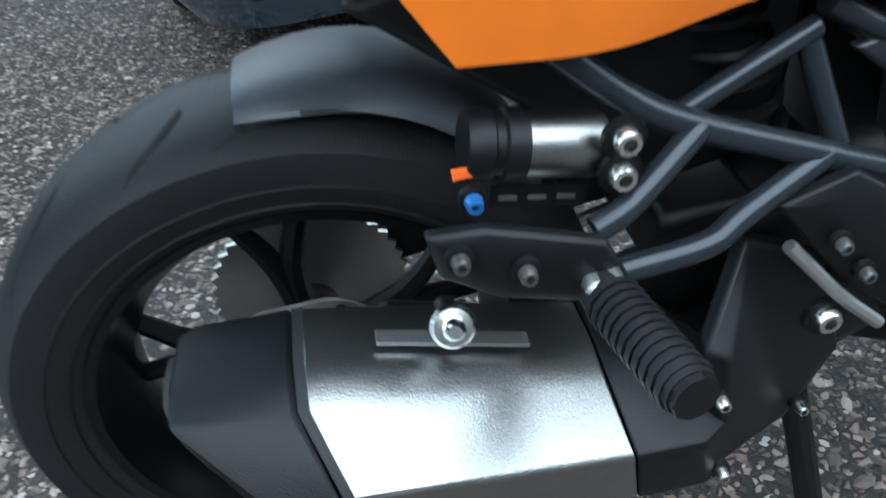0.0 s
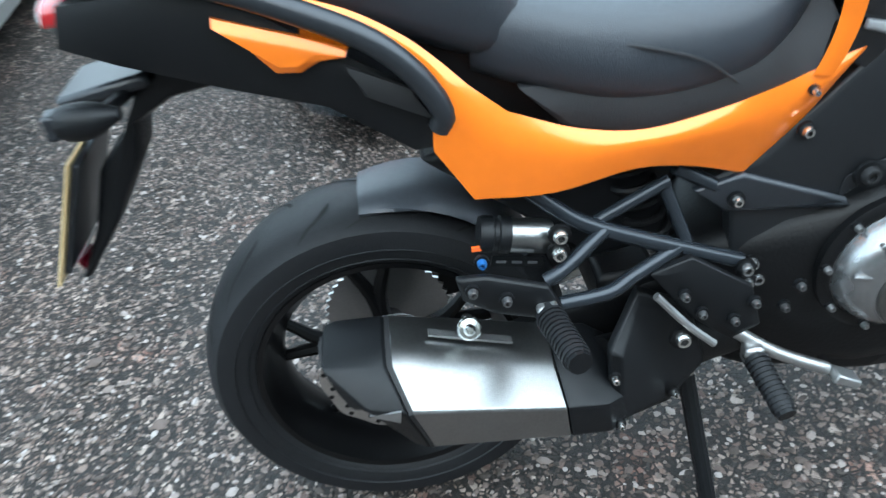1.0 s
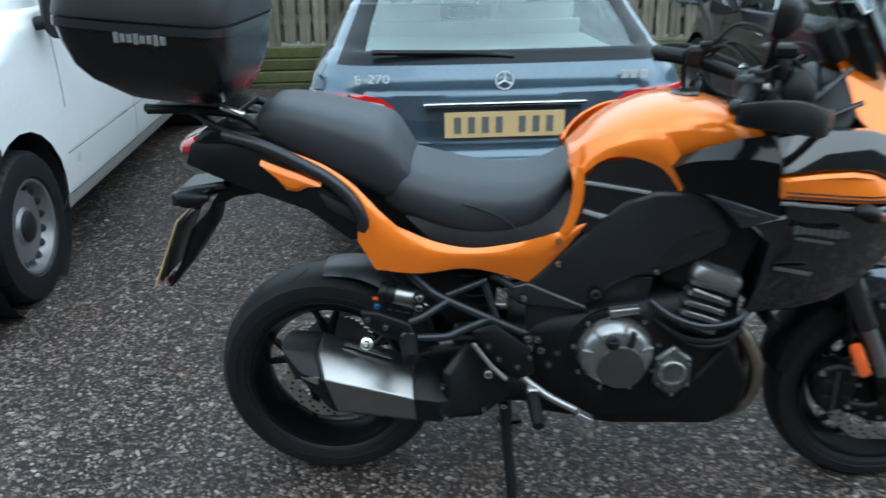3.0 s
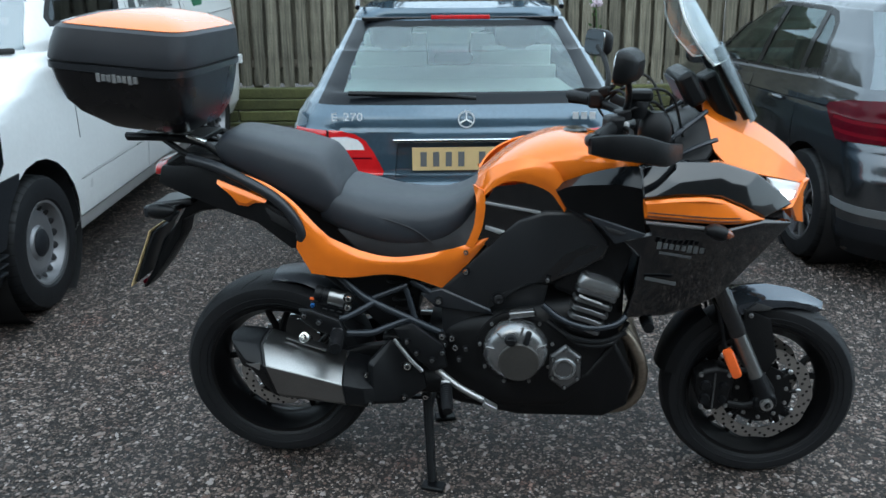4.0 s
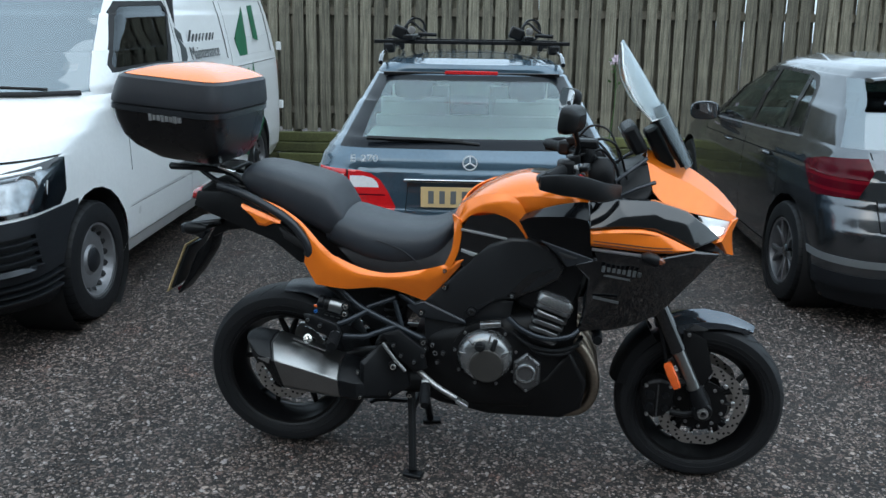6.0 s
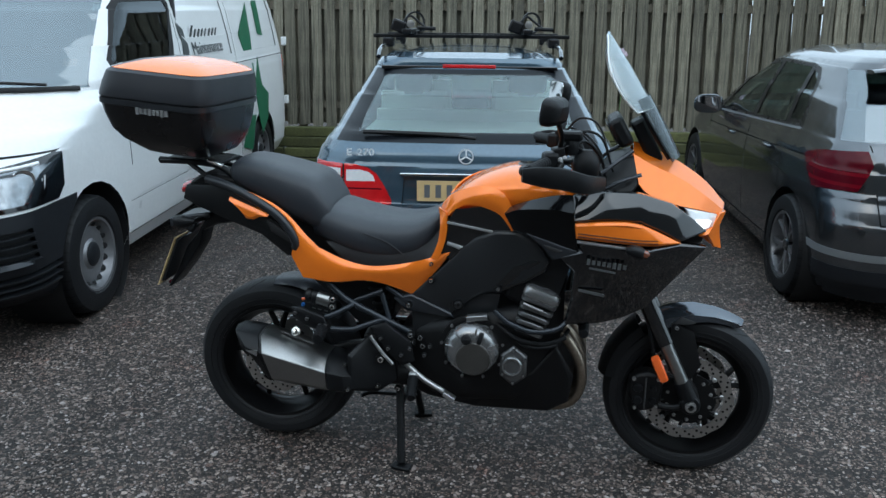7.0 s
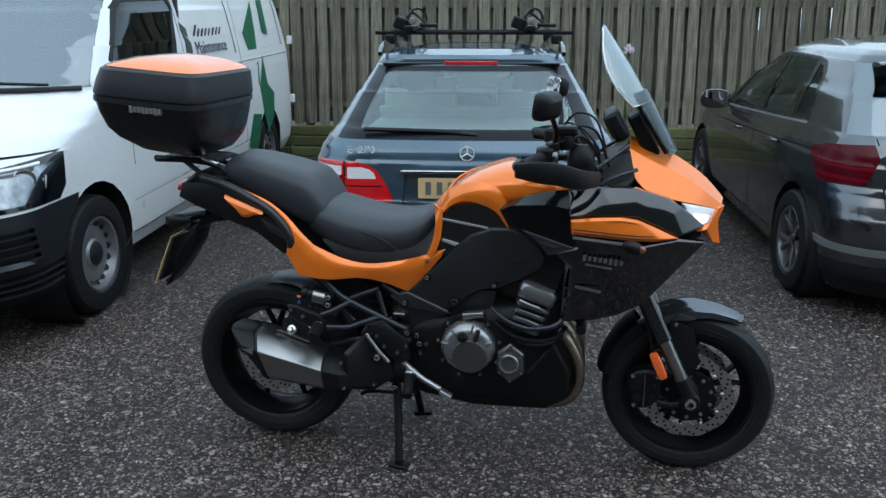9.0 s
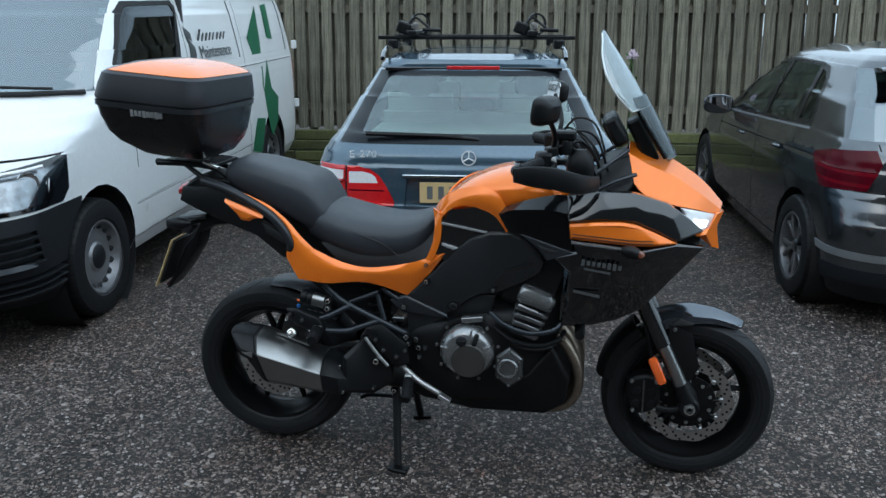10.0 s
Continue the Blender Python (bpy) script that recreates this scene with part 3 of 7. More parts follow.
def wheel(c, r, w, spokes, name):
    hub = empty(name, None)
    hub.parent = bike
    m = axle(c)
    rb = 0.222
    prof = []
    hw = w / 2
    side = [(rb, 0.80), (rb + 0.012, 0.90), (rb + (r - rb) * 0.42, 1.0), (rb + (r - rb) * 0.72, 0.96), (rb + (r - rb) * 0.90, 0.70), (rb + (r - rb) * 0.98, 0.35), (r, 0.0)]
    prof = [(a, b * hw) for a, b in side] + [(a, -b * hw) for a, b in side[-2::-1]] + [(rb - 0.006, -0.7 * hw), (rb - 0.006, 0.7 * hw)]
    ty = part("tyre", lathe(nb(), prof, m, 72, closed=True), RUBBER, hub, "black road tyre with curved tread grooves")
    # tread grooves that curve off to the shoulder, as strips coloured dark for shade
    count = 15
    for k in range(count):
        for sd, off in ((1, 0.0), (-1, 0.5)):
            bm = nb()
            loops = []
            for i in range(9):
                t = i / 8
                f = 0.18 + 0.66 * t
                a = (k + off) / count * 2 * math.pi + 0.05 + 0.34 * (t ** 1.7) * (1 if k % 2 else 0.55)
                rr = np.interp(f, [0, 0.35, 0.70, 0.96], [r, rb + (r - rb) * 0.98, rb + (r - rb) * 0.90, rb + (r - rb) * 0.72]) + 0.0007
                wd = 0.0050 * (1 - 0.75 * abs(2 * t - 1) ** 3)
                tang = Vector((-math.sin(a), math.cos(a), 0))
                p = Vector((rr * math.cos(a), rr * math.sin(a), sd * f * hw))
                loops.append([m @ (p - tang * wd), m @ (p + tang * wd)])
            rings(bm, loops, closed=False, caps=False)
            part("tread_groove", bm, RUBBER_DARK, ty)
    for sd in (1, -1):
        for rr, aa in ((rb + 0.016, 0.935), (rb + (r - rb) * 0.40, 1.004)):
            part("sidewall_rib", lathe(nb(), [(rr - 0.0016, sd * hw * aa - sd * 0.002), (rr, sd * hw * aa + sd * 0.0012), (rr + 0.0016, sd * hw * aa - sd * 0.002)], m, 64), RUBBER, ty)
    rw = hw * 0.80
    rim = part("rim", lathe(nb(), [(rb + 0.006, rw), (rb + 0.004, rw + 0.006), (rb - 0.006, rw + 0.004), (rb - 0.016, rw * 0.7), (rb - 0.034, rw * 0.35), (rb - 0.038, 0), (rb - 0.034, -rw * 0.35), (rb - 0.016, -rw * 0.7), (rb - 0.006, -rw - 0.004), (rb + 0.004, -rw - 0.006), (rb + 0.006, -rw), (rb - 0.012, 0)], m, 72, closed=True), RIM_BLACK, hub, "gloss black cast rim")
    part("hub", lathe(nb(), [(0, rw * 0.9), (0.03, rw * 0.9), (0.036, rw * 0.6), (0.05, 0.02), (0.05, -0.02), (0.036, -rw * 0.6), (0.03, -rw * 0.9), (0, -rw * 0.9)], m, 28), RIM_BLACK, hub)
    for k in range(spokes):
        a = 2 * math.pi * (k + 0.3) / spokes
        for sp in (-0.10, 0.10):
            b = a + sp
            p0 = m @ Vector((0.042 * math.cos(a), 0.042 * math.sin(a), 0))
            p1 = m @ Vector((0.12 * math.cos(a + sp * 0.7), 0.12 * math.sin(a + sp * 0.7), 0.006))
            p2 = m @ Vector(((rb - 0.03) * math.cos(b + sp), (rb - 0.03) * math.sin(b + sp), 0.0))
            part("spoke", tube(nb(), [p0, p1, p2], [0.016, 0.010], 8, 3), RIM_BLACK, hub)
    return hub


def disc(hub, c, y, r, inner, holes):
    m = axle(c, y)
    bm = nb()
    n = 90
    outer = [r * (1 + 0.018 * math.cos(10 * 2 * math.pi * k / n)) for k in range(n)]
    loops = []
    for h in (0.0025, -0.0025):
        loops.append([m @ Vector((outer[k] * math.cos(2 * math.pi * k / n), outer[k] * math.sin(2 * math.pi * k / n), h)) for k in range(n)])
        loops.append([m @ Vector((inner * math.cos(2 * math.pi * k / n), inner * math.sin(2 * math.pi * k / n), h)) for k in range(n)])
    order = [loops[0], loops[2], loops[3], loops[1], loops[0]]
    rings(bm, order, caps=False)
    bmesh.ops.remove_doubles(bm, verts=bm.verts[:], dist=1e-6)
    d = part("brake_disc", bm, DISC_STEEL, hub, "drilled petal brake disc of bare steel")
    for k in range(holes):
        for q, fr in ((0, 0.25), (0.33, 0.55), (0.66, 0.82)):
            a = 2 * math.pi * (k + q) / holes
            rr = inner + (r - inner) * fr
            part("drill_hole", lathe(nb(), [(0, 0.0032), (0.0042, 0.0032), (0.0048, 0.0026)], m @ pose(rr * math.cos(a), rr * math.sin(a), 0), 8), ENGINE_BLACK, d)
    carrier = part("disc_carrier", lathe(nb(), [(0.03, 0.005), (inner * 0.62, 0.004), (inner * 0.80, 0.003), (inner * 0.80, -0.003), (0.03, -0.005)], m, 36, closed=True), ENGINE_BLACK, hub, "black disc carrier")
    for k in range(10):
        a = 2 * math.pi * (k + 0.2) / 10
        part("disc_button", lathe(nb(), [(0, 0.0065), (0.006, 0.006), (0.0085, 0.003), (0.0085, -0.003)], m @ pose((inner - 0.006) * math.cos(a), (inner - 0.006) * math.sin(a), 0), 10), ALLOY, carrier)
        c, q = math.cos(a), math.sin(a)
        part("carrier_arm", rod(nb(), m @ Vector((inner * 0.72 * c, inner * 0.72 * q, 0)), m @ Vector(((inner - 0.004) * c, (inner - 0.004) * q, 0)), 0.006, 6), ENGINE_BLACK, carrier)
    return d


rear_wheel = wheel(REAR, 0.315, 0.182, 5, "rear_wheel")
disc(rear_wheel, REAR, -0.075, 0.122, 0.088, 14)
front_wheel = wheel(FRONT, 0.300, 0.122, 5, "front_wheel")
for yy in (-0.066, 0.066):
    disc(front_wheel, FRONT, yy, 0.155, 0.120, 20)
part("axle_nut", lathe(nb(), [(0.008, 0.044), (0.008, 0.026), (0.011, 0.044), (0.019, 0.042), (0.019, 0.0), (0, 0)], axle(FRONT, -0.10), 16), ALLOY, front_wheel)

# -- sprocket and chain on the far side
sp = nb()
n = 84
loops = []
for h in (0.003, -0.003):
    loops.append([axle(REAR, 0.095) @ Vector(((0.110 + 0.007 * (k % 2)) * math.cos(2 * math.pi * k / n), (0.110 + 0.007 * (k % 2)) * math.sin(2 * math.pi * k / n), h)) for k in range(n)])
rings(sp, loops)
part("sprocket", sp, ALLOY, rear_wheel, "toothed rear sprocket")
ch = nb()
for z in (0.118, -0.118):
    tube(ch, [(0.0, 0.095, REAR.z + z), (0.3, 0.095, 0.40 + z * 0.6), (0.56, 0.095, 0.43 + z * 0.35)], 0.009, 6, 6)
part("drive_chain", ch, ALLOY, bike, "greasy drive chain")

# -- swingarm and rear brake
for sd in (-1, 1):
    bm = nb()
    path = [(-0.04, 0.335), (0.10, 0.36), (0.30, 0.40), (0.50, 0.43)]
    rings(bm, [ring_se((x, sd * (0.118 - 0.05 * max(0, x - 0.25)), z), (0, 1, 0), (0, 0, 1), 0.018, 0.030 + 0.02 * (x > 0.2), 5, 16) for x, z in path])
    part("swingarm_beam", bm, ENGINE_BLACK, bike)
part("swingarm_bridge", block(nb(), (0.40, 0, 0.43), (0.10, 0.2, 0.09)), ENGINE_BLACK, bike, bevel=0.012)
cal = block(nb(), (0.115, -0.105, 0.40), (0.10, 0.045, 0.06), (0, 20, 0))
part("rear_caliper", cal, ENGINE_BLACK, bike, bevel=0.01)
part("axle_plate", lathe(nb(), [(0, 0.012), (0.014, 0.012), (0.02, 0.006), (0.02, 0), (0.03, 0), (0.03, -0.006), (0, -0.006)], axle(REAR, -0.135), 18), ALLOY, bike)

# -- silencer: five-sided can that rises and splays to the rear, with a black slanted end cap
def can_section(t, x_top, x_low, grow=0.0):
    """Outline at t along the can: 0 at the rear joint, 1 at the front."""
    def at(a, b):
        return a + (b - a) * t
    mid = (x_top + x_low) / 2
    pts = [(x_top, at(-0.160, -0.140), at(0.514, 0.436)), (x_top, at(-0.225, -0.195), at(0.517, 0.437)), (x_top, at(-0.266, -0.232), at(0.508, 0.425)), (mid, at(-0.3155, -0.2835), at(0.4665, 0.3945)), (mid, at(-0.3180, -0.2860), at(0.4615, 0.3895)),
           (x_low, at(-0.285, -0.280), at(0.358, 0.330)), (x_low, at(-0.262, -0.262), at(0.336, 0.314)), (x_low, at(-0.210, -0.210), at(0.332, 0.310)), (x_low, at(-0.150, -0.140), at(0.346, 0.322)), (mid, at(-0.135, -0.125), at(0.44, 0.39))]
    c = Vector((mid, at(-0.225, -0.2), at(0.455, 0.39)))
    return [Vector((q[0], q[1] + (q[1] - c.y) * grow, q[2] + (q[2] - c.z) * grow)) for q in pts]


silencer = part("silencer", skin([can_section(0, 0.020, 0.058), can_section(0.33, 0.100, 0.125), can_section(0.66, 0.178, 0.195), can_section(1, 0.252, 0.262)]), STEEL, bike, "brushed steel silencer can", bevel=0.002, sharp=20)
cap = part("end_cap", skin([can_section(-0.30, -0.076, 0.022, -0.16), can_section(-0.22, -0.058, 0.030, -0.06), can_section(-0.02, 0.012, 0.053, 0.012)]), MATT_BLACK, silencer, "matt black slanted exhaust end cap", bevel=0.006)
part("cap_joint", skin([can_section(-0.01, 0.013, 0.054, 0.004), can_section(0.01, 0.021, 0.059, 0.006)]), SHUT, silencer)
bm = skin([ring_se((-0.060, -0.225, 0.475), (0, 1, 0), (0.35, 0, -1), 0.045, 0.055, 3, 16), ring_se((0.0, -0.225, 0.465), (0, 1, 0), (0.35, 0, -1), 0.045, 0.055, 3, 16)])
part("outlet", bm, SHUT, silencer)
bm = nb()
vs = [bm.verts.new(q) for q in ((0.022, -0.3165, 0.452), (-0.018, -0.313, 0.470), (0.026, -0.3185, 0.474))]
bm.faces.new(vs)
bmesh.ops.recalc_face_normals(bm, faces=bm.faces[:])
bmesh.ops.solidify(bm, geom=bm.faces[:], thickness=0.004)
part("cap_emblem", bm, ALLOY, silencer)
part("front_collar", skin([can_section(1.005, 0.2535, 0.2635, 0.012), can_section(1.2, 0.315, 0.325, 0.0), can_section(1.32, 0.35, 0.355, -0.25)]), MATT_BLACK, silencer, "black silencer front cover", bevel=0.006)
part("strap", block(nb(), (0.135, -0.205, 0.487), (0.125, 0.014, 0.004), (0, 18, 0)), ALLOY, silencer)
mount = part("silencer_mount", lathe(nb(), [(0, 0.022), (0.005, 0.022), (0.007, 0.017), (0.009, 0.015), (0.009, 0.009), (0.015, 0.008), (0.018, 0.004), (0.016, -0.002), (0.010, -0.004), (0.010, -0.06), (0, -0.06)], pose(0.135, -0.218, 0.514, 62, 0, 0), 20), BRIGHT, silencer, "bright washer and nut")
part("link_pipe", tube(nb(), [(0.33, -0.20, 0.385), (0.42, -0.16, 0.36), (0.55, -0.10, 0.33), (0.66, -0.06, 0.30)], 0.045, 14), ENGINE_BLACK, bike)
part("pipe_shield", panel(nb(), [(0.33, 0.45, 0.245), (0.33, 0.315, 0.255), (0.43, 0.30, 0.215), (0.50, 0.34, 0.18), (0.48, 0.44, 0.16), (0.39, 0.50, 0.18)], 0.02, 0.008), MATT_BLACK, bike, bevel=0.004)
for p in ((0.330, -0.272, 0.425), (0.338, -0.272, 0.330), (0.435, -0.225, 0.33)):
    bolt(bike, p, 0.006)

# -- hugger over the rear tyre
# dark plastic with the sky's bluish reflection put into its colour
HUGGER_GREY = material("sky_tinged_moulded_plastic", (0.050, 0.056, 0.066), 0.38, 0.1, vary=0.15, scale=10, bump=0.2, bump_scale=700)
bm = nb()
secs = []
for k in range(12):
    a = radians(90 - 53 * k / 11)
    r0 = 0.320 + 0.020 * math.sin(math.pi * k / 11)
    c = Vector((r0 * math.cos(a), 0, REAR.z + r0 * math.sin(a)))
    u = Vector((math.cos(a), 0, math.sin(a)))
    wv = 0.060 + 0.022 * math.sin(math.pi * k / 11)
    drop = 0.006 + 0.020 * k / 11
    secs.append([c + Vector((0, s * wv, 0)) * f - u * d for s, f, d in ((-1, 1.03, drop), (-1, 1.0, 0.010), (-1, 0.85, 0.0), (-1, 0.4, -0.006), (1, 0.4, -0.006), (1, 0.85, 0), (1, 1.0, 0.012), (1, 1.03, drop))])
rings(bm, secs, closed=False, caps=False)
bmesh.ops.recalc_face_normals(bm, faces=bm.faces[:])
bmesh.ops.solidify(bm, geom=bm.faces[:], thickness=0.005)
part("hugger", bm, HUGGER_GREY, bike, "dark grey rear tyre hugger")
part("inner_fender", prism(nb(), [(0.10, 0.72), (0.24, 0.60), (0.34, 0.50), (0.46, 0.52), (0.48, 0.70), (0.30, 0.76)], -0.085, 0.085), MATT_BLACK, bike, bevel=0.01)

nudge = pose(0.021, -0.044, 0.0)
# -- shock reservoir
rm = pose(0.145, -0.135, 0.645, 0, 103, 0)
part("reservoir", lathe(nb(), [(0, 0.042), (0.0245, 0.042), (0.0245, 0.096), (0.022, 0.102), (0, 0.102)], rm, 24), STEEL, bike, "silver shock absorber reservoir")
part("reservoir_cap", lathe(nb(), [(0, 0), (0.024, 0), (0.0265, 0.006), (0.0265, 0.018), (0.0235, 0.02), (0.0235, 0.026), (0.0265, 0.028), (0.0265, 0.043), (0, 0.044)], rm, 24), MATT_BLACK, bike)
for p in ((0.252, -0.165, 0.642), (0.249, -0.165, 0.614)):
    bolt(bike, p, 0.011)
bolt(bike, (0.143, -0.165, 0.618), 0.007, SPRING_BLUE, name="adjuster")
part("warning_tag", block(nb(), (0.140, -0.155, 0.634), (0.016, 0.004, 0.007)), AMBER, bike)
tag = part("warning_label", block(nb(), (0.195, -0.140, 0.592), (0.075, 0.002, 0.018), (0, 12, 0)), MATT_BLACK, bike)
for k in range(3):
    part("label_bar", block(nb(), (0.172 + 0.022 * k, -0.1415, 0.596 - 0.0045 * k), (0.014, 0.001, 0.004), (0, 12, 0)), GREY_DECAL, tag)
helix = [(0.42 + 0.034 * math.cos(k * 0.9) - 0.0012 * k, 0.034 * math.sin(k * 0.9) - 0.03, 0.52 + 0.0042 * k) for k in range(44)]
part("shock_spring", tube(nb(), helix, 0.006, 6, 2), ENGINE_BLACK, bike, "black coil spring")

# -- subframe tubes
for sd in (-1, 1):
    y = sd * 0.125
    for pts, r in (([(0.20, y, 0.715), (0.26, y, 0.655), (0.31, y * 1.05, 0.622), (0.42, y * 1.05, 0.570), (0.525, y, 0.520)], 0.0125),
                   ([(0.226, y * 1.42, 0.578), (0.255, y * 1.36, 0.588), (0.32, y * 1.08, 0.617)], 0.0108),
                   ([(0.245, y * 1.42, 0.534), (0.315, y * 1.36, 0.534), (0.352, y * 1.24, 0.543), (0.43, y * 1.06, 0.568)], 0.0112),
                   ([(0.31, y * 0.95, 0.622), (0.42, y * 0.85, 0.665)], 0.0098),
                   ([(0.415, y * 0.85, 0.655), (0.445, y * 0.98, 0.563)], 0.0098),
                   ([(0.43, y * 0.8, 0.68), (0.55, y * 0.8, 0.60)], 0.011)):
        part("subframe_tube", tube(nb(), pts, r, 12, 4), TUBE_GREY, bike, "satin dark frame tube")
for p in ((0.527, -0.142, 0.518), (0.53, -0.14, 0.49)):
    bolt(bike, p, 0.010, ENGINE_GREY)

# -- passenger footrest
HANGER = [(0.104, 0.612, 0.190), (0.145, 0.613, 0.196), (0.228, 0.584, 0.200), (0.245, 0.545, 0.200), (0.218, 0.530, 0.200), (0.150, 0.550, 0.196), (0.110, 0.575, 0.190)]
part("footrest_hanger", panel(nb(), HANGER, 0.012, 0.004, 0.1), MATT_BLACK, bike, "black footrest hanger plate", bevel=0.003)
for p in ((0.124, -0.200, 0.597), (0.168, -0.205, 0.579)):
    bolt(bike, p, 0.007, FIN_GREY)


def footrest(p0, p1, r, name, label):
    grp = empty(name)
    grp.parent = bike
    grp["label"] = label
    a, b = Vector(p0), Vector(p1)
    d = b - a
    part("peg_core", tube(nb(), [a, b], r * 0.98, 12, 1), RUBBER, grp)
    for k in range(11):
        c = a + d * (0.12 + 0.078 * k)
        part("rubber_rib", tube(nb(), [c, c + d * 0.050], r * (1.16 - 0.008 * k), 12, 1), RUBBER, grp)
    part("peg_base", tube(nb(), [b, b + d.normalized() * 0.006], r * 0.9, 10, 1), MATT_BLACK, grp)
    part("peg_pivot", block(nb(), a, (0.03, 0.028, 0.034)), ALLOY, grp, bevel=0.006)
    return grp


footrest((0.222, -0.205, 0.545), (0.240, -0.315, 0.550), 0.0185, "passenger_footrest", "folded passenger footrest with ribbed black rubber")
footrest((0.540, -0.165, 0.370), (0.552, -0.262, 0.336), 0.0165, "rider_footrest", "rider footrest with ribbed black rubber")
part("heel_plate", panel(nb(), [(0.38, 0.545, 0.158), (0.44, 0.565, 0.160), (0.53, 0.50, 0.165), (0.545, 0.43, 0.17), (0.50, 0.41, 0.17), (0.44, 0.46, 0.165)], 0.012, 0.006), MATT_BLACK, bike, "black heel plate", bevel=0.002)
for p in ((0.425, -0.175, 0.512), (0.452, -0.175, 0.475), (0.50, -0.178, 0.455), (0.53, -0.175, 0.48), (0.58, -0.165, 0.455), (0.60, -0.165, 0.49)):
    bolt(bike, p, 0.0065, FIN_GREY)
part("brake_rod", tube(nb(), [(0.385, -0.17, 0.515), (0.43, -0.18, 0.46), (0.47, -0.185, 0.42)], 0.006, 8), ALLOY, bike)
bolt(bike, (0.425, -0.175, 0.432), 0.013)
bm = tube(nb(), [(0.50, -0.14, 0.415), (0.575, -0.165, 0.365), (0.655, -0.185, 0.330)], 0.011, 8)
block(bm, (0.675, -0.197, 0.320), (0.045, 0.03, 0.016), (0, 30, 0))
part("brake_pedal", bm, ALLOY, bike, "bare alloy brake pedal", bevel=0.003)

nudge = None
# -- centre stand, down
for sd in (-1, 1):
    part("stand_leg", tube(nb(), [(0.485, sd * 0.105, 0.33), (0.495, sd * 0.125, 0.24), (0.515, sd * 0.205, 0.02)], 0.0155, 10, 4), MATT_BLACK, bike)
    part("stand_foot", block(nb(), (0.52, sd * 0.215, 0.008), (0.075, 0.045, 0.016), (0, 0, sd * 12)), MATT_BLACK, bike, bevel=0.005)
part("stand_brace", rod(nb(), (0.497, -0.13, 0.215), (0.497, 0.13, 0.215), 0.012), MATT_BLACK, bike)
part("stand_lever", tube(nb(), [(0.505, 0.15, 0.13), (0.42, 0.19, 0.10), (0.30, 0.205, 0.09), (0.26, 0.20, 0.075)], 0.010, 8), MATT_BLACK, bike)
part("stand_spring", tube(nb(), [(0.49, -0.10, 0.24), (0.47, -0.10, 0.36)], 0.009, 8), ALLOY, bike)
bolt(bike, (0.49, -0.135, 0.285), 0.010)

# -- seats
bm = loft_x(nb(), [(-0.135, 0.10, 1.075, 1.045), (-0.10, 0.128, 1.112, 1.01), (-0.02, 0.146, 1.108, 0.97), (0.06, 0.156, 1.092, 0.93), (0.135, 0.163, 1.074, 0.890), (0.192, 0.165, 1.052, 0.868), (0.228, 0.158, 1.000, 0.866), (0.252, 0.145, 0.955, 0.875)], 3.8)
part("pillion_seat", bm, SEAT_VINYL, bike, "raised black vinyl pillion seat")
bm = loft_x(nb(), [(0.185, 0.140, 0.960, 0.84), (0.24, 0.168, 0.962, 0.82), (0.32, 0.180, 0.942, 0.79), (0.40, 0.174, 0.926, 0.765), (0.48, 0.168, 0.918, 0.765), (0.55, 0.158, 0.922, 0.780), (0.605, 0.138, 0.942, 0.82), (0.645, 0.108, 0.968, 0.87), (0.662, 0.07, 0.962, 0.92)], 3.0)
part("rider_seat", bm, SEAT_VINYL, bike, "dished black vinyl rider seat")
for sd in (-1, 1):
    pts = [(0.235, sd * 0.155, 0.895), (0.30, sd * 0.163, 0.895), (0.40, sd * 0.174, 0.872), (0.47, sd * 0.174, 0.845), (0.52, sd * 0.168, 0.805)]
    part("seat_seam", tube(nb(), pts, 0.0022, 6, 5), SEAT_SUEDE, bike)

for sd in (-1, 1):
    part("seat_skirt", panel(nb(), [(0.24, 0.84, 0.160), (0.36, 0.83, 0.160), (0.50, 0.825, 0.152), (0.60, 0.855, 0.132), (0.645, 0.90, 0.115), (0.655, 0.86, 0.150), (0.635, 0.80, 0.160), (0.58, 0.775, 0.160), (0.50, 0.762, 0.162), (0.40, 0.755, 0.166), (0.30, 0.775, 0.168)], 0.02, 0.004, 0.10, sd), SEAT_SUEDE, bike, "black grained seat skirt")

# -- tail: orange flank, grab rail, black under-tail
TAIL_TOP = [(-0.11, 1.032, 0.150), (-0.02, 1.0, 0.163), (0.05, 0.972, 0.172), (0.105, 0.937, 0.180), (0.140, 0.905, 0.185), (0.175, 0.866, 0.188), (0.22, 0.824, 0.190), (0.31, 0.783, 0.184), (0.40, 0.763, 0.176), (0.50, 0.772, 0.169), (0.58, 0.790, 0.166), (0.64, 0.812, 0.165), (0.705, 0.846, 0.164)]
TAIL_LOW = [(-0.115, 1.02, 0.152), (-0.035, 0.985, 0.165), (0.035, 0.955, 0.174), (0.088, 0.915, 0.184), (0.125, 0.862, 0.190), (0.122, 0.790, 0.196), (0.165, 0.716, 0.204), (0.27, 0.704, 0.198), (0.38, 0.711, 0.182), (0.46, 0.695, 0.168), (0.545, 0.660, 0.150), (0.62, 0.738, 0.158), (0.69, 0.826, 0.163)]


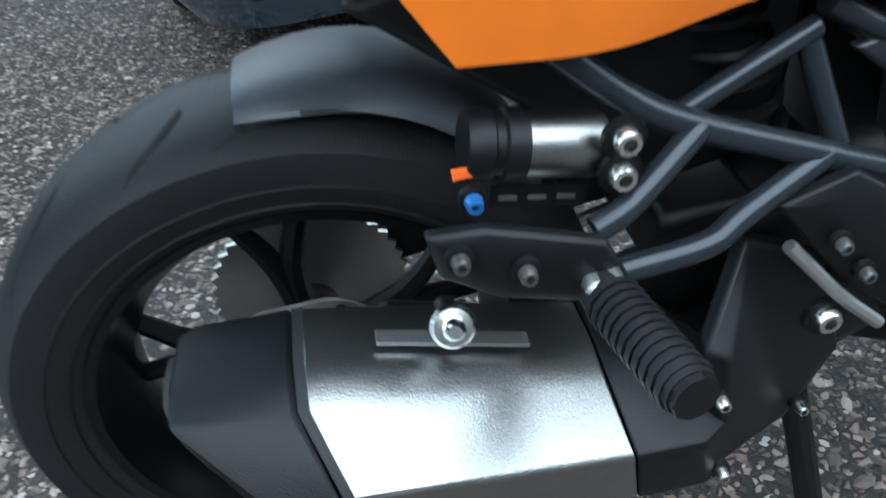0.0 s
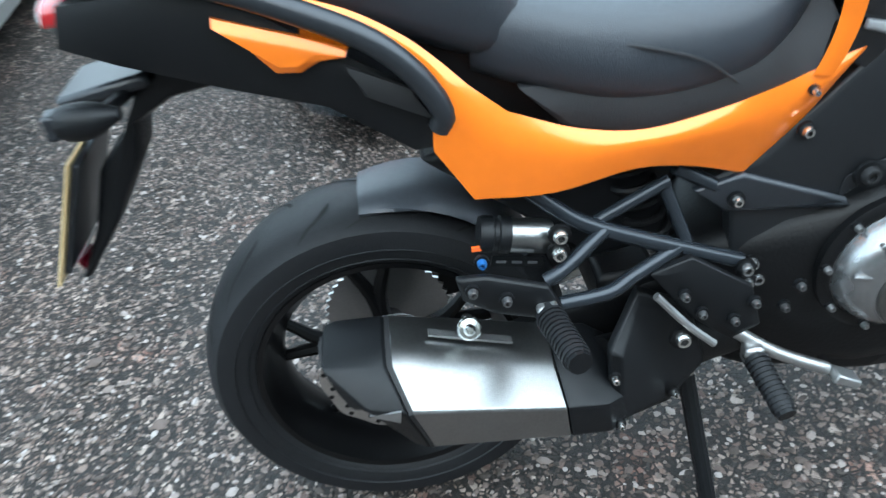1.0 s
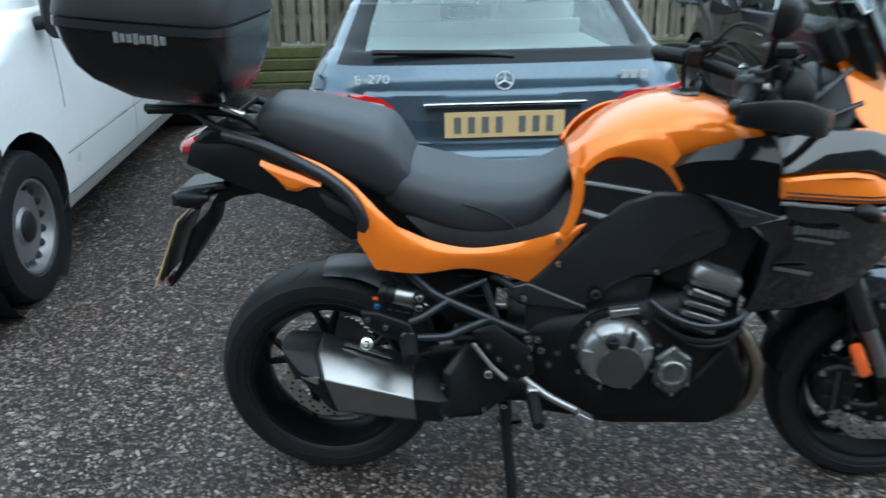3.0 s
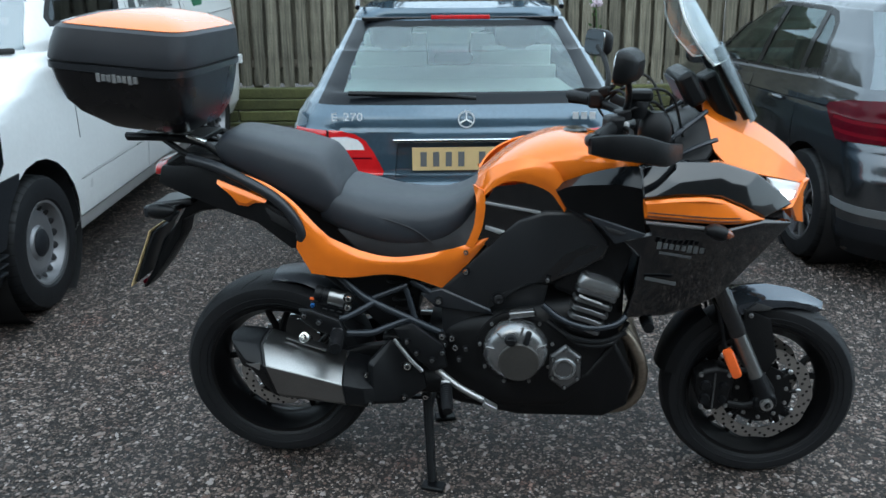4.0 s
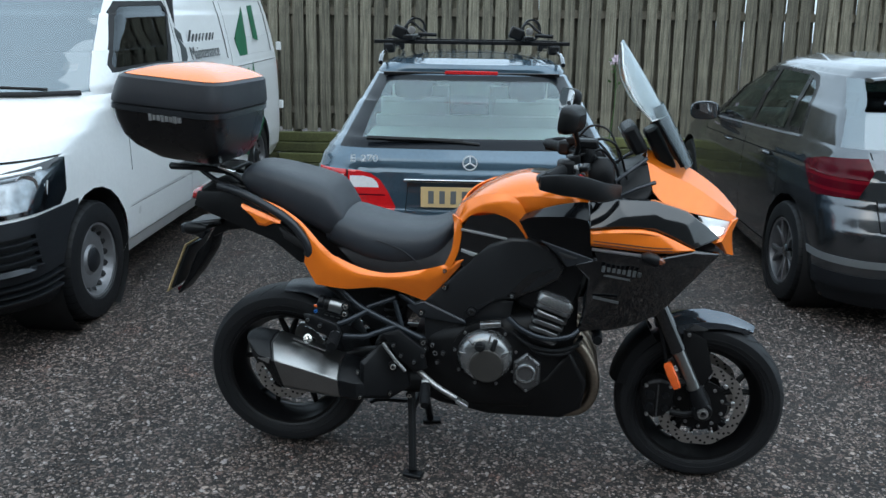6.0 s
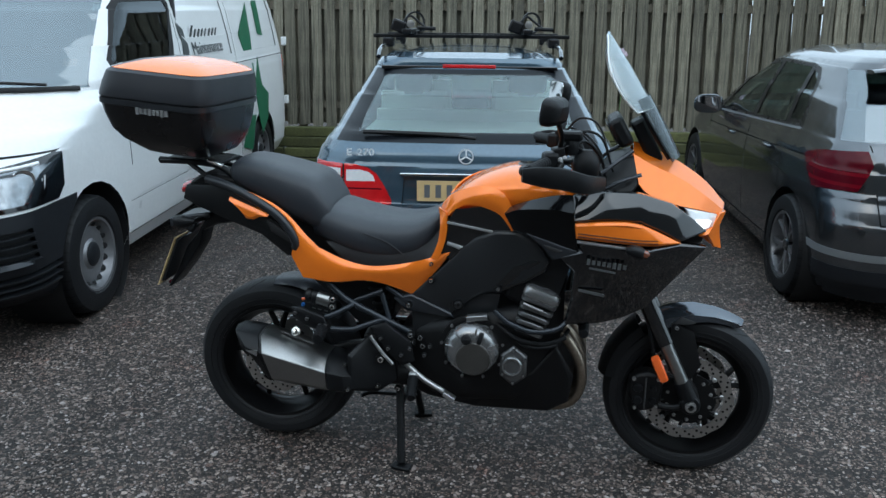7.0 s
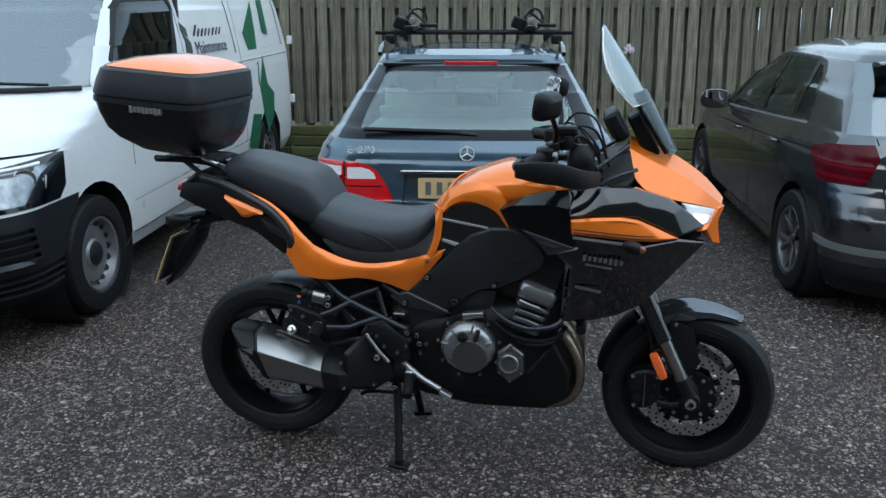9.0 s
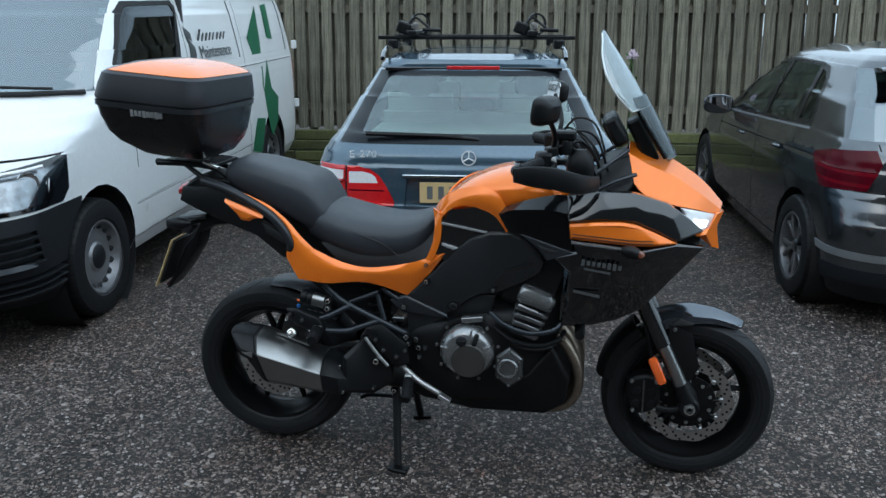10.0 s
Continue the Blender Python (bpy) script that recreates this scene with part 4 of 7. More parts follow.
def ribbon(rows, side, bulge, corners=(), steps=6, across=11, thick=0.006, crest=0.35):
    """Curved strip between two edges of (x, z, y), with a soft crest along it and thickness; the edges turn sharply at the corners."""
    cuts = [0, *corners, len(rows[0]) - 1]
    edges = []
    for r in rows:
        pts = [Vector((x, side * y, z)) for x, z, y in r]
        line = []
        for i, j in zip(cuts, cuts[1:]):
            seg = spline(pts[i:j + 1], steps) if j - i > 1 else [pts[i].lerp(pts[j], k / steps) for k in range(steps + 1)]
            line += seg if not line else seg[1:]
        edges.append(line)
    bm = nb()
    loops = []
    for p, q in zip(*edges):
        d = min(1.0, (p - q).length / 0.07)
        row = []
        for k in range(across):
            t = k / (across - 1)
            h = math.sin(math.pi / 2 * t / crest) if t < crest else 1 - 0.8 * ((t - crest) / (1 - crest)) ** 1.3
            row.append(p.lerp(q, t) + Vector((0, side * bulge * d * h, 0)))
        loops.append(row)
    rings(bm, loops, closed=False, caps=False)
    bmesh.ops.recalc_face_normals(bm, faces=bm.faces[:])
    bmesh.ops.solidify(bm, geom=bm.faces[:], thickness=thick)
    return bm


for sd in (-1, 1):
    part("tail_cowl", ribbon((TAIL_TOP, TAIL_LOW), sd, 0.013, (5, 6, 10)), ORANGE, bike, "glossy orange tail cowl", sharp=50)
    part("tail_accent", panel(nb(), [(-0.110, 0.985, 0.165), (0.040, 0.933, 0.182), (0.005, 0.922, 0.180), (-0.020, 0.910, 0.178), (-0.050, 0.912, 0.173), (-0.075, 0.942, 0.168)], 0.03, 0.006, 0.1, sd), ORANGE, bike, "small orange cowl infill")
    rail = tube(nb(), [(-0.20, sd * 0.145, 1.042), (-0.10, sd * 0.172, 1.022), (0.0, sd * 0.190, 0.980), (0.07, sd * 0.198, 0.940), (0.115, sd * 0.200, 0.892), (0.14, sd * 0.198, 0.842), (0.135, sd * 0.19, 0.818)], 0.0155, 12, 4)
    part("grab_rail", rail, GREY_PLASTIC, bike, "satin grey grab rail")
    part("under_tail_side", panel(nb(), [(-0.30, 1.01, 0.105), (-0.12, 1.022, 0.150), (0.0, 0.942, 0.168), (0.13, 0.857, 0.180), (0.14, 0.787, 0.178), (0.10, 0.782, 0.172), (0.0, 0.855, 0.162), (-0.12, 0.892, 0.145), (-0.25, 0.932, 0.115), (-0.32, 0.957, 0.095)], 0.05, 0.006, 0.15, sd), MATT_BLACK, bike)
    part("luggage_loop", panel(nb(), [(0.035, 0.912, 0.190), (0.11, 0.872, 0.194), (0.125, 0.832, 0.194), (0.05, 0.872, 0.190)], 0.008, 0.002, 0.05, sd), SHUT, bike)
bm = nb()
rings(bm, [[(x, y, z) for y, z in ((-w, lo), (-w, hi), (w, hi), (w, lo))] for x, w, lo, hi in ((-0.31, 0.08, 0.955, 1.01), (-0.25, 0.085, 0.94, 1.05), (-0.05, 0.11, 0.88, 1.04), (0.12, 0.12, 0.78, 0.94), (0.30, 0.12, 0.74, 0.86))])
part("under_tail", bm, MATT_BLACK, bike, bevel=0.012)
bm = nb()
rings(bm, [ring_se((-0.300, 0, 0.998), (0, 1, 0), (0.3, 0, 1), 0.085, 0.030, 3), ring_se((-0.336, 0, 0.991), (0, 1, 0), (0.3, 0, 1), 0.070, 0.026, 3), ring_se((-0.350, 0, 0.988), (0, 1, 0), (0.3, 0, 1), 0.045, 0.016, 3)])
part("tail_lamp", bm, RED_LENS, bike, "red tail lamp lens")

# -- number plate hanger
bm = nb()
rings(bm, [ring_se(c, (0, 1, 0), u, w, h, 4, 12) for c, u, w, h in (((-0.10, 0, 0.895), (0, 0, 1), 0.06, 0.028), ((-0.22, 0, 0.875), (0, 0, 1), 0.05, 0.026), ((-0.28, 0, 0.842), (0.5, 0, 0.8), 0.055, 0.040), ((-0.320, 0, 0.765), (1, 0, 0.2), 0.05, 0.036), ((-0.372, 0, 0.67), (1, 0, 0.2), 0.06, 0.02), ((-0.425, 0, 0.598), (1, 0, 0.2), 0.06, 0.010))])
part("plate_hanger", bm, MATT_BLACK, bike, "black number plate hanger", bevel=0.004)
PL = look((-0.405, 0, 0.712), (-1.35, 0, 1.13))
plate = part("number_plate", block(nb(), (0, 0, 0), (0.212, 0.205, 0.003), m=PL), YELLOW_PLATE, bike, "yellow rear number plate")
part("plate_backing", block(nb(), (0.0, 0.004, 0.0065), (0.184, 0.185, 0.010), m=PL), GREY_PLASTIC, plate, "dark plastic plate backing", bevel=0.003)
part("plate_lamp", block(nb(), (-0.345, 0, 0.838), (0.06, 0.07, 0.04), (0, 35, 0)), GREY_PLASTIC, bike, bevel=0.01)
part("plate_shade", block(nb(), (-0.30, 0, 0.880), (0.13, 0.13, 0.022), (0, -8, 0)), GREY_PLASTIC, bike, bevel=0.008)
part("plate_reflector", block(nb(), (-0.440, 0, 0.600), (0.012, 0.05, 0.022), (0, -20, 0)), DEEP_RED, bike, bevel=0.004)
for sd in (-1, 1):
    ind = part("indicator", loft_x(nb(), [(-0.405, 0.008, 0.9, 0.885), (-0.385, 0.02, 0.912, 0.868), (-0.35, 0.024, 0.912, 0.868), (-0.315, 0.01, 0.90, 0.885)], 2.2, 16), MATT_BLACK, bike, m=pose(0.065, sd * 0.16, -0.005))
    part("indicator_lens", block(nb(), (-0.398, 0, 0.89), (0.016, 0.032, 0.034)), GREY_PLASTIC, ind, bevel=0.005)
    part("indicator_stalk", rod(nb(), (-0.35, -sd * 0.02, 0.885), (-0.33, -sd * 0.14, 0.875), 0.009), MATT_BLACK, ind)

# -- rack and top case
bm = block(nb(), (-0.29, 0, 1.088), (0.24, 0.17, 0.014))
for sd in (-1, 1):
    tube(bm, [(-0.42, sd * 0.06, 1.092), (-0.2, sd * 0.09, 1.085), (-0.12, sd * 0.10, 1.05), (-0.06, sd * 0.11, 1.02)], 0.012, 8)
    tube(bm, [(-0.30, sd * 0.07, 1.085), (-0.22, sd * 0.11, 1.05), (-0.16, sd * 0.12, 1.03)], 0.010, 8)
part("luggage_rack", bm, MATT_BLACK, bike, "black luggage rack plate", bevel=0.003)
part("rack_bolt", block(nb(), (-0.185, -0.10, 1.092), (0.06, 0.02, 0.012), (0, 20, 0)), BRIGHT, bike, bevel=0.003)
case = empty("top_case", pose(-0.340, 0, 1.324, 0, 5, 0) @ Matrix.Diagonal((0.95, 0.96, 0.98, 1)))
tagged(case, "black motorcycle top case with orange lid panel", "top case")
CASE_GREY = material("satin_dark_grey_lid", (0.020, 0.022, 0.027), 0.42, vary=0.08, scale=8, bump=0.2, bump_scale=900)


def plan(z, hl, hw, shift=0.0, p=6.5, n=72):
    return ring_se((shift, 0, z), (1, 0, 0), (0, 1, 0), hl, hw, p, n)


part("lower_shell", skin([plan(*q) for q in ((-0.205, 0.10, 0.13, 0.055), (-0.195, 0.125, 0.165, 0.05), (-0.150, 0.172, 0.225, 0.025), (-0.115, 0.190, 0.252, 0.012), (-0.06, 0.203, 0.273, 0.003), (-0.026, 0.207, 0.281))]), CASE_BLACK, case, "satin black lower shell", sharp=30)
part("seam_band", skin([plan(-0.026, 0.209, 0.283), plan(-0.024, 0.213, 0.287), plan(-0.006, 0.213, 0.288), plan(-0.004, 0.208, 0.283)]), GREY_PLASTIC, case, "glossy grey seam strip", sharp=30)
part("lid_seal", skin([plan(-0.004, 0.206, 0.281), plan(0.001, 0.206, 0.281)]), SHUT, case)
LID = ((0.001, 0.212, 0.288, 0.0), (0.010, 0.213, 0.289, 0.001), (0.050, 0.206, 0.284, 0.004), (0.088, 0.197, 0.276, 0.009), (0.098, 0.186, 0.264, 0.012), (0.112, 0.160, 0.230, 0.014), (0.128, 0.115, 0.170, 0.012), (0.137, 0.060, 0.095, 0.010), (0.140, 0.010, 0.012, 0.010))
part("lid", skin([plan(*q) for q in LID]), CASE_GREY, case, "satin dark grey lid", sharp=28)
bm = nb()
loops = []
for j, (z, a, w, s) in enumerate(LID[4:]):
    lp = plan(z + 0.0015, a + 0.001, w + 0.001, s)
    e = 25 - 2 * j
    loops.append([lp[(int(k)) % 72].lerp(lp[(int(k) + 1) % 72], k - int(k)) for k in (72 + e * (2 * i / 40 - 1) for i in range(41))])
rings(bm, loops, closed=False, caps=False)
bmesh.ops.recalc_face_normals(bm, faces=bm.faces[:])
bmesh.ops.solidify(bm, geom=bm.faces[:], thickness=0.002)
part("lid_panel", bm, ORANGE, case, "orange painted lid panel", sharp=28)
for sd in (-1, 1):
    bm = nb()
    loops = []
    for z, a, w, s in LID[4:6]:
        lp = plan(z + 0.0018, a + 0.001, w + 0.001, s)
        loops.append([lp[(sd * k) % 72] for k in (range(26, 30) if z < 0.1 else (24, 25, 26, 27))])
    rings(bm, loops, closed=False, caps=False)
    part("lid_accent", bm, ALLOY, case, "silver grey corner accent")
    part("lid_latch", block(nb(), (0.172, sd * 0.205, 0.002), (0.055, 0.022, 0.012), (0, 0, sd * 52)), CHROME, case, bevel=0.004)
    part("latch", block(nb(), (0.176, sd * 0.205, -0.04), (0.045, 0.016, 0.045), (0, 0, sd * 52)), GREY_PLASTIC, case, "grey latch", bevel=0.006)
for k in range(8):
    part("badge_bar", block(nb(), (-0.030 + 0.0155 * k, -0.2835, -0.036), (0.0115, 0.008, 0.024 if k % 3 == 0 else 0.018), (12, 0, 0)), SILVER_DECAL, case, "silver name badge")

# -- tank and side panels
bm = loft_x(nb(), [(0.645, 0.075, 0.985, 0.92), (0.665, 0.105, 1.000, 0.92), (0.72, 0.142, 1.048, 0.92), (0.79, 0.168, 1.086, 0.93), (0.88, 0.182, 1.112, 0.94), (0.97, 0.178, 1.108, 0.95), (1.05, 0.150, 1.082, 0.96), (1.11, 0.11, 1.04, 0.96)], 2.7)
part("fuel_tank", bm, ORANGE, bike, "glossy orange fuel tank")
part("filler_cap", lathe(nb(), [(0, 0.012), (0.03, 0.012), (0.036, 0.006), (0.036, -0.01), (0, -0.01)], pose(0.93, 0, 1.108), 24), GLOSS_BLACK, bike)
for sd in (-1, 1):
    part("tank_edge", ribbon(([(0.640, 0.972, 0.105), (0.662, 1.005, 0.125), (0.70, 1.035, 0.145), (0.76, 1.058, 0.166), (0.82, 1.062, 0.178), (0.865, 1.040, 0.187), (0.893, 0.995, 0.194), (0.905, 0.935, 0.198)],
                             [(0.655, 0.930, 0.163), (0.676, 0.958, 0.170), (0.71, 0.986, 0.176), (0.75, 0.999, 0.181), (0.80, 0.992, 0.186), (0.85, 0.972, 0.191), (0.880, 0.938, 0.196), (0.895, 0.915, 0.198)]), sd, 0.010, crest=0.6), ORANGE, bike, "orange tank flank edge", sharp=50)
    part("tank_edge", ribbon(([(0.640, 0.975, 0.130), (0.650, 0.93, 0.160), (0.645, 0.87, 0.165), (0.632, 0.83, 0.168), (0.618, 0.80, 0.168)], [(0.672, 0.965, 0.165), (0.674, 0.92, 0.172), (0.668, 0.87, 0.173), (0.655, 0.83, 0.173), (0.640, 0.80, 0.172)]), sd, 0.006, crest=0.5), ORANGE, bike, sharp=50)
    part("tank_recess", panel(nb(), [(0.650, 0.82, 0.166), (0.665, 0.92, 0.170), (0.70, 0.980, 0.174), (0.80, 0.995, 0.180), (0.87, 0.965, 0.186), (0.90, 0.905, 0.188), (0.80, 0.86, 0.180), (0.70, 0.79, 0.172)], 0.03, 0.0, 0.05, sd), GLOSS_BLACK, bike)
    part("tank_stripe", panel(nb(), [(0.672, 0.930, 0.182), (0.674, 0.938, 0.182), (0.83, 0.914, 0.190), (0.83, 0.906, 0.190)], 0.006, 0.001, 0.02, sd), SILVER_DECAL, bike, "silver stripe")
    part("tank_stripe", panel(nb(), [(0.672, 0.856, 0.180), (0.674, 0.866, 0.180), (0.73, 0.852, 0.184), (0.715, 0.842, 0.184)], 0.006, 0.001, 0.02, sd), SILVER_DECAL, bike, "silver stripe")
    # grey and black flank covers
    part("side_cover", panel(nb(), [(0.485, 0.640, 0.138), (0.565, 0.680, 0.152), (0.715, 0.835, 0.172), (0.77, 0.885, 0.182), (0.84, 0.915, 0.192), (0.91, 0.918, 0.198), (0.97, 0.890, 0.202), (1.025, 0.825, 0.205), (1.012, 0.785, 0.203), (0.94, 0.738, 0.198), (0.86, 0.698, 0.190), (0.81, 0.692, 0.184), (0.69, 0.632, 0.165), (0.68, 0.584, 0.158), (0.54, 0.598, 0.142)], 0.03, 0.006, 0.10, sd), SATIN_COVER, bike, "matt dark side cover", bevel=0.003)
    part("frame_fin", panel(nb(), [(0.478, 0.638, 0.146), (0.545, 0.662, 0.158), (0.690, 0.605, 0.172), (0.70, 0.585, 0.170), (0.525, 0.596, 0.148)], 0.01, 0.004, 0.06, sd), FIN_LIGHT, bike, "grey frame cover fin", bevel=0.002)
    part("front_side_cover", panel(nb(), [(0.835, 0.712, 0.194), (0.905, 0.795, 0.202), (0.965, 0.828, 0.2065), (1.02, 0.820, 0.209), (1.008, 0.785, 0.2075), (0.94, 0.743, 0.2025), (0.868, 0.706, 0.196)], 0.006, 0.001, 0.03, sd), GLOSS_BLACK, bike, "gloss black side cover")
    part("inner_fairing", panel(nb(), [(0.86, 0.690, 0.170), (0.985, 0.893, 0.190), (1.06, 0.865, 0.20), (1.09, 0.80, 0.20), (1.06, 0.70, 0.19), (0.95, 0.68, 0.18)], 0.02, 0.0, 0.03, sd), MATT_BLACK, bike)
    part("frame_cover", panel(nb(), [(0.54, 0.598, 0.132), (0.68, 0.584, 0.148), (0.69, 0.632, 0.152), (0.81, 0.692, 0.168), (0.86, 0.685, 0.17), (0.845, 0.60, 0.165), (0.79, 0.555, 0.155), (0.70, 0.545, 0.148), (0.665, 0.46, 0.14), (0.60, 0.40, 0.135), (0.55, 0.45, 0.132)], 0.03, 0.004, 0.10, sd), SATIN_COVER, bike, "black frame cover", bevel=0.003)
    part("intake_fin", panel(nb(), [(0.945, 0.924, 0.236), (1.03, 0.900, 0.243), (1.125, 0.870, 0.250), (1.035, 0.838, 0.242), (1.0, 0.878, 0.238)], 0.012, 0.003, 0.04, sd), FIN_LIGHT, bike, "light grey air intake fin", bevel=0.002)
    part("intake_slot", panel(nb(), [(1.005, 0.890, 0.246), (1.065, 0.874, 0.251), (1.045, 0.866, 0.249), (1.018, 0.870, 0.246)], 0.004, 0.001, 0.02, sd), SHUT, bike)
for p, r, mt in (((0.536, -0.160, 0.621), 0.0085, BRIGHT), ((0.618, -0.172, 0.722), 0.0085, BRIGHT), ((0.618, -0.178, 0.782), 0.005, BRIGHT), ((0.715, -0.176, 0.640), 0.014, SHUT), ((0.855, -0.205, 0.715), 0.006, ALLOY), ((0.617, -0.148, 0.457), 0.014, ALLOY), ((0.575, -0.146, 0.495), 0.010, ENGINE_GREY), ((0.585, -0.146, 0.465), 0.011, ENGINE_GREY), ((0.66, -0.150, 0.47), 0.008, ALLOY)):
    bolt(bike, p, r, mt)

# -- engine
bm = nb()
rings(bm, [ring_se((x, 0, (a + b) / 2), (0, 1, 0), (0, 0, 1), w, (a - b) / 2, 5, 20) for x, w, a, b in ((0.50, 0.12, 0.52, 0.34), (0.62, 0.17, 0.58, 0.27), (0.75, 0.20, 0.62, 0.26), (0.92, 0.21, 0.66, 0.27), (1.02, 0.19, 0.74, 0.33), (1.08, 0.16, 0.72, 0.42))])
part("crankcase", bm, ENGINE_BLACK, bike, "black engine block")
part("cylinder_head", block(nb(), (0.98, 0, 0.72), (0.18, 0.38, 0.16), (0, 22, 0)), ENGINE_BLACK, bike, bevel=0.02)
cm = pose(0.770, -0.185, 0.490, 90, 0, 0)
clutch = part("clutch_cover", lathe(nb(), [(0.104, -0.01), (0.104, 0.010), (0.098, 0.014), (0.095, 0.026), (0.090, 0.040), (0.080, 0.052), (0.066, 0.0595), (0.040, 0.0625), (0, 0.063)], cm, 56), ENGINE_GREY, bike, "bare grey domed clutch cover", sharp=28)
part("cover_disc", lathe(nb(), [(0.060, 0.056), (0.060, 0.0655), (0.057, 0.0685), (0.020, 0.0690), (0, 0.0690)], cm @ pose(0.008, -0.020, 0), 40), material("dark_warm_cover_plate", (0.075, 0.071, 0.066), 0.42, 0.6, vary=0.12, scale=14, bump=0.2), clutch, "dark flat round cover plate", sharp=28)
for ang in (22, 78, 128, 165):
    c, q = math.cos(radians(ang)), math.sin(radians(ang))
    part("cover_rib", block(nb(), (0.770 + 0.078 * c, -0.240, 0.490 + 0.078 * q), (0.030, 0.010, 0.007), (0, -ang, 0)), ENGINE_GREY, clutch, bevel=0.002)
part("cover_flange", lathe(nb(), [(0.100, 0.0), (0.118, 0.0), (0.118, 0.012), (0.110, 0.016), (0.100, 0.016)], cm, 48, 20, 330), ENGINE_BLACK, clutch, "black cover flange")
part("cover_bracket", block(nb(), (0.785, -0.200, 0.606), (0.075, 0.03, 0.020), (0, -8, 0)), ENGINE_GREY, bike, "bare alloy bracket", bevel=0.004)
for k in range(9):
    a = radians(12 + 40 * k)
    bolt(bike, (0.770 + 0.109 * math.cos(a), -0.200, 0.490 + 0.109 * math.sin(a)), 0.0055, ALLOY)
part("oil_cap", lathe(nb(), [(0, 0.020), (0.012, 0.020), (0.018, 0.015), (0.0195, 0.0), (0, 0)], pose(0.754, -0.240, 0.538, 74, 0, 0), 18), MATT_BLACK, bike)
part("cap_ridge", block(nb(), (0.754, -0.262, 0.544), (0.024, 0.006, 0.006), (-16, 0, 0)), MATT_BLACK, bike, bevel=0.002)
part("cover_slot", block(nb(), (0.802, -0.241, 0.545), (0.018, 0.02, 0.044), (-16, 16, 0)), MATT_BLACK, bike, bevel=0.006)
pm = pose(0.916, -0.200, 0.440, 90, 0, 0) @ Matrix.Diagonal((0.84, 1.18, 1, 1))
pick = part("pickup_cover", lathe(nb(), [(0.064, -0.02), (0.064, 0.012), (0.056, 0.020), (0, 0.020)], pm @ pose(0, 0, 0, 0, 0, 30), 6), FIN_GREY, bike, "small grey six-sided side cover", bevel=0.003, sharp=28)
pr = pose(0.912, -0.200, 0.444, 90, 0, 0)
part("pickup_cap", lathe(nb(), [(0.036, 0.018), (0.036, 0.032), (0.033, 0.036), (0.027, 0.036), (0.025, 0.030), (0, 0.029)], pr, 28), ENGINE_GREY, pick, "round bare cap")
part("cap_face", lathe(nb(), [(0, 0.0315), (0.023, 0.0315), (0.0245, 0.028)], pr, 24), FIN_GREY, pick)
for k in range(6):
    a = radians(30 + 60 * k)
    bolt(bike, (0.916 + 0.042 * math.cos(a), -0.219, 0.440 + 0.060 * math.sin(a)), 0.0045, ALLOY)
# finned cover: stacked plates on a leaning axis, domed cap on top
ax0, ax1 = Vector((0.958, -0.185, 0.560)), Vector((1.000, -0.180, 0.690))
d = (ax1 - ax0).normalized()
u, v = Vector((0.95, 0, -0.31)), Vector((0, 1, 0))
part("fin_core", skin([ring_se(ax0, u, v, 0.046, 0.044, 4, 24), ring_se(ax1, u, v, 0.050, 0.044, 4, 24)]), ENGINE_BLACK, bike)
for k in range(5):
    c = ax0.lerp(ax1, (k + 0.4) / 5)
    a = 0.052 + 0.0025 * k
    part("fin", skin([[p - d * (0.10 * ((p - c).dot(u)) ** 2 / a) for p in ring_se(c + d * h, u, v, a * q, 0.052 * q, 4.5, 28)] for h, q in ((0, 0.95), (0.002, 1.0), (0.012, 1.0), (0.0145, 0.95))]), FIN_GREY, bike)
part("fin_cap", skin([ring_se(ax1 + d * h + u * e, u, v, 0.066 * q, 0.054 * q, 4.0, 28) for h, q, e in ((-0.004, 0.97, 0), (0.0, 1.0, 0), (0.016, 1.0, 0), (0.030, 0.90, -0.003), (0.036, 0.70, -0.008), (0.038, 0.45, -0.010))]), ENGINE_GREY, bike, "bare alloy cylinder cap", sharp=30)
part("hose_clip", tube(nb(), [ax1 + Vector((-0.055, -0.052, -0.01)), ax1 + Vector((-0.03, -0.056, -0.02)), ax1 + Vector((0.01, -0.056, -0.034))], 0.004, 6), ALLOY, bike)
part("lower_hose", tube(nb(), [(0.86, -0.20, 0.585), (0.93, -0.225, 0.545), (1.02, -0.215, 0.530), (1.09, -0.18, 0.545)], 0.008, 8), MATT_BLACK, bike)
part("water_pipe", tube(nb(), [(0.845, -0.205, 0.635), (0.90, -0.225, 0.60), (0.98, -0.23, 0.578), (1.06, -0.215, 0.588), (1.10, -0.18, 0.62)], 0.0095, 10), TUBE_GREY, bike, "dark coolant pipe")
part("hose", tube(nb(), [(0.90, -0.205, 0.56), (0.96, -0.22, 0.52), (1.05, -0.20, 0.52), (1.10, -0.14, 0.56)], 0.0075, 10), MATT_BLACK, bike)
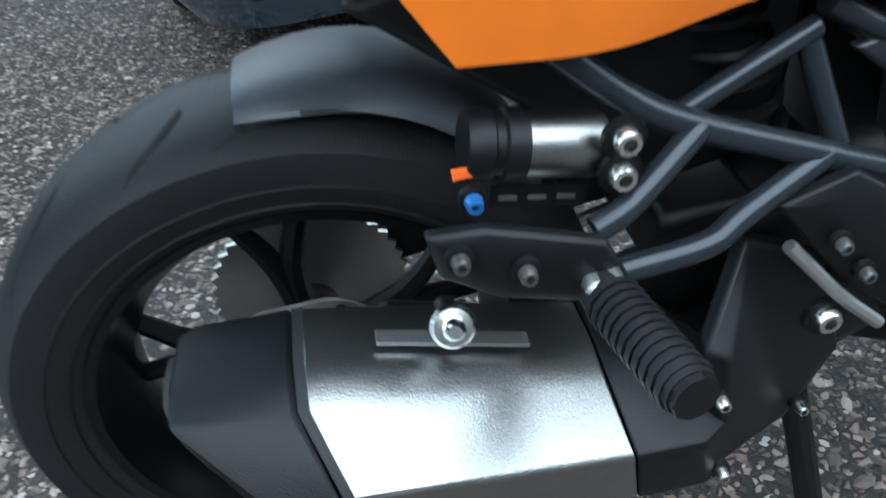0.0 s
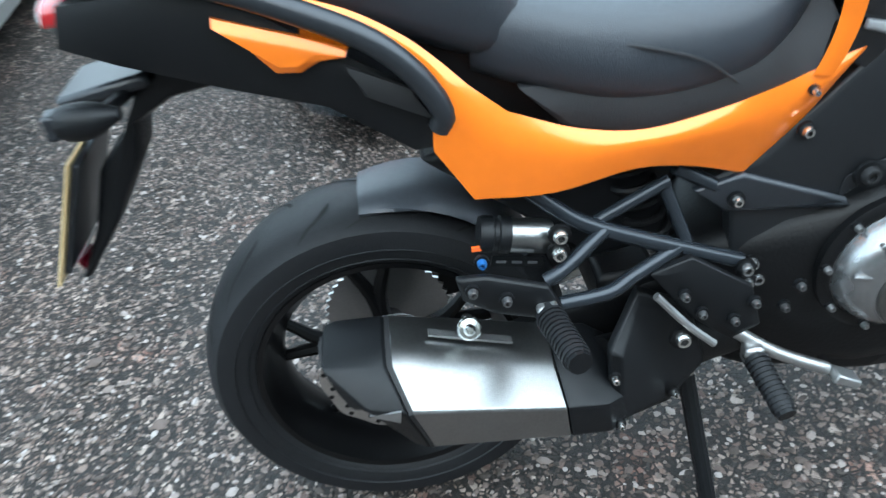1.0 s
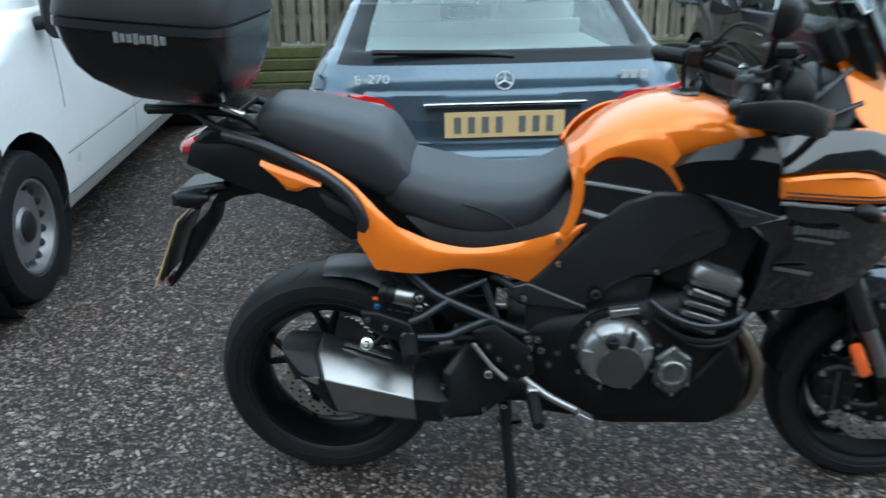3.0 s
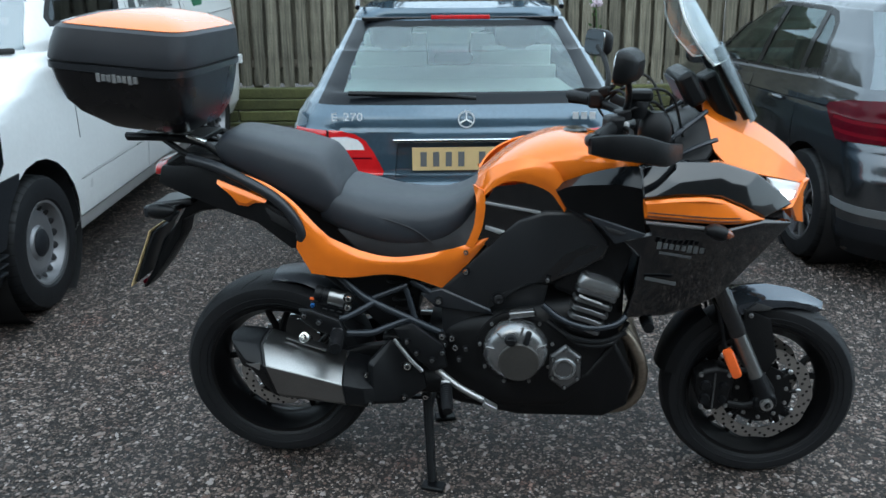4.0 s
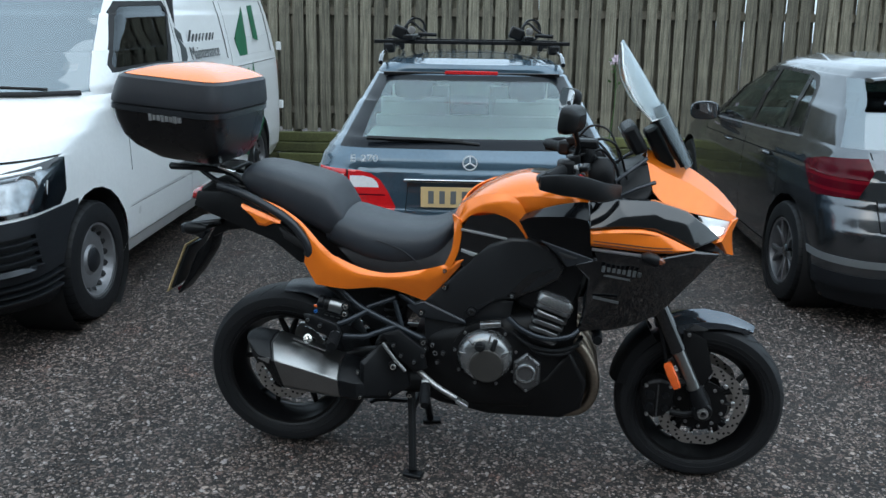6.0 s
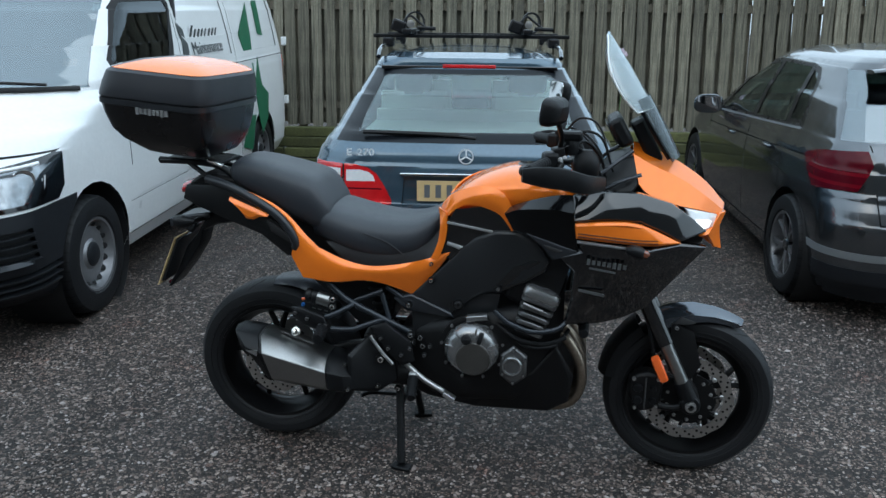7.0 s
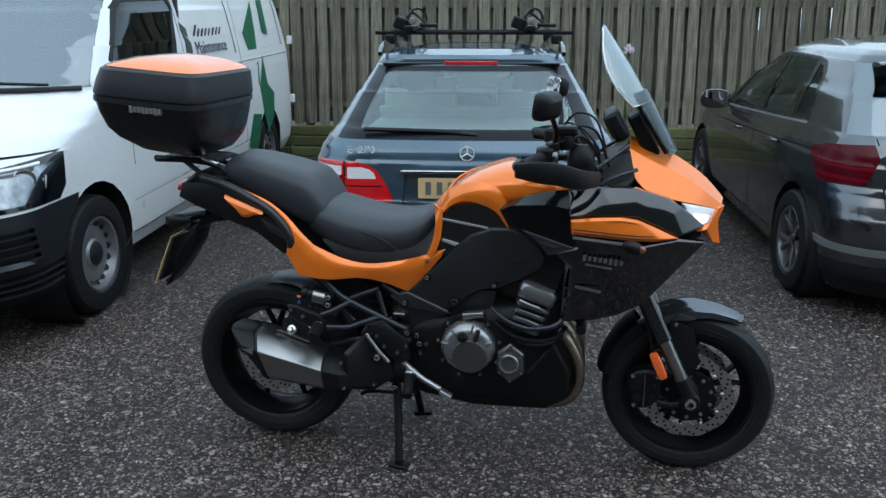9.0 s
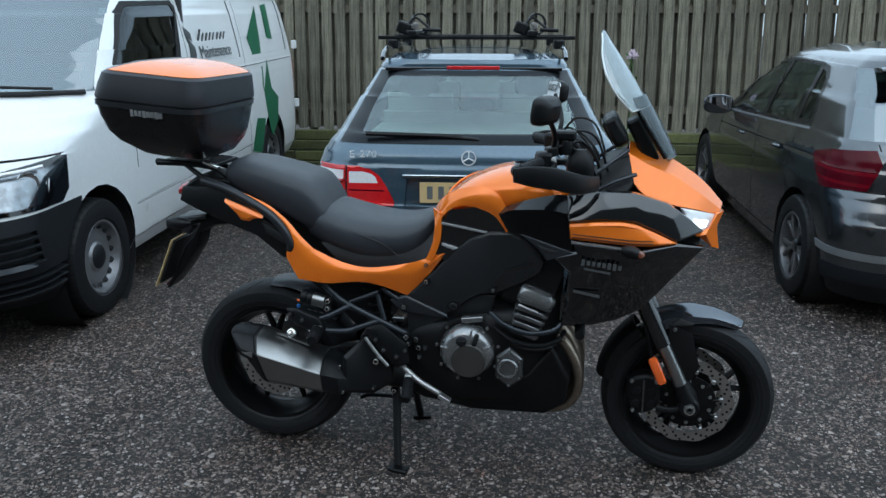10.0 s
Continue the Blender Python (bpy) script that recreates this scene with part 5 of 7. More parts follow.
# exhaust headers and belly
for k, y in enumerate((-0.145, -0.05, 0.05, 0.145)):
    part("header_pipe", tube(nb(), [(1.07, y, 0.55), (1.115, y, 0.50), (1.150, y, 0.42), (1.145, y * 0.95, 0.33), (1.09, y * 0.85, 0.268), (0.95, y * 0.7, 0.252), (0.74, y * 0.6, 0.255)], 0.019, 12, 5), HEADER, bike, "heat-tinted exhaust header pipe")
part("belly_cover", panel(nb(), [(0.70, 0.40, 0.175), (0.68, 0.27, 0.165), (0.78, 0.245, 0.155), (1.04, 0.255, 0.165), (1.11, 0.30, 0.17), (1.125, 0.40, 0.178), (1.06, 0.52, 0.185), (0.98, 0.42, 0.19), (0.85, 0.37, 0.19)], 0.25, 0.01, 0.1), ENGINE_BLACK, bike, bevel=0.006)
part("collector", loft_x(nb(), [(0.52, 0.09, 0.36, 0.28), (0.60, 0.14, 0.36, 0.25), (0.80, 0.14, 0.32, 0.235), (0.92, 0.10, 0.30, 0.24)], 4), ENGINE_BLACK, bike)

# -- fork, front brake, mudguard
DOWN = (Vector((FRONT.x + 0.006, 0, FRONT.z)) - Vector((1.168, 0, 1.06))).normalized()
TOP = Vector((1.168, 0, 1.06))
for sd in (-1, 1):
    o = Vector((0, sd * 0.105, 0))
    part("fork_outer", tube(nb(), [TOP + o, TOP + o + DOWN * 0.60], 0.031, 18, 1), GLOSS_BLACK, bike, "black upper fork leg")
    part("fork_slider", tube(nb(), [TOP + o + DOWN * 0.60, TOP + o + DOWN * 0.765], 0.0240, 16, 1), STEEL, bike, "bare metal fork slider")
    part("fork_bottom", tube(nb(), [TOP + o + DOWN * 0.755, TOP + o + DOWN * 0.825], [0.027, 0.031], 16, 1), MATT_BLACK, bike)
    part("axle_clamp", lathe(nb(), [(0, 0.024), (0.030, 0.024), (0.036, 0.016), (0.036, -0.016), (0.030, -0.024), (0, -0.024)], axle(FRONT, sd * 0.105), 20), MATT_BLACK, bike)
    cal = part("front_caliper", panel(nb(), [(x, z, 0.110) for x, z in ((1.322, 0.378), (1.345, 0.402), (1.385, 0.412), (1.425, 0.400), (1.438, 0.360), (1.432, 0.300), (1.405, 0.268), (1.365, 0.258), (1.338, 0.285), (1.322, 0.325))], 0.05, 0.010, 0.10, sd), ENGINE_BLACK, bike, "black radial brake caliper", bevel=0.004)
    for x, z, w in ((1.352, 0.352, 0.040), (1.352, 0.305, 0.040), (1.405, 0.352, 0.030), (1.405, 0.305, 0.030)):
        part("piston_boss", lathe(nb(), [(0, 0.008), (w * 0.34, 0.008), (w * 0.42, 0.002), (w * 0.42, -0.006)], pose(x, sd * 0.121, z, -sd * 90, 0, 0), 18), MATT_BLACK, cal)
    for x, z, r in ((1.336, 0.386, 0.006), (1.420, 0.388, 0.006), (1.345, 0.276, 0.006), (1.418, 0.284, 0.005)):
        part("caliper_bolt", lathe(nb(), [(0, 0.008), (r, 0.007), (r * 1.2, 0.0), (r * 1.2, -0.004)], pose(x, sd * 0.120, z, -sd * 90, 0, 0), 10), ALLOY, cal)
    part("pad_pin", rod(nb(), (1.378, sd * 0.122, 0.392), (1.378, sd * 0.122, 0.272), 0.0028, 6), FIN_GREY, cal)
    part("caliper_arm", tube(nb(), [(1.425, sd * 0.108, 0.392), (1.462, sd * 0.110, 0.402), (1.500, sd * 0.108, 0.392)], 0.012, 10), ENGINE_BLACK, bike)
    part("caliper_arm", tube(nb(), [(1.425, sd * 0.108, 0.285), (1.475, sd * 0.110, 0.280), (1.515, sd * 0.108, 0.292)], 0.012, 10), ENGINE_BLACK, bike)
    part("fork_foot", panel(nb(), [(x, z, 0.112) for x, z in ((1.488, 0.398), (1.525, 0.396), (1.560, 0.345), (1.572, 0.295), (1.548, 0.262), (1.512, 0.266), (1.495, 0.320))], 0.05, 0.006, 0.08, sd), ENGINE_BLACK, bike, "black cast fork foot", bevel=0.004)
    for k in range(10):
        a = 2 * math.pi * (k + 0.5) / 10
        part("carrier_bolt", lathe(nb(), [(0, 0.007), (0.0055, 0.006), (0.007, 0.0)], pose(FRONT.x + 0.078 * math.cos(a), sd * 0.073, FRONT.z + 0.078 * math.sin(a), -sd * 90, 0, 0), 8), ALLOY, bike)
    part("guard_stay", panel(nb(), [(1.452, 0.592, 0.088), (1.53, 0.560, 0.088), (1.562, 0.44, 0.094), (1.52, 0.370, 0.100), (1.485, 0.43, 0.098), (1.455, 0.50, 0.092)], 0.010, 0.001, 0.03, sd), ENGINE_BLACK, bike, "black mudguard stay plate")
    refl = part("fork_reflector", skin([[p + Vector((0, sd * h, 0)) for p in ring_se((1.418, sd * 0.136, 0.437), (0.42, 0, -0.91), (0.91, 0, 0.42), 0.052 * q, 0.016 * q, 5, 16)] for h, q in ((0, 1), (0.006, 1), (0.010, 0.72))]), AMBER, bike, "orange side reflector", sharp=20)
    part("brake_hose", tube(nb(), [(1.41, sd * 0.11, 0.42), (1.38, sd * 0.12, 0.55), (1.33, sd * 0.11, 0.72), (1.22, sd * 0.12, 0.95)], 0.006, 8), MATT_BLACK, bike)
bm = nb()
secs = []
for k in range(15):
    a = radians(168 - 118 * k / 14)
    r0 = 0.316 + 0.02 * math.sin(math.pi * k / 14)
    c = Vector((FRONT.x + r0 * math.cos(a), 0, FRONT.z + r0 * math.sin(a)))
    uu = Vector((math.cos(a), 0, math.sin(a)))
    w = 0.078 - 0.018 * (k / 14) ** 3 - 0.012 * (1 - k / 14) ** 3
    secs.append([c + Vector((0, s * w * f, 0)) - uu * dd for s, f, dd in ((-1, 1.0, 0.045), (-1, 0.96, 0.012), (-1, 0.7, -0.004), (-1, 0.25, -0.012), (1, 0.25, -0.012), (1, 0.7, -0.004), (1, 0.96, 0.012), (1, 1.0, 0.045))])
rings(bm, secs[:6], closed=False, caps=False)
bmesh.ops.recalc_face_normals(bm, faces=bm.faces[:])
bmesh.ops.solidify(bm, geom=bm.faces[:], thickness=0.004)
part("mudguard_rear", bm, MATT_BLACK, bike, "matt black rear half of front mudguard")
bm = nb()
top = []
for k in range(13):
    t = k / 12
    x = 1.395 + 0.305 * t
    z = float(np.interp(x, [1.395, 1.45, 1.52, 1.60, 1.66, 1.70], [0.604, 0.625, 0.634, 0.622, 0.600, 0.578]))
    w = 0.084 - 0.050 * t ** 2.5
    d = 0.060 - 0.048 * t
    top.append([(x - 0.02 * t, -w, z - d), (x, -w * 0.95, z - d * 0.35), (x, -w * 0.62, z - 0.004), (x + 0.008, 0, z + 0.010), (x, w * 0.62, z - 0.004), (x, w * 0.95, z - d * 0.35), (x - 0.02 * t, w, z - d)])
rings(bm, top, closed=False, caps=False)
bmesh.ops.recalc_face_normals(bm, faces=bm.faces[:])
bmesh.ops.solidify(bm, geom=bm.faces[:], thickness=0.004)
part("front_mudguard", bm, MUDGUARD, bike, "glossy dark front mudguard", sharp=22)
for sd in (-1, 1):
    part("mudguard_notch", panel(nb(), [(1.455, 0.586, 0.0865), (1.485, 0.612, 0.083), (1.535, 0.596, 0.082), (1.51, 0.585, 0.084)], 0.004, 0.002, 0.03, sd), SHUT, bike)
for p in ((1.47, -0.09, 0.575), (1.52, -0.115, 0.305)):
    bolt(bike, p, 0.007, ALLOY)

# -- fairing
for sd in (-1, 1):
    rows = ([(0.865, 0.985, 0.185), (0.90, 1.008, 0.198), (0.98, 1.036, 0.205), (1.06, 1.052, 0.210), (1.12, 1.050, 0.215)], [(0.870, 0.978, 0.210), (0.91, 1.000, 0.236), (0.98, 1.010, 0.256), (1.04, 1.012, 0.263), (1.092, 1.004, 0.267)], [(0.900, 0.930, 0.222), (0.925, 0.924, 0.228), (0.98, 0.906, 0.234), (1.05, 0.886, 0.240), (1.115, 0.872, 0.246)])
    bm = nb()
    rings(bm, [spline([(x, sd * y, z) for x, z, y in r], 5) for r in rows], closed=False, caps=False)
    bmesh.ops.recalc_face_normals(bm, faces=bm.faces[:])
    bmesh.ops.solidify(bm, geom=bm.faces[:], thickness=0.006)
    part("intake_scoop", bm, SCOOP_BLACK, bike, "gloss black intake scoop", sharp=24)
    part("upper_fairing", panel(nb(), [(1.090, 1.053, 0.226), (1.18, 1.073, 0.240), (1.30, 1.07, 0.232), (1.405, 1.035, 0.198), (1.48, 0.98, 0.168), (1.53, 0.935, 0.138), (1.44, 0.910, 0.196), (1.37, 0.950, 0.225), (1.305, 0.980, 0.245), (1.20, 0.986, 0.262), (1.096, 0.977, 0.272)], 0.03, 0.006, 0.06, sd), GLOSS_BLACK, bike, "gloss black upper fairing band", bevel=0.002)
    part("fairing_infill", panel(nb(), [(1.10, 0.972, 0.270), (1.18, 0.980, 0.267), (1.26, 0.982, 0.258), (1.31, 0.973, 0.246), (1.37, 0.945, 0.226), (1.445, 0.905, 0.198), (1.36, 0.900, 0.236), (1.30, 0.904, 0.252), (1.20, 0.914, 0.266), (1.105, 0.922, 0.270)], 0.02, 0.008, 0.10, sd), ORANGE, bike, "orange fairing side panel", bevel=0.002)
    for dz in (0.0, 0.009):
        part("pinstripe", tube(nb(), [(1.112, sd * 0.2785, 0.932 + dz), (1.20, sd * 0.2745, 0.925 + dz), (1.30, sd * 0.2605, 0.915 + dz), (1.365, sd * 0.243, 0.911 + dz)], 0.0016, 5, 5), SHUT, bike)
    part("fairing_stripe", panel(nb(), [(1.11, 0.915, 0.268), (1.20, 0.906, 0.264), (1.30, 0.893, 0.250), (1.30, 0.884, 0.249), (1.20, 0.897, 0.263), (1.11, 0.906, 0.267)], 0.01, 0.002, 0.02, sd), SILVER_DECAL, bike, "thin silver stripe")
    part("lower_fairing", panel(nb(), [(1.05, 0.852, 0.240), (1.125, 0.878, 0.250), (1.115, 0.912, 0.256), (1.20, 0.906, 0.255), (1.32, 0.888, 0.240), (1.44, 0.905, 0.19), (1.535, 0.882, 0.14), (1.44, 0.78, 0.17), (1.345, 0.672, 0.185), (1.27, 0.635, 0.195), (1.19, 0.612, 0.2), (1.08, 0.60, 0.2), (1.10, 0.70, 0.22), (1.105, 0.80, 0.238)], 0.03, 0.008, 0.10, sd), GLOSS_BLACK, bike, "gloss black lower fairing", bevel=0.003)
    part("fairing_knob", lathe(nb(), [(0, 0.03), (0.016, 0.028), (0.018, 0.01), (0.018, -0.06), (0, -0.06)], pose(1.15, sd * 0.19, 0.578, sd * -90, 0, 0), 14), MATT_BLACK, bike)
    part("fairing_vent", panel(nb(), [(1.345, 0.795, 0.205), (1.45, 0.848, 0.175), (1.43, 0.82, 0.18), (1.39, 0.795, 0.192)], 0.01, 0.004, 0.04, sd), GREY_PLASTIC, bike)
    for k in range(8):
        part("name_bar", block(nb(), (1.150 + 0.0165 * k, sd * (0.272 - 0.0012 * k), 0.848 - 0.0022 * k), (0.0105, 0.004, 0.020 if k in (0, 5, 6) else 0.014), (0, 6, 0)), GREY_DECAL, bike)
    part("name_bar", block(nb(), (1.195, sd * 0.268, 0.820), (0.085, 0.003, 0.006), (0, 7, sd * 4)), GREY_DECAL, bike)
    part("name_bar", block(nb(), (1.165, sd * 0.246, 0.735), (0.085, 0.003, 0.009), (0, 9, sd * 4)), GREY_DECAL, bike)
    tl = part("turn_signal", loft_x(nb(), [(1.265, 0.012, 0.908, 0.888), (1.285, 0.022, 0.915, 0.877), (1.310, 0.022, 0.910, 0.870), (1.330, 0.010, 0.897, 0.878)], 2.4, 16), MATT_BLACK, bike, m=pose(0, sd * 0.285, 0))
    part("turn_lens", loft_x(nb(), [(1.303, 0.02, 0.906, 0.876), (1.328, 0.016, 0.900, 0.874), (1.338, 0.006, 0.890, 0.882)], 2.4, 12), SMOKED_LENS, tl, "amber turn signal lens")
    # nose and lamp
    bm = nb()
    ridge = [(1.285, 0.0, 1.205), (1.36, 0.0, 1.180), (1.45, 0.0, 1.135), (1.535, 0.0, 1.075), (1.60, 0.0, 1.005)]
    mid = [(1.280, sd * 0.085, 1.175), (1.345, sd * 0.092, 1.140), (1.435, sd * 0.088, 1.100), (1.520, sd * 0.075, 1.045), (1.590, sd * 0.045, 0.990)]
    low = [(1.300, sd * 0.140, 1.085), (1.335, sd * 0.150, 1.052), (1.420, sd * 0.145, 1.022), (1.490, sd * 0.120, 1.005), (1.572, sd * 0.065, 0.978)]
    rings(bm, [spline(a, 4) for a in (ridge, mid, low)], closed=False, caps=False)
    bmesh.ops.recalc_face_normals(bm, faces=bm.faces[:])
    bmesh.ops.solidify(bm, geom=bm.faces[:], thickness=0.006)
    part("nose_cowl", bm, ORANGE, bike, "glossy orange nose cowl", sharp=18)
    part("chin_fang", panel(nb(), [(1.572, 0.985, 0.070), (1.600, 0.985, 0.045), (1.580, 0.935, 0.060), (1.592, 0.862, 0.065), (1.562, 0.868, 0.080), (1.535, 0.915, 0.110), (1.505, 0.918, 0.125), (1.552, 0.940, 0.090)], 0.03, 0.006, 0.06, sd), ORANGE, bike, "orange chin cowl", bevel=0.002)
    lampo = part("headlamp", panel(nb(), [(1.450, 1.010, 0.135), (1.500, 0.998, 0.118), (1.570, 0.978, 0.068), (1.556, 0.940, 0.088), (1.505, 0.918, 0.122), (1.485, 0.945, 0.13)], 0.04, 0.006, 0.08, sd), CLEAR_LENS, bike, "faceted clear headlamp", bevel=0.002)
    part("lamp_bulb", panel(nb(), [(1.497, 0.972, 0.134), (1.545, 0.962, 0.103), (1.538, 0.942, 0.108), (1.505, 0.938, 0.130)], 0.01, 0.004, 0.04, sd), LAMP_WHITE, lampo, "lit white position light")
part("nose_core", loft_x(nb(), [(1.18, 0.17, 1.02, 0.80), (1.30, 0.16, 1.06, 0.78), (1.42, 0.12, 1.0, 0.82), (1.53, 0.07, 0.95, 0.87)], 3), MATT_BLACK, bike)
part("radiator", block(nb(), (1.175, 0, 0.72), (0.05, 0.34, 0.28), (0, 20, 0)), ENGINE_BLACK, bike, bevel=0.01)

# -- screen, dash, bars, mirrors
def screen_pane(t0, t1, widths, forward, rows=11):
    loops = []
    for k in range(rows):
        u = k / (rows - 1)
        t = t0 + (t1 - t0) * u
        x = 1.430 - 0.250 * t + 0.012 * math.sin(math.pi * t) + forward
        w = float(np.interp(u, np.linspace(0, 1, len(widths)), widths))
        loops.append([(x - 0.095 * q * q * (w / 0.18) ** 1.5, w * q, 1.165 + 0.400 * t - 0.012 * q * q) for q in (-1 + i / 6 for i in range(13))])
    return loops


def thick_pane(loops, off):
    """Pane with a front, a back and closed edges."""
    return skin([[Vector(p) for p in lp] + [Vector(p) + Vector(off) for p in reversed(lp)] for lp in loops])


loops = screen_pane(0.40, 1.0, (0.135, 0.158, 0.162, 0.152, 0.130, 0.090, 0.028), 0.0)
part("windscreen", thick_pane(loops, (-0.0035, 0, -0.002)), SCREEN, bike, "tall clear curved windscreen", sharp=60)
part("lower_screen", thick_pane(screen_pane(0.0, 0.50, (0.085, 0.10, 0.11, 0.112), 0.010), (-0.0035, 0, -0.002)), SCREEN_SMOKE, bike, "smoked lower windscreen pane", sharp=60)
bm = tube(nb(), [lp[0] for lp in loops], 0.0026, 6, 2)
tube(bm, [lp[12] for lp in loops], 0.0026, 6, 2)
tube(bm, loops[0], 0.0022, 6, 1)
part("screen_edge", bm, material("screen_edge", (0.75, 0.78, 0.78), 0.25), bike)
part("screen_mount", block(nb(), (1.325, 0, 1.21), (0.05, 0.10, 0.16), (0, -28, 0)), MATT_BLACK, bike, bevel=0.012)
for sd in (-1, 1):
    part("screen_bracket", tube(nb(), [(1.40, sd * 0.06, 1.16), (1.34, sd * 0.08, 1.25), (1.30, sd * 0.09, 1.32)], 0.010, 8), MATT_BLACK, bike)
part("dash_cowl", panel(nb(), [(1.16, 1.08, 0.13), (1.21, 1.145, 0.10), (1.285, 1.17, 0.085), (1.315, 1.09, 0.12), (1.28, 1.05, 0.15), (1.18, 1.04, 0.15)], 0.22, 0.01, 0.1), MATT_BLACK, bike, bevel=0.01)
part("dash", block(nb(), (1.235, 0, 1.245), (0.05, 0.22, 0.10), (0, -30, 0)), MATT_BLACK, bike, "black instrument binnacle", bevel=0.014)
part("dash_glass", block(nb(), (1.207, 0, 1.236), (0.004, 0.18, 0.075), (0, -30, 0)), GREY_PLASTIC, bike, bevel=0.004)
part("handlebar", tube(nb(), [(0.945, -0.41, 1.158), (1.00, -0.27, 1.165), (1.07, -0.14, 1.150), (1.085, 0, 1.148), (1.07, 0.14, 1.150), (1.00, 0.27, 1.165), (0.945, 0.41, 1.158)], 0.011, 12, 5), MATT_BLACK, bike, "black handlebar")
for sd in (-1, 1):
    for pts in ([(1.13, sd * 0.17, 1.075), (1.20, sd * 0.155, 1.135), (1.275, sd * 0.125, 1.19)], [(1.17, sd * 0.18, 1.06), (1.24, sd * 0.165, 1.095), (1.305, sd * 0.145, 1.115)]):
        part("cowl_strut", tube(nb(), pts, 0.007, 8), FIN_LIGHT, bike)
part("top_yoke", block(nb(), (1.165, 0, 1.085), (0.12, 0.26, 0.035), (0, 25, 0)), ENGINE_BLACK, bike, bevel=0.012)
for sd in (-1, 1):
    part("bar_riser", rod(nb(), (1.11, sd * 0.05, 1.09), (1.085, sd * 0.05, 1.155), 0.018), ENGINE_BLACK, bike)
    grip = part("grip", tube(nb(), [(0.950, sd * 0.395, 1.158), (0.998, sd * 0.275, 1.164)], 0.0175, 14, 1), RUBBER, bike, "ribbed rubber grip")
    for k in range(8):
        c = Vector((0.952, sd * 0.39, 1.158)).lerp(Vector((0.996, sd * 0.28, 1.164)), k / 7)
        part("grip_ridge", tube(nb(), [c, c + Vector((0.003, -sd * 0.008, 0))], 0.019, 12, 1), RUBBER, grip)
    part("bar_end", lathe(nb(), [(0, 0.022), (0.014, 0.022), (0.018, 0.012), (0.018, -0.012), (0, -0.012)], pose(0.944, sd * 0.408, 1.158, sd * 90, 0, 20), 14), MATT_BLACK, bike)
    part("switch_block", block(nb(), (1.012, sd * 0.238, 1.168), (0.05, 0.055, 0.055), (0, 0, sd * -20)), MATT_BLACK, bike, bevel=0.012)
    part("lever", tube(nb(), [(1.035, sd * 0.24, 1.165), (1.05, sd * 0.30, 1.160), (1.025, sd * 0.40, 1.155)], 0.007, 8), ENGINE_BLACK, bike)
    hg = nb()
    spine = spline([(0.935, sd * 0.425, 1.150), (0.99, sd * 0.440, 1.150), (1.06, sd * 0.415, 1.140), (1.13, sd * 0.37, 1.118), (1.185, sd * 0.27, 1.105)], 4)
    rings(hg, [ring_se(p, (0.3, sd * 0.9, 0), (0, 0, 1), 0.011, 0.014 + 0.020 * math.sin(math.pi * (0.12 + 0.8 * i / len(spine))), 3, 12) for i, p in enumerate(spine)])
    part("hand_guard", hg, MATT_BLACK, bike, "black hand guard")
    part("mirror_stem", tube(nb(), [(1.035, sd * 0.225, 1.185), (1.045, sd * 0.25, 1.24), (1.030, sd * 0.31, 1.300), (1.015, sd * 0.345, 1.325)], 0.0085, 10), MATT_BLACK, bike)
    mm = pose(1.02, sd * 0.375, 1.335, 0, 6, sd * 24)
    bm = nb()
    rings(bm, [[mm @ p for p in ring_se((h, 0, 0), (0, 1, 0), (0, 0, 1), 0.068 * q, 0.043 * q, 4.2, 24)] for h, q in ((-0.014, 0.97), (-0.010, 1.0), (0.006, 0.98), (0.022, 0.80), (0.034, 0.45))])
    mh = part("mirror", bm, MATT_BLACK, bike, "black rear-view mirror")
    bm = nb()
    rings(bm, [[mm @ p for p in ring_se((h, 0, 0), (0, 1, 0), (0, 0, 1), 0.063 * q, 0.039 * q, 4.2, 24)] for h, q in ((-0.0145, 1.0), (-0.0165, 0.99))])
    part("mirror_face", bm, MIRROR, mh, "silvered mirror glass")
part("brake_reservoir", lathe(nb(), [(0, 0), (0.022, 0), (0.026, 0.02), (0.026, 0.045), (0.022, 0.052), (0, 0.052)], pose(1.075, -0.215, 1.185), 18), MATT_BLACK, bike)
part("reservoir_top", block(nb(), (1.075, -0.215, 1.245), (0.07, 0.055, 0.03)), MATT_BLACK, bike, bevel=0.008)
for pts in ([(1.06, -0.2, 1.18), (1.12, -0.16, 1.22), (1.18, -0.14, 1.15), (1.2, -0.12, 1.02)], [(1.03, -0.22, 1.16), (1.09, -0.2, 1.10), (1.16, -0.12, 1.06)], [(1.03, 0.22, 1.16), (1.10, 0.2, 1.21), (1.18, 0.14, 1.14), (1.2, 0.12, 1.02)], [(1.02, 0.23, 1.17), (1.08, 0.18, 1.20), (1.15, 0.1, 1.10)]):
    part("control_cable", tube(nb(), pts, 0.005, 8, 5), MATT_BLACK, bike)
part("throttle_housing", skin([ring_se((1.125, -0.205, 1.150 + h), (1, 0, 0), (0, 1, 0), 0.045 * q, 0.040 * q, 2.4, 20) for h, q in ((-0.055, 0.6), (-0.03, 0.95), (0.0, 1.0), (0.03, 0.85), (0.05, 0.45))]), MATT_BLACK, bike)
part("key_barrel", lathe(nb(), [(0, 0.03), (0.016, 0.03), (0.02, 0.02), (0.02, 0), (0, 0)], pose(1.13, 0, 1.10, 0, -20, 0), 16), ALLOY, bike)

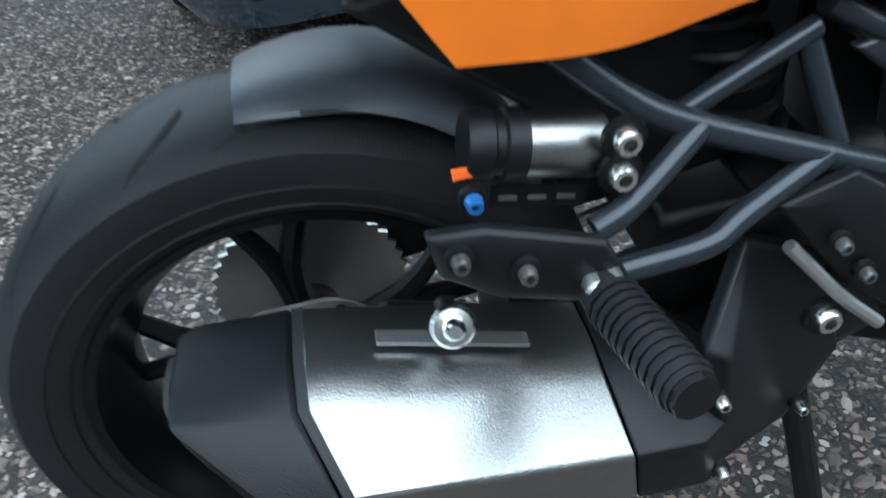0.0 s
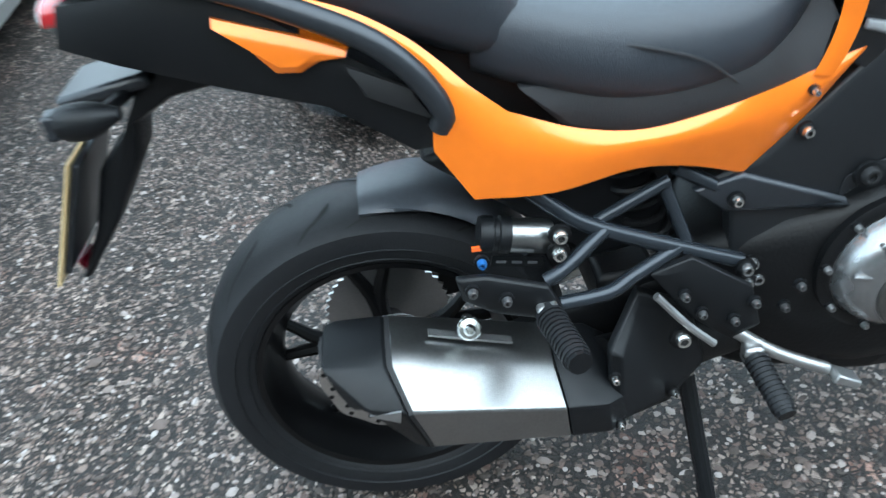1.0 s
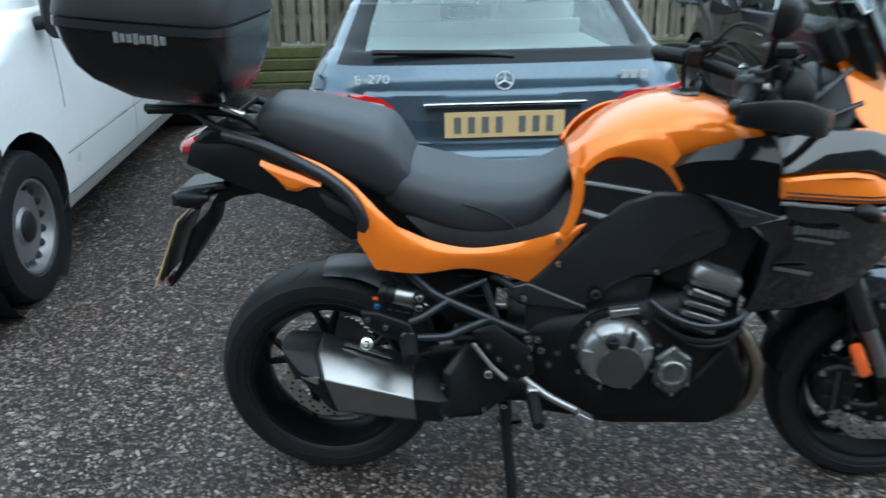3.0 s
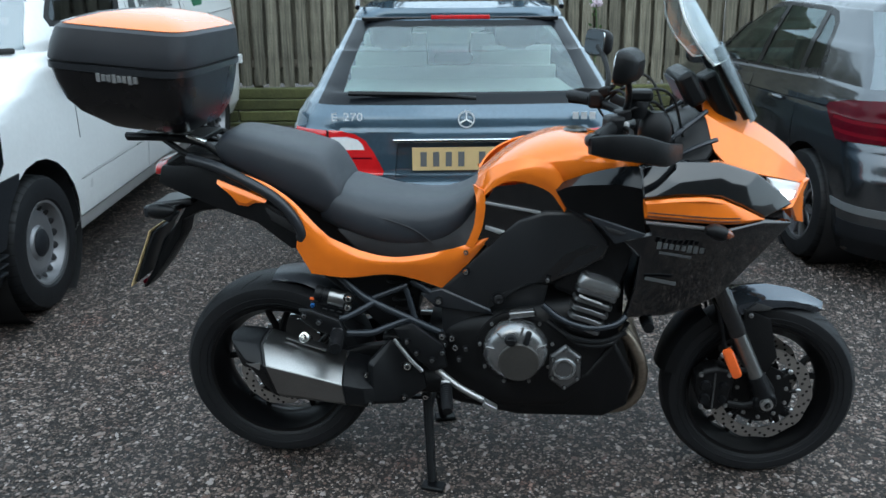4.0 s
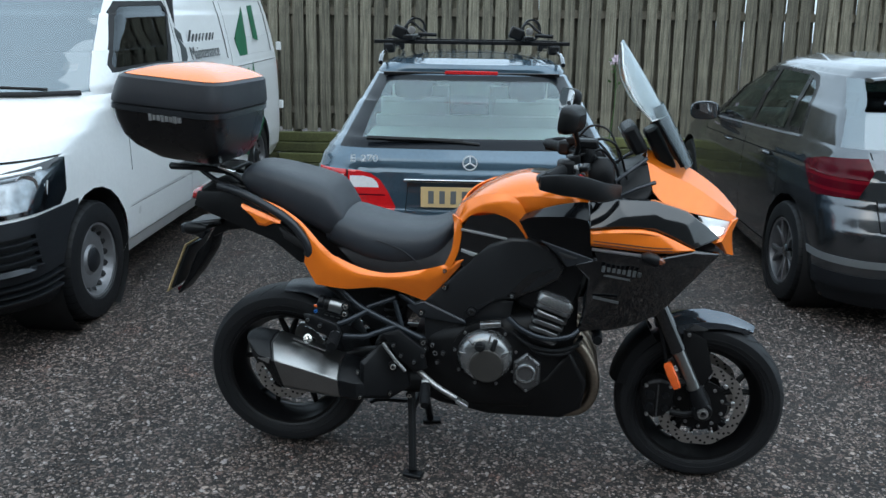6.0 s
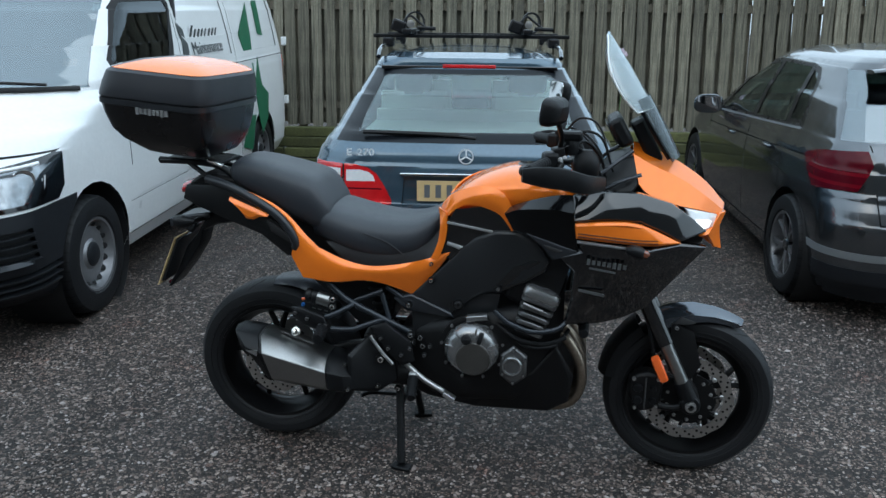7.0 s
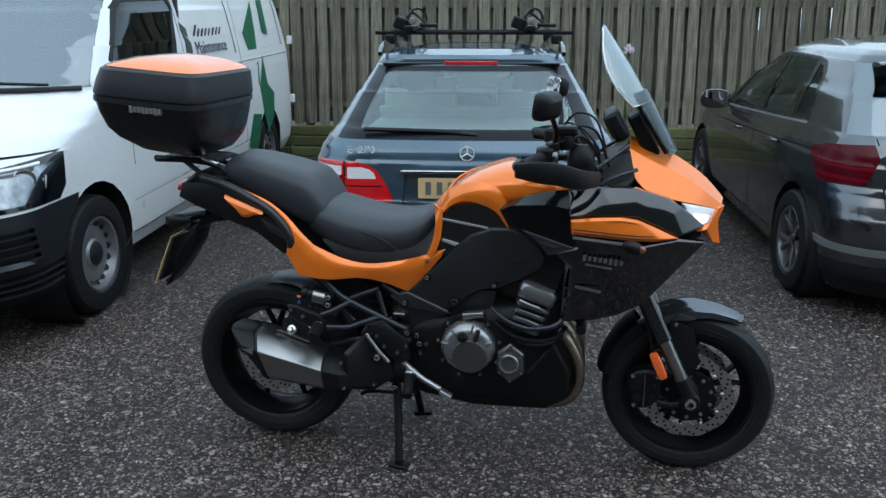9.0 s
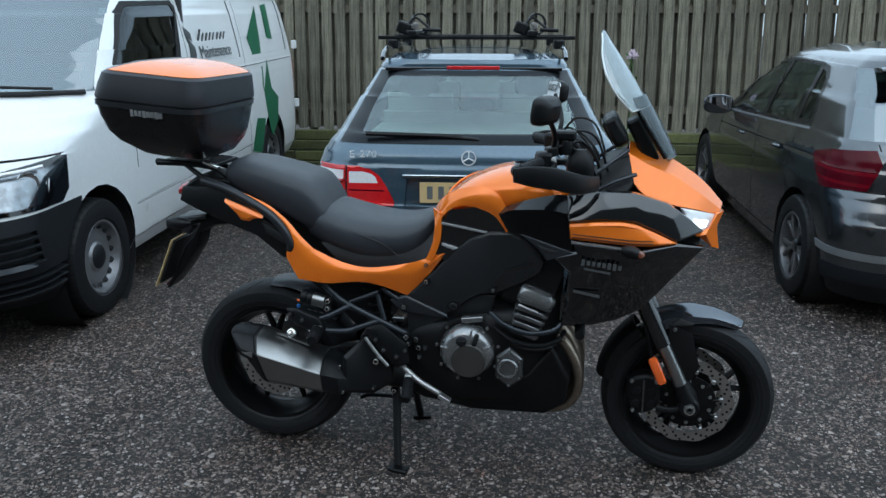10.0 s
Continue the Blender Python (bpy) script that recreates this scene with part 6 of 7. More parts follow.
for sd in (-1, 1):
    part("switch_gear", block(nb(), (1.035, sd * 0.228, 1.195), (0.035, 0.045, 0.03), (0, -12, sd * -20)), ENGINE_BLACK, bike, bevel=0.006)
    part("switch_button", block(nb(), (1.018, sd * 0.232, 1.192), (0.012, 0.016, 0.012)), FIN_GREY, bike, bevel=0.003)
    part("lever_pivot", lathe(nb(), [(0, 0.012), (0.010, 0.012), (0.013, 0.006), (0.013, -0.012), (0, -0.012)], pose(1.04, sd * 0.245, 1.168), 14), ALLOY, bike)
    part("bar_clamp_bolt", lathe(nb(), [(0, 0.008), (0.006, 0.008), (0.008, 0.0)], pose(1.085, sd * 0.062, 1.166), 10), BRIGHT, bike)
    for pts in ([(1.01, sd * 0.235, 1.15), (1.06, sd * 0.215, 1.085), (1.12, sd * 0.17, 1.06), (1.19, sd * 0.12, 1.03)], [(1.05, sd * 0.22, 1.20), (1.10, sd * 0.20, 1.255), (1.17, sd * 0.17, 1.235), (1.215, sd * 0.13, 1.12)], [(1.02, sd * 0.24, 1.185), (1.075, sd * 0.235, 1.215), (1.14, sd * 0.19, 1.17), (1.20, sd * 0.15, 1.07)]):
        part("control_cable", tube(nb(), pts, 0.0042, 8, 5), MATT_BLACK, bike)


# ---- parked vehicles ----
# each is built with x from its tail to its nose, y to its left, z up
def body_mesh(slices, levels=46, bow=0.05, side_bow=0.02, soften=2):
    """Skin of plan outlines at rising heights: (z, tail x, nose x, half width, tail corner, nose corner)."""
    zs = np.array([s[0] for s in slices])
    lev = np.unique(np.concatenate([np.linspace(zs[0], zs[-1], levels), zs]))
    cols = [np.interp(lev, zs, [s[k] for s in slices]) for k in range(1, 6)]
    for _ in range(soften):
        cols = [np.concatenate([c[:1], (c[:-2] + 2 * c[1:-1] + c[2:]) / 4, c[-1:]]) for c in cols]
    bm = nb()
    loops = []
    for i, z in enumerate(lev):
        xr, xf, w, rr, rf = (c[i] for c in cols)
        rr, rf = min(rr, w * 0.9), min(rf, w * 0.95)
        half = []
        for t in np.linspace(0, 1, 9)[:-1]:
            half.append((xr, t * (w - rr)))
        for t in np.linspace(0, 90, 9)[:-1]:
            a = radians(t)
            half.append((xr + rr - rr * math.cos(a), w - rr + rr * math.sin(a)))
        for t in np.linspace(0, 1, 41)[:-1]:
            half.append((xr + rr + t * (xf - rf - xr - rr), w))
        for t in np.linspace(0, 90, 11)[:-1]:
            a = radians(t)
            half.append((xf - rf + rf * math.sin(a), w - rf + rf * math.cos(a)))
        for t in np.linspace(0, 1, 7):
            half.append((xf, (1 - t) * (w - rf)))
        mid, hl = (xr + xf) / 2, (xf - xr) / 2
        pts = []
        for x, y in half:
            q = (x - mid) / hl
            x2 = x + bow * (y / w) ** 2 * (1 if q < 0 else -1.6) * max(0, abs(q) - 0.5) * 2
            pts.append((x2, y - side_bow * q * q * (y / w), z))
        ring = [Vector(p) for p in pts] + [Vector((x, -y, z)) for x, y, z in pts[-2:0:-1]]
        loops.append(ring)
    rings(bm, loops)
    return bm


def cut(bm, poly, axis, choose):
    """Cut a convex outline out of a skin, seen along an axis, and return the piece."""
    k = 0 if axis == "y" else 1
    c = (sum(p[0] for p in poly) / len(poly), sum(p[1] for p in poly) / len(poly))
    lo = [min(p[i] for p in poly) - 0.02 for i in (0, 1)]
    hi = [max(p[i] for p in poly) + 0.02 for i in (0, 1)]

    def near():
        out = []
        for f in bm.faces:
            if not choose(f.calc_center_median()):
                continue
            a = [v.co[k] for v in f.verts]
            z = [v.co.z for v in f.verts]
            if max(a) > lo[0] and min(a) < hi[0] and max(z) > lo[1] and min(z) < hi[1]:
                out.append(f)
        return out

    tests = []
    for i, p in enumerate(poly):
        q = poly[(i + 1) % len(poly)]
        n = (q[1] - p[1], p[0] - q[0])
        if (c[0] - p[0]) * n[0] + (c[1] - p[1]) * n[1] > 0:
            n = (-n[0], -n[1])
        tests.append((p, n))
        co = Vector((p[0], 0, p[1])) if k == 0 else Vector((0, p[0], p[1]))
        no = Vector((n[0], 0, n[1])) if k == 0 else Vector((0, n[0], n[1]))
        fs = near()
        geom = list({e for f in fs for e in f.edges}) + list({v for f in fs for v in f.verts}) + fs
        bmesh.ops.bisect_plane(bm, geom=geom, dist=1e-5, plane_co=co, plane_no=no.normalized())
    inside = []
    for f in near():
        m = f.calc_center_median()
        if all((m[k] - p[0]) * n[0] + (m.z - p[1]) * n[1] < 1e-6 for p, n in tests):
            inside.append(f)
    out = nb()
    seen = {}
    for f in inside:
        vs = []
        for v in f.verts:
            if v not in seen:
                seen[v] = out.verts.new(v.co)
            vs.append(seen[v])
        out.faces.new(vs)
    bmesh.ops.delete(bm, geom=inside, context="FACES")
    return out


def shell(bm, out=0.0, thick=0.006, axis=None):
    """Push a cut piece outwards and give it thickness inwards."""
    bmesh.ops.recalc_face_normals(bm, faces=bm.faces[:])
    bm.normal_update()
    c = sum((v.co for v in bm.verts), Vector()) / max(1, len(bm.verts))
    flat = Vector((c.x - 2.3, c.y, c.z - 0.7))
    avg = sum((f.normal * f.calc_area() for f in bm.faces), Vector())
    if axis is not None:
        flat = Vector(axis)
    if avg.dot(flat) < 0:
        bmesh.ops.reverse_faces(bm, faces=bm.faces[:])
        bm.normal_update()
    for v in bm.verts:
        v.co += v.normal * out
    bm.normal_update()
    old = bm.faces[:]
    dup = {}
    for v in list(bm.verts):
        dup[v] = bm.verts.new(v.co - v.normal * thick)
    edges = [e for e in bm.edges if len(e.link_faces) == 1]
    for e in edges:
        a, b = e.verts
        bm.faces.new((a, b, dup[b], dup[a]))
    for f in old:
        bm.faces.new([dup[v] for v in reversed(f.verts)])
    return bm


LEFT = lambda c: c.y > 0.35
RIGHT = lambda c: c.y < -0.35


def circle(x, z, r, n=20):
    return [(x + r * math.cos(2 * math.pi * k / n), z + r * math.sin(2 * math.pi * k / n)) for k in range(n)]


def road_wheel(veh, x, y, r, w, rim_r, style, steer=0):
    sd = 1 if y > 0 else -1
    m = pose(x, y, r, 0, 0, steer) @ pose(0, 0, 0, -90 * sd, 0, 0)
    wl = empty("wheel")
    wl.parent = veh
    hw = w / 2
    b = rim_r
    prof = [(b, hw * 0.85), (b + 0.012, hw * 0.98), (b + (r - b) * 0.5, hw * 1.02), (b + (r - b) * 0.85, hw * 0.92), (r - 0.004, hw * 0.72), (r, hw * 0.3), (r, -hw * 0.3), (r - 0.004, -hw * 0.72), (b + (r - b) * 0.5, -hw), (b, -hw * 0.85)]
    ty = part("tyre", lathe(nb(), prof, m, 48, closed=True), RUBBER, wl, "black road tyre")
    for k in range(40):
        a = 2 * math.pi * k / 40
        bm = nb()
        pts = [(r + 0.001, hw * 0.25), (r - 0.001, hw * 0.72), (b + (r - b) * 0.87, hw * 0.93)]
        loops = [[m @ Vector((q * math.cos(a + s), q * math.sin(a + s), h + 0.001)) for s in (-0.010, 0.010)] for q, h in pts]
        rings(bm, loops, closed=False, caps=False)
        part("tread_groove", bm, RUBBER_DARK, ty)
    if style == "steel":
        rim = part("rim", lathe(nb(), [(b + 0.004, hw * 0.86), (b, hw * 0.92), (b - 0.012, hw * 0.88), (b - 0.02, hw * 0.60), (b - 0.03, hw * 0.42), (b * 0.84, hw * 0.40), (b * 0.70, hw * 0.52), (b * 0.60, hw * 0.56), (b * 0.42, hw * 0.50), (b * 0.36, hw * 0.62), (0.03, hw * 0.66), (0, hw * 0.66)], m, 48), STEEL_RIM, wl, "silver steel wheel with round slots")
        for k in range(16):
            a = 2 * math.pi * k / 16
            p = m @ pose(b * 0.775 * math.cos(a), b * 0.775 * math.sin(a), hw * 0.455, 0, 0, math.degrees(a)) @ pose(0, 0, 0, 0, -38, 0)
            part("slot", lathe(nb(), [(0, 0.003), (0.8, 0.003), (1.0, 0.0)], p @ Matrix.Diagonal((0.026, 0.020, 1, 1)), 12), SHUT, rim)
        part("centre_cap", lathe(nb(), [(0, hw * 0.78), (b * 0.26, hw * 0.76), (b * 0.33, hw * 0.66), (b * 0.33, hw * 0.5)], m, 24), BUMPER, rim, "dark centre cap")
    else:
        rim = part("rim", lathe(nb(), [(b + 0.004, hw * 0.86), (b, hw * 0.94), (b - 0.012, hw * 0.90), (b - 0.02, hw * 0.5), (b - 0.03, -hw * 0.5)], m, 48), ALLOY_RIM, wl, "dark silver alloy rim")
        part("brake_drum", lathe(nb(), [(0, hw * 0.1), (b * 0.7, hw * 0.05), (b * 0.72, -hw * 0.4), (b * 0.97, -hw * 0.45)], m, 30), SHUT, rim)
        for k in range(5):
            a = 2 * math.pi * k / 5 + 0.35
            for dl in (-0.17, 0.17):
                p0 = Vector((b * 0.18 * math.cos(a), b * 0.18 * math.sin(a), hw * 0.62))
                p1 = Vector((b * 0.6 * math.cos(a + dl * 0.8), b * 0.6 * math.sin(a + dl * 0.8), hw * 0.74))
                p2 = Vector((b * 0.965 * math.cos(a + dl * 1.5), b * 0.965 * math.sin(a + dl * 1.5), hw * 0.80))
                bm = nb()
                loops = []
                for q, ww in ((p0, 0.016), (p1, 0.010), (p2, 0.014)):
                    tg = Vector((-math.sin(a), math.cos(a), 0)) * ww
                    loops.append([m @ (q - tg), m @ (q + tg), m @ (q + tg - Vector((0, 0, 0.025))), m @ (q - tg - Vector((0, 0, 0.025)))])
                rings(bm, loops)
                part("spoke", bm, ALLOY_RIM, rim, bevel=0.003)
        part("centre_cap", lathe(nb(), [(0, hw * 0.72), (b * 0.15, hw * 0.72), (b * 0.22, hw * 0.62), (b * 0.22, hw * 0.3)], m, 20), GREY_PAINT, rim)
    return wl


ALLOY_RIM = material("dark_machined_alloy", (0.20, 0.20, 0.21), 0.30, 0.7, vary=0.15, scale=20)
STEEL_RIM = material("painted_silver_rim", (0.23, 0.23, 0.24), 0.38, 0.6, vary=0.15, scale=20)


def seat(veh, x, y, z=0.35, head=True, cloth=None):
    s = empty("car_seat")
    s.parent = veh
    rows = [ring_se((x + 0.05 - 0.25 * h, y, z + 0.25 + h), (0, 1, 0), (1, 0, 0), 0.24 - 0.05 * max(0, h - 0.35), 0.06, 3, 16) for h in (0, 0.2, 0.4, 0.52)]
    part("backrest", skin(rows), cloth or CABIN, s)
    if head:
        hx, hz = x - 0.10, z + 0.84
        rows = [ring_se((hx, y, hz + h), (0, 1, 0), (1, 0, 0), 0.135 * q, 0.05 * q, 2.6, 18) for h, q in ((-0.09, 0.75), (-0.05, 0.97), (0.0, 1.0), (0.05, 0.92), (0.085, 0.62))]
        part("headrest", skin(rows), CABIN, s)
        for d in (-0.06, 0.06):
            part("headrest_post", rod(nb(), (hx, y + d, hz - 0.12), (hx, y + d, hz), 0.007), CABIN_LIGHT, s)
    part("seat_base", block(nb(), (x + 0.28, y, z + 0.16), (0.5, 0.48, 0.16)), CABIN, s, bevel=0.03)
    return s


def decal(veh, name, mat, poly, fn, label="", lift=0.003, parent=None):
    """A flat shape in two coordinates, laid on the skin by fn."""
    bm = nb()
    f = bm.faces.new([bm.verts.new(fn(a, b)) for a, b in poly])
    shell(bm, lift, 0.002)
    return part(name, bm, mat, parent or veh, label)


# -- blue estate car, tail towards the motorcycle
def build_estate():
    M = pose(0.536, 1.305, -0.012, 0, 0, 96.6)
    car = empty("estate_car", M)
    tagged(car, "blue-grey metallic estate car with roof bars, parked nose to fence", "car")
    bm = body_mesh([(0.17, 0.10, 4.60, 0.80, 0.22, 0.5), (0.28, 0.03, 4.74, 0.86, 0.26, 0.6), (0.44, 0.0, 4.80, 0.885, 0.28, 0.6), (0.555, 0.0, 4.80, 0.890, 0.28, 0.6), (0.59, 0.075, 4.78, 0.892, 0.26, 0.6),
                    (0.66, 0.095, 4.76, 0.892, 0.26, 0.6), (0.76, 0.10, 4.66, 0.885, 0.25, 0.6), (0.86, 0.115, 4.2, 0.865, 0.24, 0.5), (0.93, 0.135, 3.7, 0.838, 0.24, 0.4), (0.985, 0.175, 3.50, 0.795, 0.22, 0.35),
                    (1.02, 0.215, 3.42, 0.765, 0.21, 0.3), (1.20, 0.49, 3.04, 0.672, 0.18, 0.25), (1.345, 0.735, 2.72, 0.590, 0.16, 0.2), (1.375, 0.72, 2.66, 0.575, 0.16, 0.2), (1.400, 0.74, 2.60, 0.555, 0.16, 0.2), (1.425, 0.85, 2.5, 0.49, 0.16, 0.2), (1.445, 1.15, 2.35, 0.36, 0.16, 0.2), (1.455, 1.5, 2.2, 0.18, 0.08, 0.1)])
    back = lambda c: c.x < 1.0
    nose = lambda c: c.x > 2.4
    gl = cut(bm, [(-0.715, 0.974), (0.715, 0.974), (0.552, 1.336), (-0.552, 1.336)], "x", back)
    frit = gl
    inner = cut(frit, [(-0.590, 1.026), (0.590, 1.026), (0.560, 1.130), (0.497, 1.290), (0.480, 1.308), (-0.480, 1.308), (-0.497, 1.290), (-0.560, 1.130)], "x", back)
    rw = part("rear_window_border", shell(frit, 0.0, 0.005), FRIT, car, "dark border of rear window")
    part("rear_window", shell(inner, 0.0, 0.004), GLASS_VEILED, car, "green-tinted rear window").visible_shadow = False
    part("front_windscreen", shell(cut(bm, [(-0.70, 0.99), (0.70, 0.99), (0.53, 1.33), (-0.53, 1.33)], "x", nose), 0.0, 0.004), GLASS_CAR, car).visible_shadow = False
    for sd, ch in ((1, LEFT), (-1, RIGHT)):
        for poly in ([(0.75, 1.02), (1.28, 1.02), (1.22, 1.32), (1.02, 1.32)], [(1.34, 1.02), (2.0, 1.02), (1.96, 1.33), (1.28, 1.33)], [(2.08, 1.02), (3.02, 1.02), (2.5, 1.33), (2.04, 1.33)]):
            part("side_window", shell(cut(bm, poly, "y", ch), 0.0, 0.004), GLASS_CAR, car).visible_shadow = False
        for hx in (0.98, 3.83):
            cut(bm, circle(hx, 0.31, 0.355), "y", ch)
            road_wheel(car, hx, sd * 0.775, 0.31, 0.2, 0.205, "alloy")
        # tail lamp in two halves, clear band above
        part("lamp_gap", shell(cut(bm, [(sd * 0.6555, 0.648), (sd * 0.6675, 0.648), (sd * 0.6675, 0.860), (sd * 0.6555, 0.860)], "x", back), -0.004, 0.01, (-1, 0, 0)), SHUT, car)
        for poly, mt, lb in (([(0.676, 0.770), (0.833, 0.770), (0.830, 0.836), (0.676, 0.836)], CLEAR_LENS, "clear reversing lamp window"), ([(0.676, 0.728), (0.822, 0.735), (0.824, 0.741), (0.676, 0.736)], DEEP_RED, "dark red lamp line"), ([(0.668, 0.655), (0.790, 0.680), (0.830, 0.750), (0.836, 0.80), (0.824, 0.858), (0.668, 0.858)], RED_LENS, "red tail lamp"),
                             ([(0.487, 0.772), (0.645, 0.770), (0.645, 0.830), (0.570, 0.832), (0.520, 0.820), (0.497, 0.800)], CLEAR_LENS, "clear lamp window"), ([(0.450, 0.728), (0.648, 0.728), (0.648, 0.736), (0.455, 0.736)], DEEP_RED, "dark red lamp line"),
                             ([(0.402, 0.650), (0.655, 0.650), (0.655, 0.858), (0.590, 0.857), (0.530, 0.845), (0.480, 0.812), (0.440, 0.755), (0.396, 0.668)], RED_LENS, "red tail lamp")):
            pp = [(sd * a, b) for a, b in poly]
            piece = cut(bm, pp, "x", back)
            part("tail_lamp", shell(piece, 0.006, 0.02, (-1, 0, 0)), mt, car, lb)
    # bumper strip and plate
    part("bumper_strip", shell(cut(bm, [(-0.80, 0.455), (0.80, 0.455), (0.80, 0.485), (-0.80, 0.485)], "x", back), 0.006, 0.012, (-1, 0, 0)), BUMPER, car)
    recess = cut(bm, [(-0.345, 0.640), (0.345, 0.640), (0.330, 0.800), (-0.330, 0.800)], "x", back)
    part("plate_recess", shell(recess, -0.018, 0.01, (-1, 0, 0)), BLUE_PAINT, car)
    seam = cut(bm, [(-0.86, 0.562), (0.86, 0.562), (0.86, 0.574), (-0.86, 0.574)], "x", back)
    part("tailgate_gap", shell(seam, -0.01, 0.004, (-1, 0, 0)), SHUT, car)
    bmesh.ops.recalc_face_normals(bm, faces=bm.faces[:])
    part("body", bm, BLUE_PAINT, car, "blue-grey metallic bodywork", sharp=50)
    pl = part("number_plate", block(nb(), (0.098, 0, 0.728), (0.008, 0.52, 0.111)), YELLOW_PLATE, car, "yellow number plate", bevel=0.002)
    for y, w in ((0.205, 0.05), (0.145, 0.05), (0.085, 0.05), (0.025, 0.05), (-0.075, 0.05), (-0.135, 0.05), (-0.195, 0.05)):
        part("plate_bar", block(nb(), (0.0925, y, 0.728), (0.003, 0.030, 0.070)), PLATE_INK, pl)
    part("handle_strip", block(nb(), (0.092, 0, 0.818), (0.024, 0.70, 0.016)), CHROME, car, "chrome handle strip", bevel=0.004)
    em = pose(0.122, 0, 0.912, 0, -80, 0)
    star = lathe(nb(), [(0.034, -0.004), (0.034, 0.004), (0.040, 0.004), (0.040, -0.004)], em, 32, closed=True)
    for k in range(3):
        a = 2 * math.pi * k / 3
        rod(star, em @ Vector((0, 0, 0)), em @ Vector((0.036 * math.cos(a), 0.036 * math.sin(a), 0)), 0.004, 6)
    part("emblem", star, LETTER_SILVER, car, "round chrome emblem")
    T = pose(0.112, 0.640, 0.912, 90, 0, -90) @ pose(0, 0, 0, -12, 0, 0)
    lettering("model_lettering", "E", 0.052, LETTER_SILVER, car, T, 0.003, squeeze=1.2)
    lettering("model_lettering", "270", 0.052, LETTER_SILVER, car, T @ pose(0.058, 0, 0.004), 0.003, squeeze=1.2)
    for k in range(3):
        part("model_bar", block(nb(), (0.122, -0.52 - 0.04 * k, 0.925), (0.006, 0.028, 0.032)), LETTER_SILVER, car)
    # wiper, third brake lamp, black strip standing for shade under the spoiler
    part("wiper", tube(nb(), [(0.195, -0.05, 1.000), (0.202, 0.10, 1.012), (0.206, 0.45, 1.020)], 0.010, 8), MATT_BLACK, car)
    part("wiper_blade", tube(nb(), [(0.205, 0.04, 1.016), (0.204, 0.30, 1.022), (0.208, 0.56, 1.027)], 0.013, 6), MATT_BLACK, car)
    part("brake_lamp", block(nb(), (0.722, 0, 1.352), (0.02, 0.31, 0.020)), RED_LENS, car, "high-level red brake lamp", bevel=0.003)
    part("spoiler_shadow", block(nb(), (0.74, 0, 1.343), (0.03, 1.04, 0.022)), GLOSS_BLACK, car, bevel=0.004)
    # roof rails and bars
    for sd in (-1, 1):
        part("roof_rail", tube(nb(), [(0.80, sd * 0.545, 1.40), (0.92, sd * 0.545, 1.445), (1.2, sd * 0.54, 1.462), (2.0, sd * 0.53, 1.462), (2.5, sd * 0.53, 1.41)], 0.014, 10), GREY_PAINT, car, "dark roof rail")
        for x in (1.27, 2.1):
            part("bar_foot", block(nb(), (x, sd * 0.535, 1.475), (0.10, 0.07, 0.06)), MATT_BLACK, car, bevel=0.012)
    for x in (1.27, 2.1):
        part("roof_bar", block(nb(), (x, 0.0, 1.515), (0.035, 1.27, 0.024)), MATT_BLACK, car, "black roof bar", bevel=0.004)
    for y in (0.40, -0.36):
        carrier = empty("cycle_carrier", M @ pose(1.3, y, 0))
        tagged(carrier, "black roof-mounted cycle carrier clamp", "cycle carrier", "cycle carriers on roof bars")
        part("channel", block(nb(), (0.4, 0, 1.545), (1.25, 0.06, 0.03)), MATT_BLACK, carrier, bevel=0.006)
        part("clamp", block(nb(), (0.0, 0.07, 1.575), (0.10, 0.09, 0.075), (20, 0, 0)), MATT_BLACK, carrier, bevel=0.012)
        part("wheel_hoop", lathe(nb(), [(0.058, -0.008), (0.058, 0.008), (0.070, 0.008), (0.070, -0.008)], pose(0.05, -0.03, 1.60, 0, 90, 25), 24, closed=True), MATT_BLACK, carrier)
        part("strap", tube(nb(), [(0, -0.12, 1.555), (0.02, -0.06, 1.60), (0.02, 0.0, 1.64), (0, 0.05, 1.59)], 0.008, 6), MATT_BLACK, carrier)
        part("knob", lathe(nb(), [(0, 0.02), (0.024, 0.016), (0.024, -0.01), (0, -0.01)], pose(-0.05, -0.01, 1.59, 0, -90, 0), 14), ALLOY, carrier)
        part("lever", rod(nb(), (0, -0.05, 1.565), (0.0, -0.17, 1.56), 0.012), MATT_BLACK, carrier)
    # cabin
    part("cabin_floor", block(nb(), (2.0, 0, 0.45), (3.4, 1.5, 0.08)), CABIN, car)
    part("load_cover", block(nb(), (0.95, 0, 0.93), (1.1, 1.32, 0.02)), CABIN_LIGHT, car, bevel=0.005)
    part("dashboard", block(nb(), (3.30, 0, 0.90), (0.35, 1.4, 0.22)), CABIN, car, bevel=0.05)
    part("steering_wheel", lathe(nb(), [(0.17, -0.01), (0.17, 0.01), (0.19, 0.01), (0.19, -0.01)], pose(3.0, -0.36, 1.0, 0, 65, 0), 24, closed=True), CABIN, car)
    for y in (0.40, -0.40):
        seat(car, 1.75, y, 0.36, cloth=CABIN_LIGHT)
        seat(car, 2.65, y, 0.38, cloth=CABIN_LIGHT)
    bench = part("rear_bench_back", skin([ring_se((1.66 - 0.12 * h, 0, 0.55 + h), (0, 1, 0), (1, 0, 0), 0.66, 0.06, 5, 24) for h in (0, 0.2, 0.40, 0.46)]), CABIN_LIGHT, car, "rear bench in trim lightened to look lit")
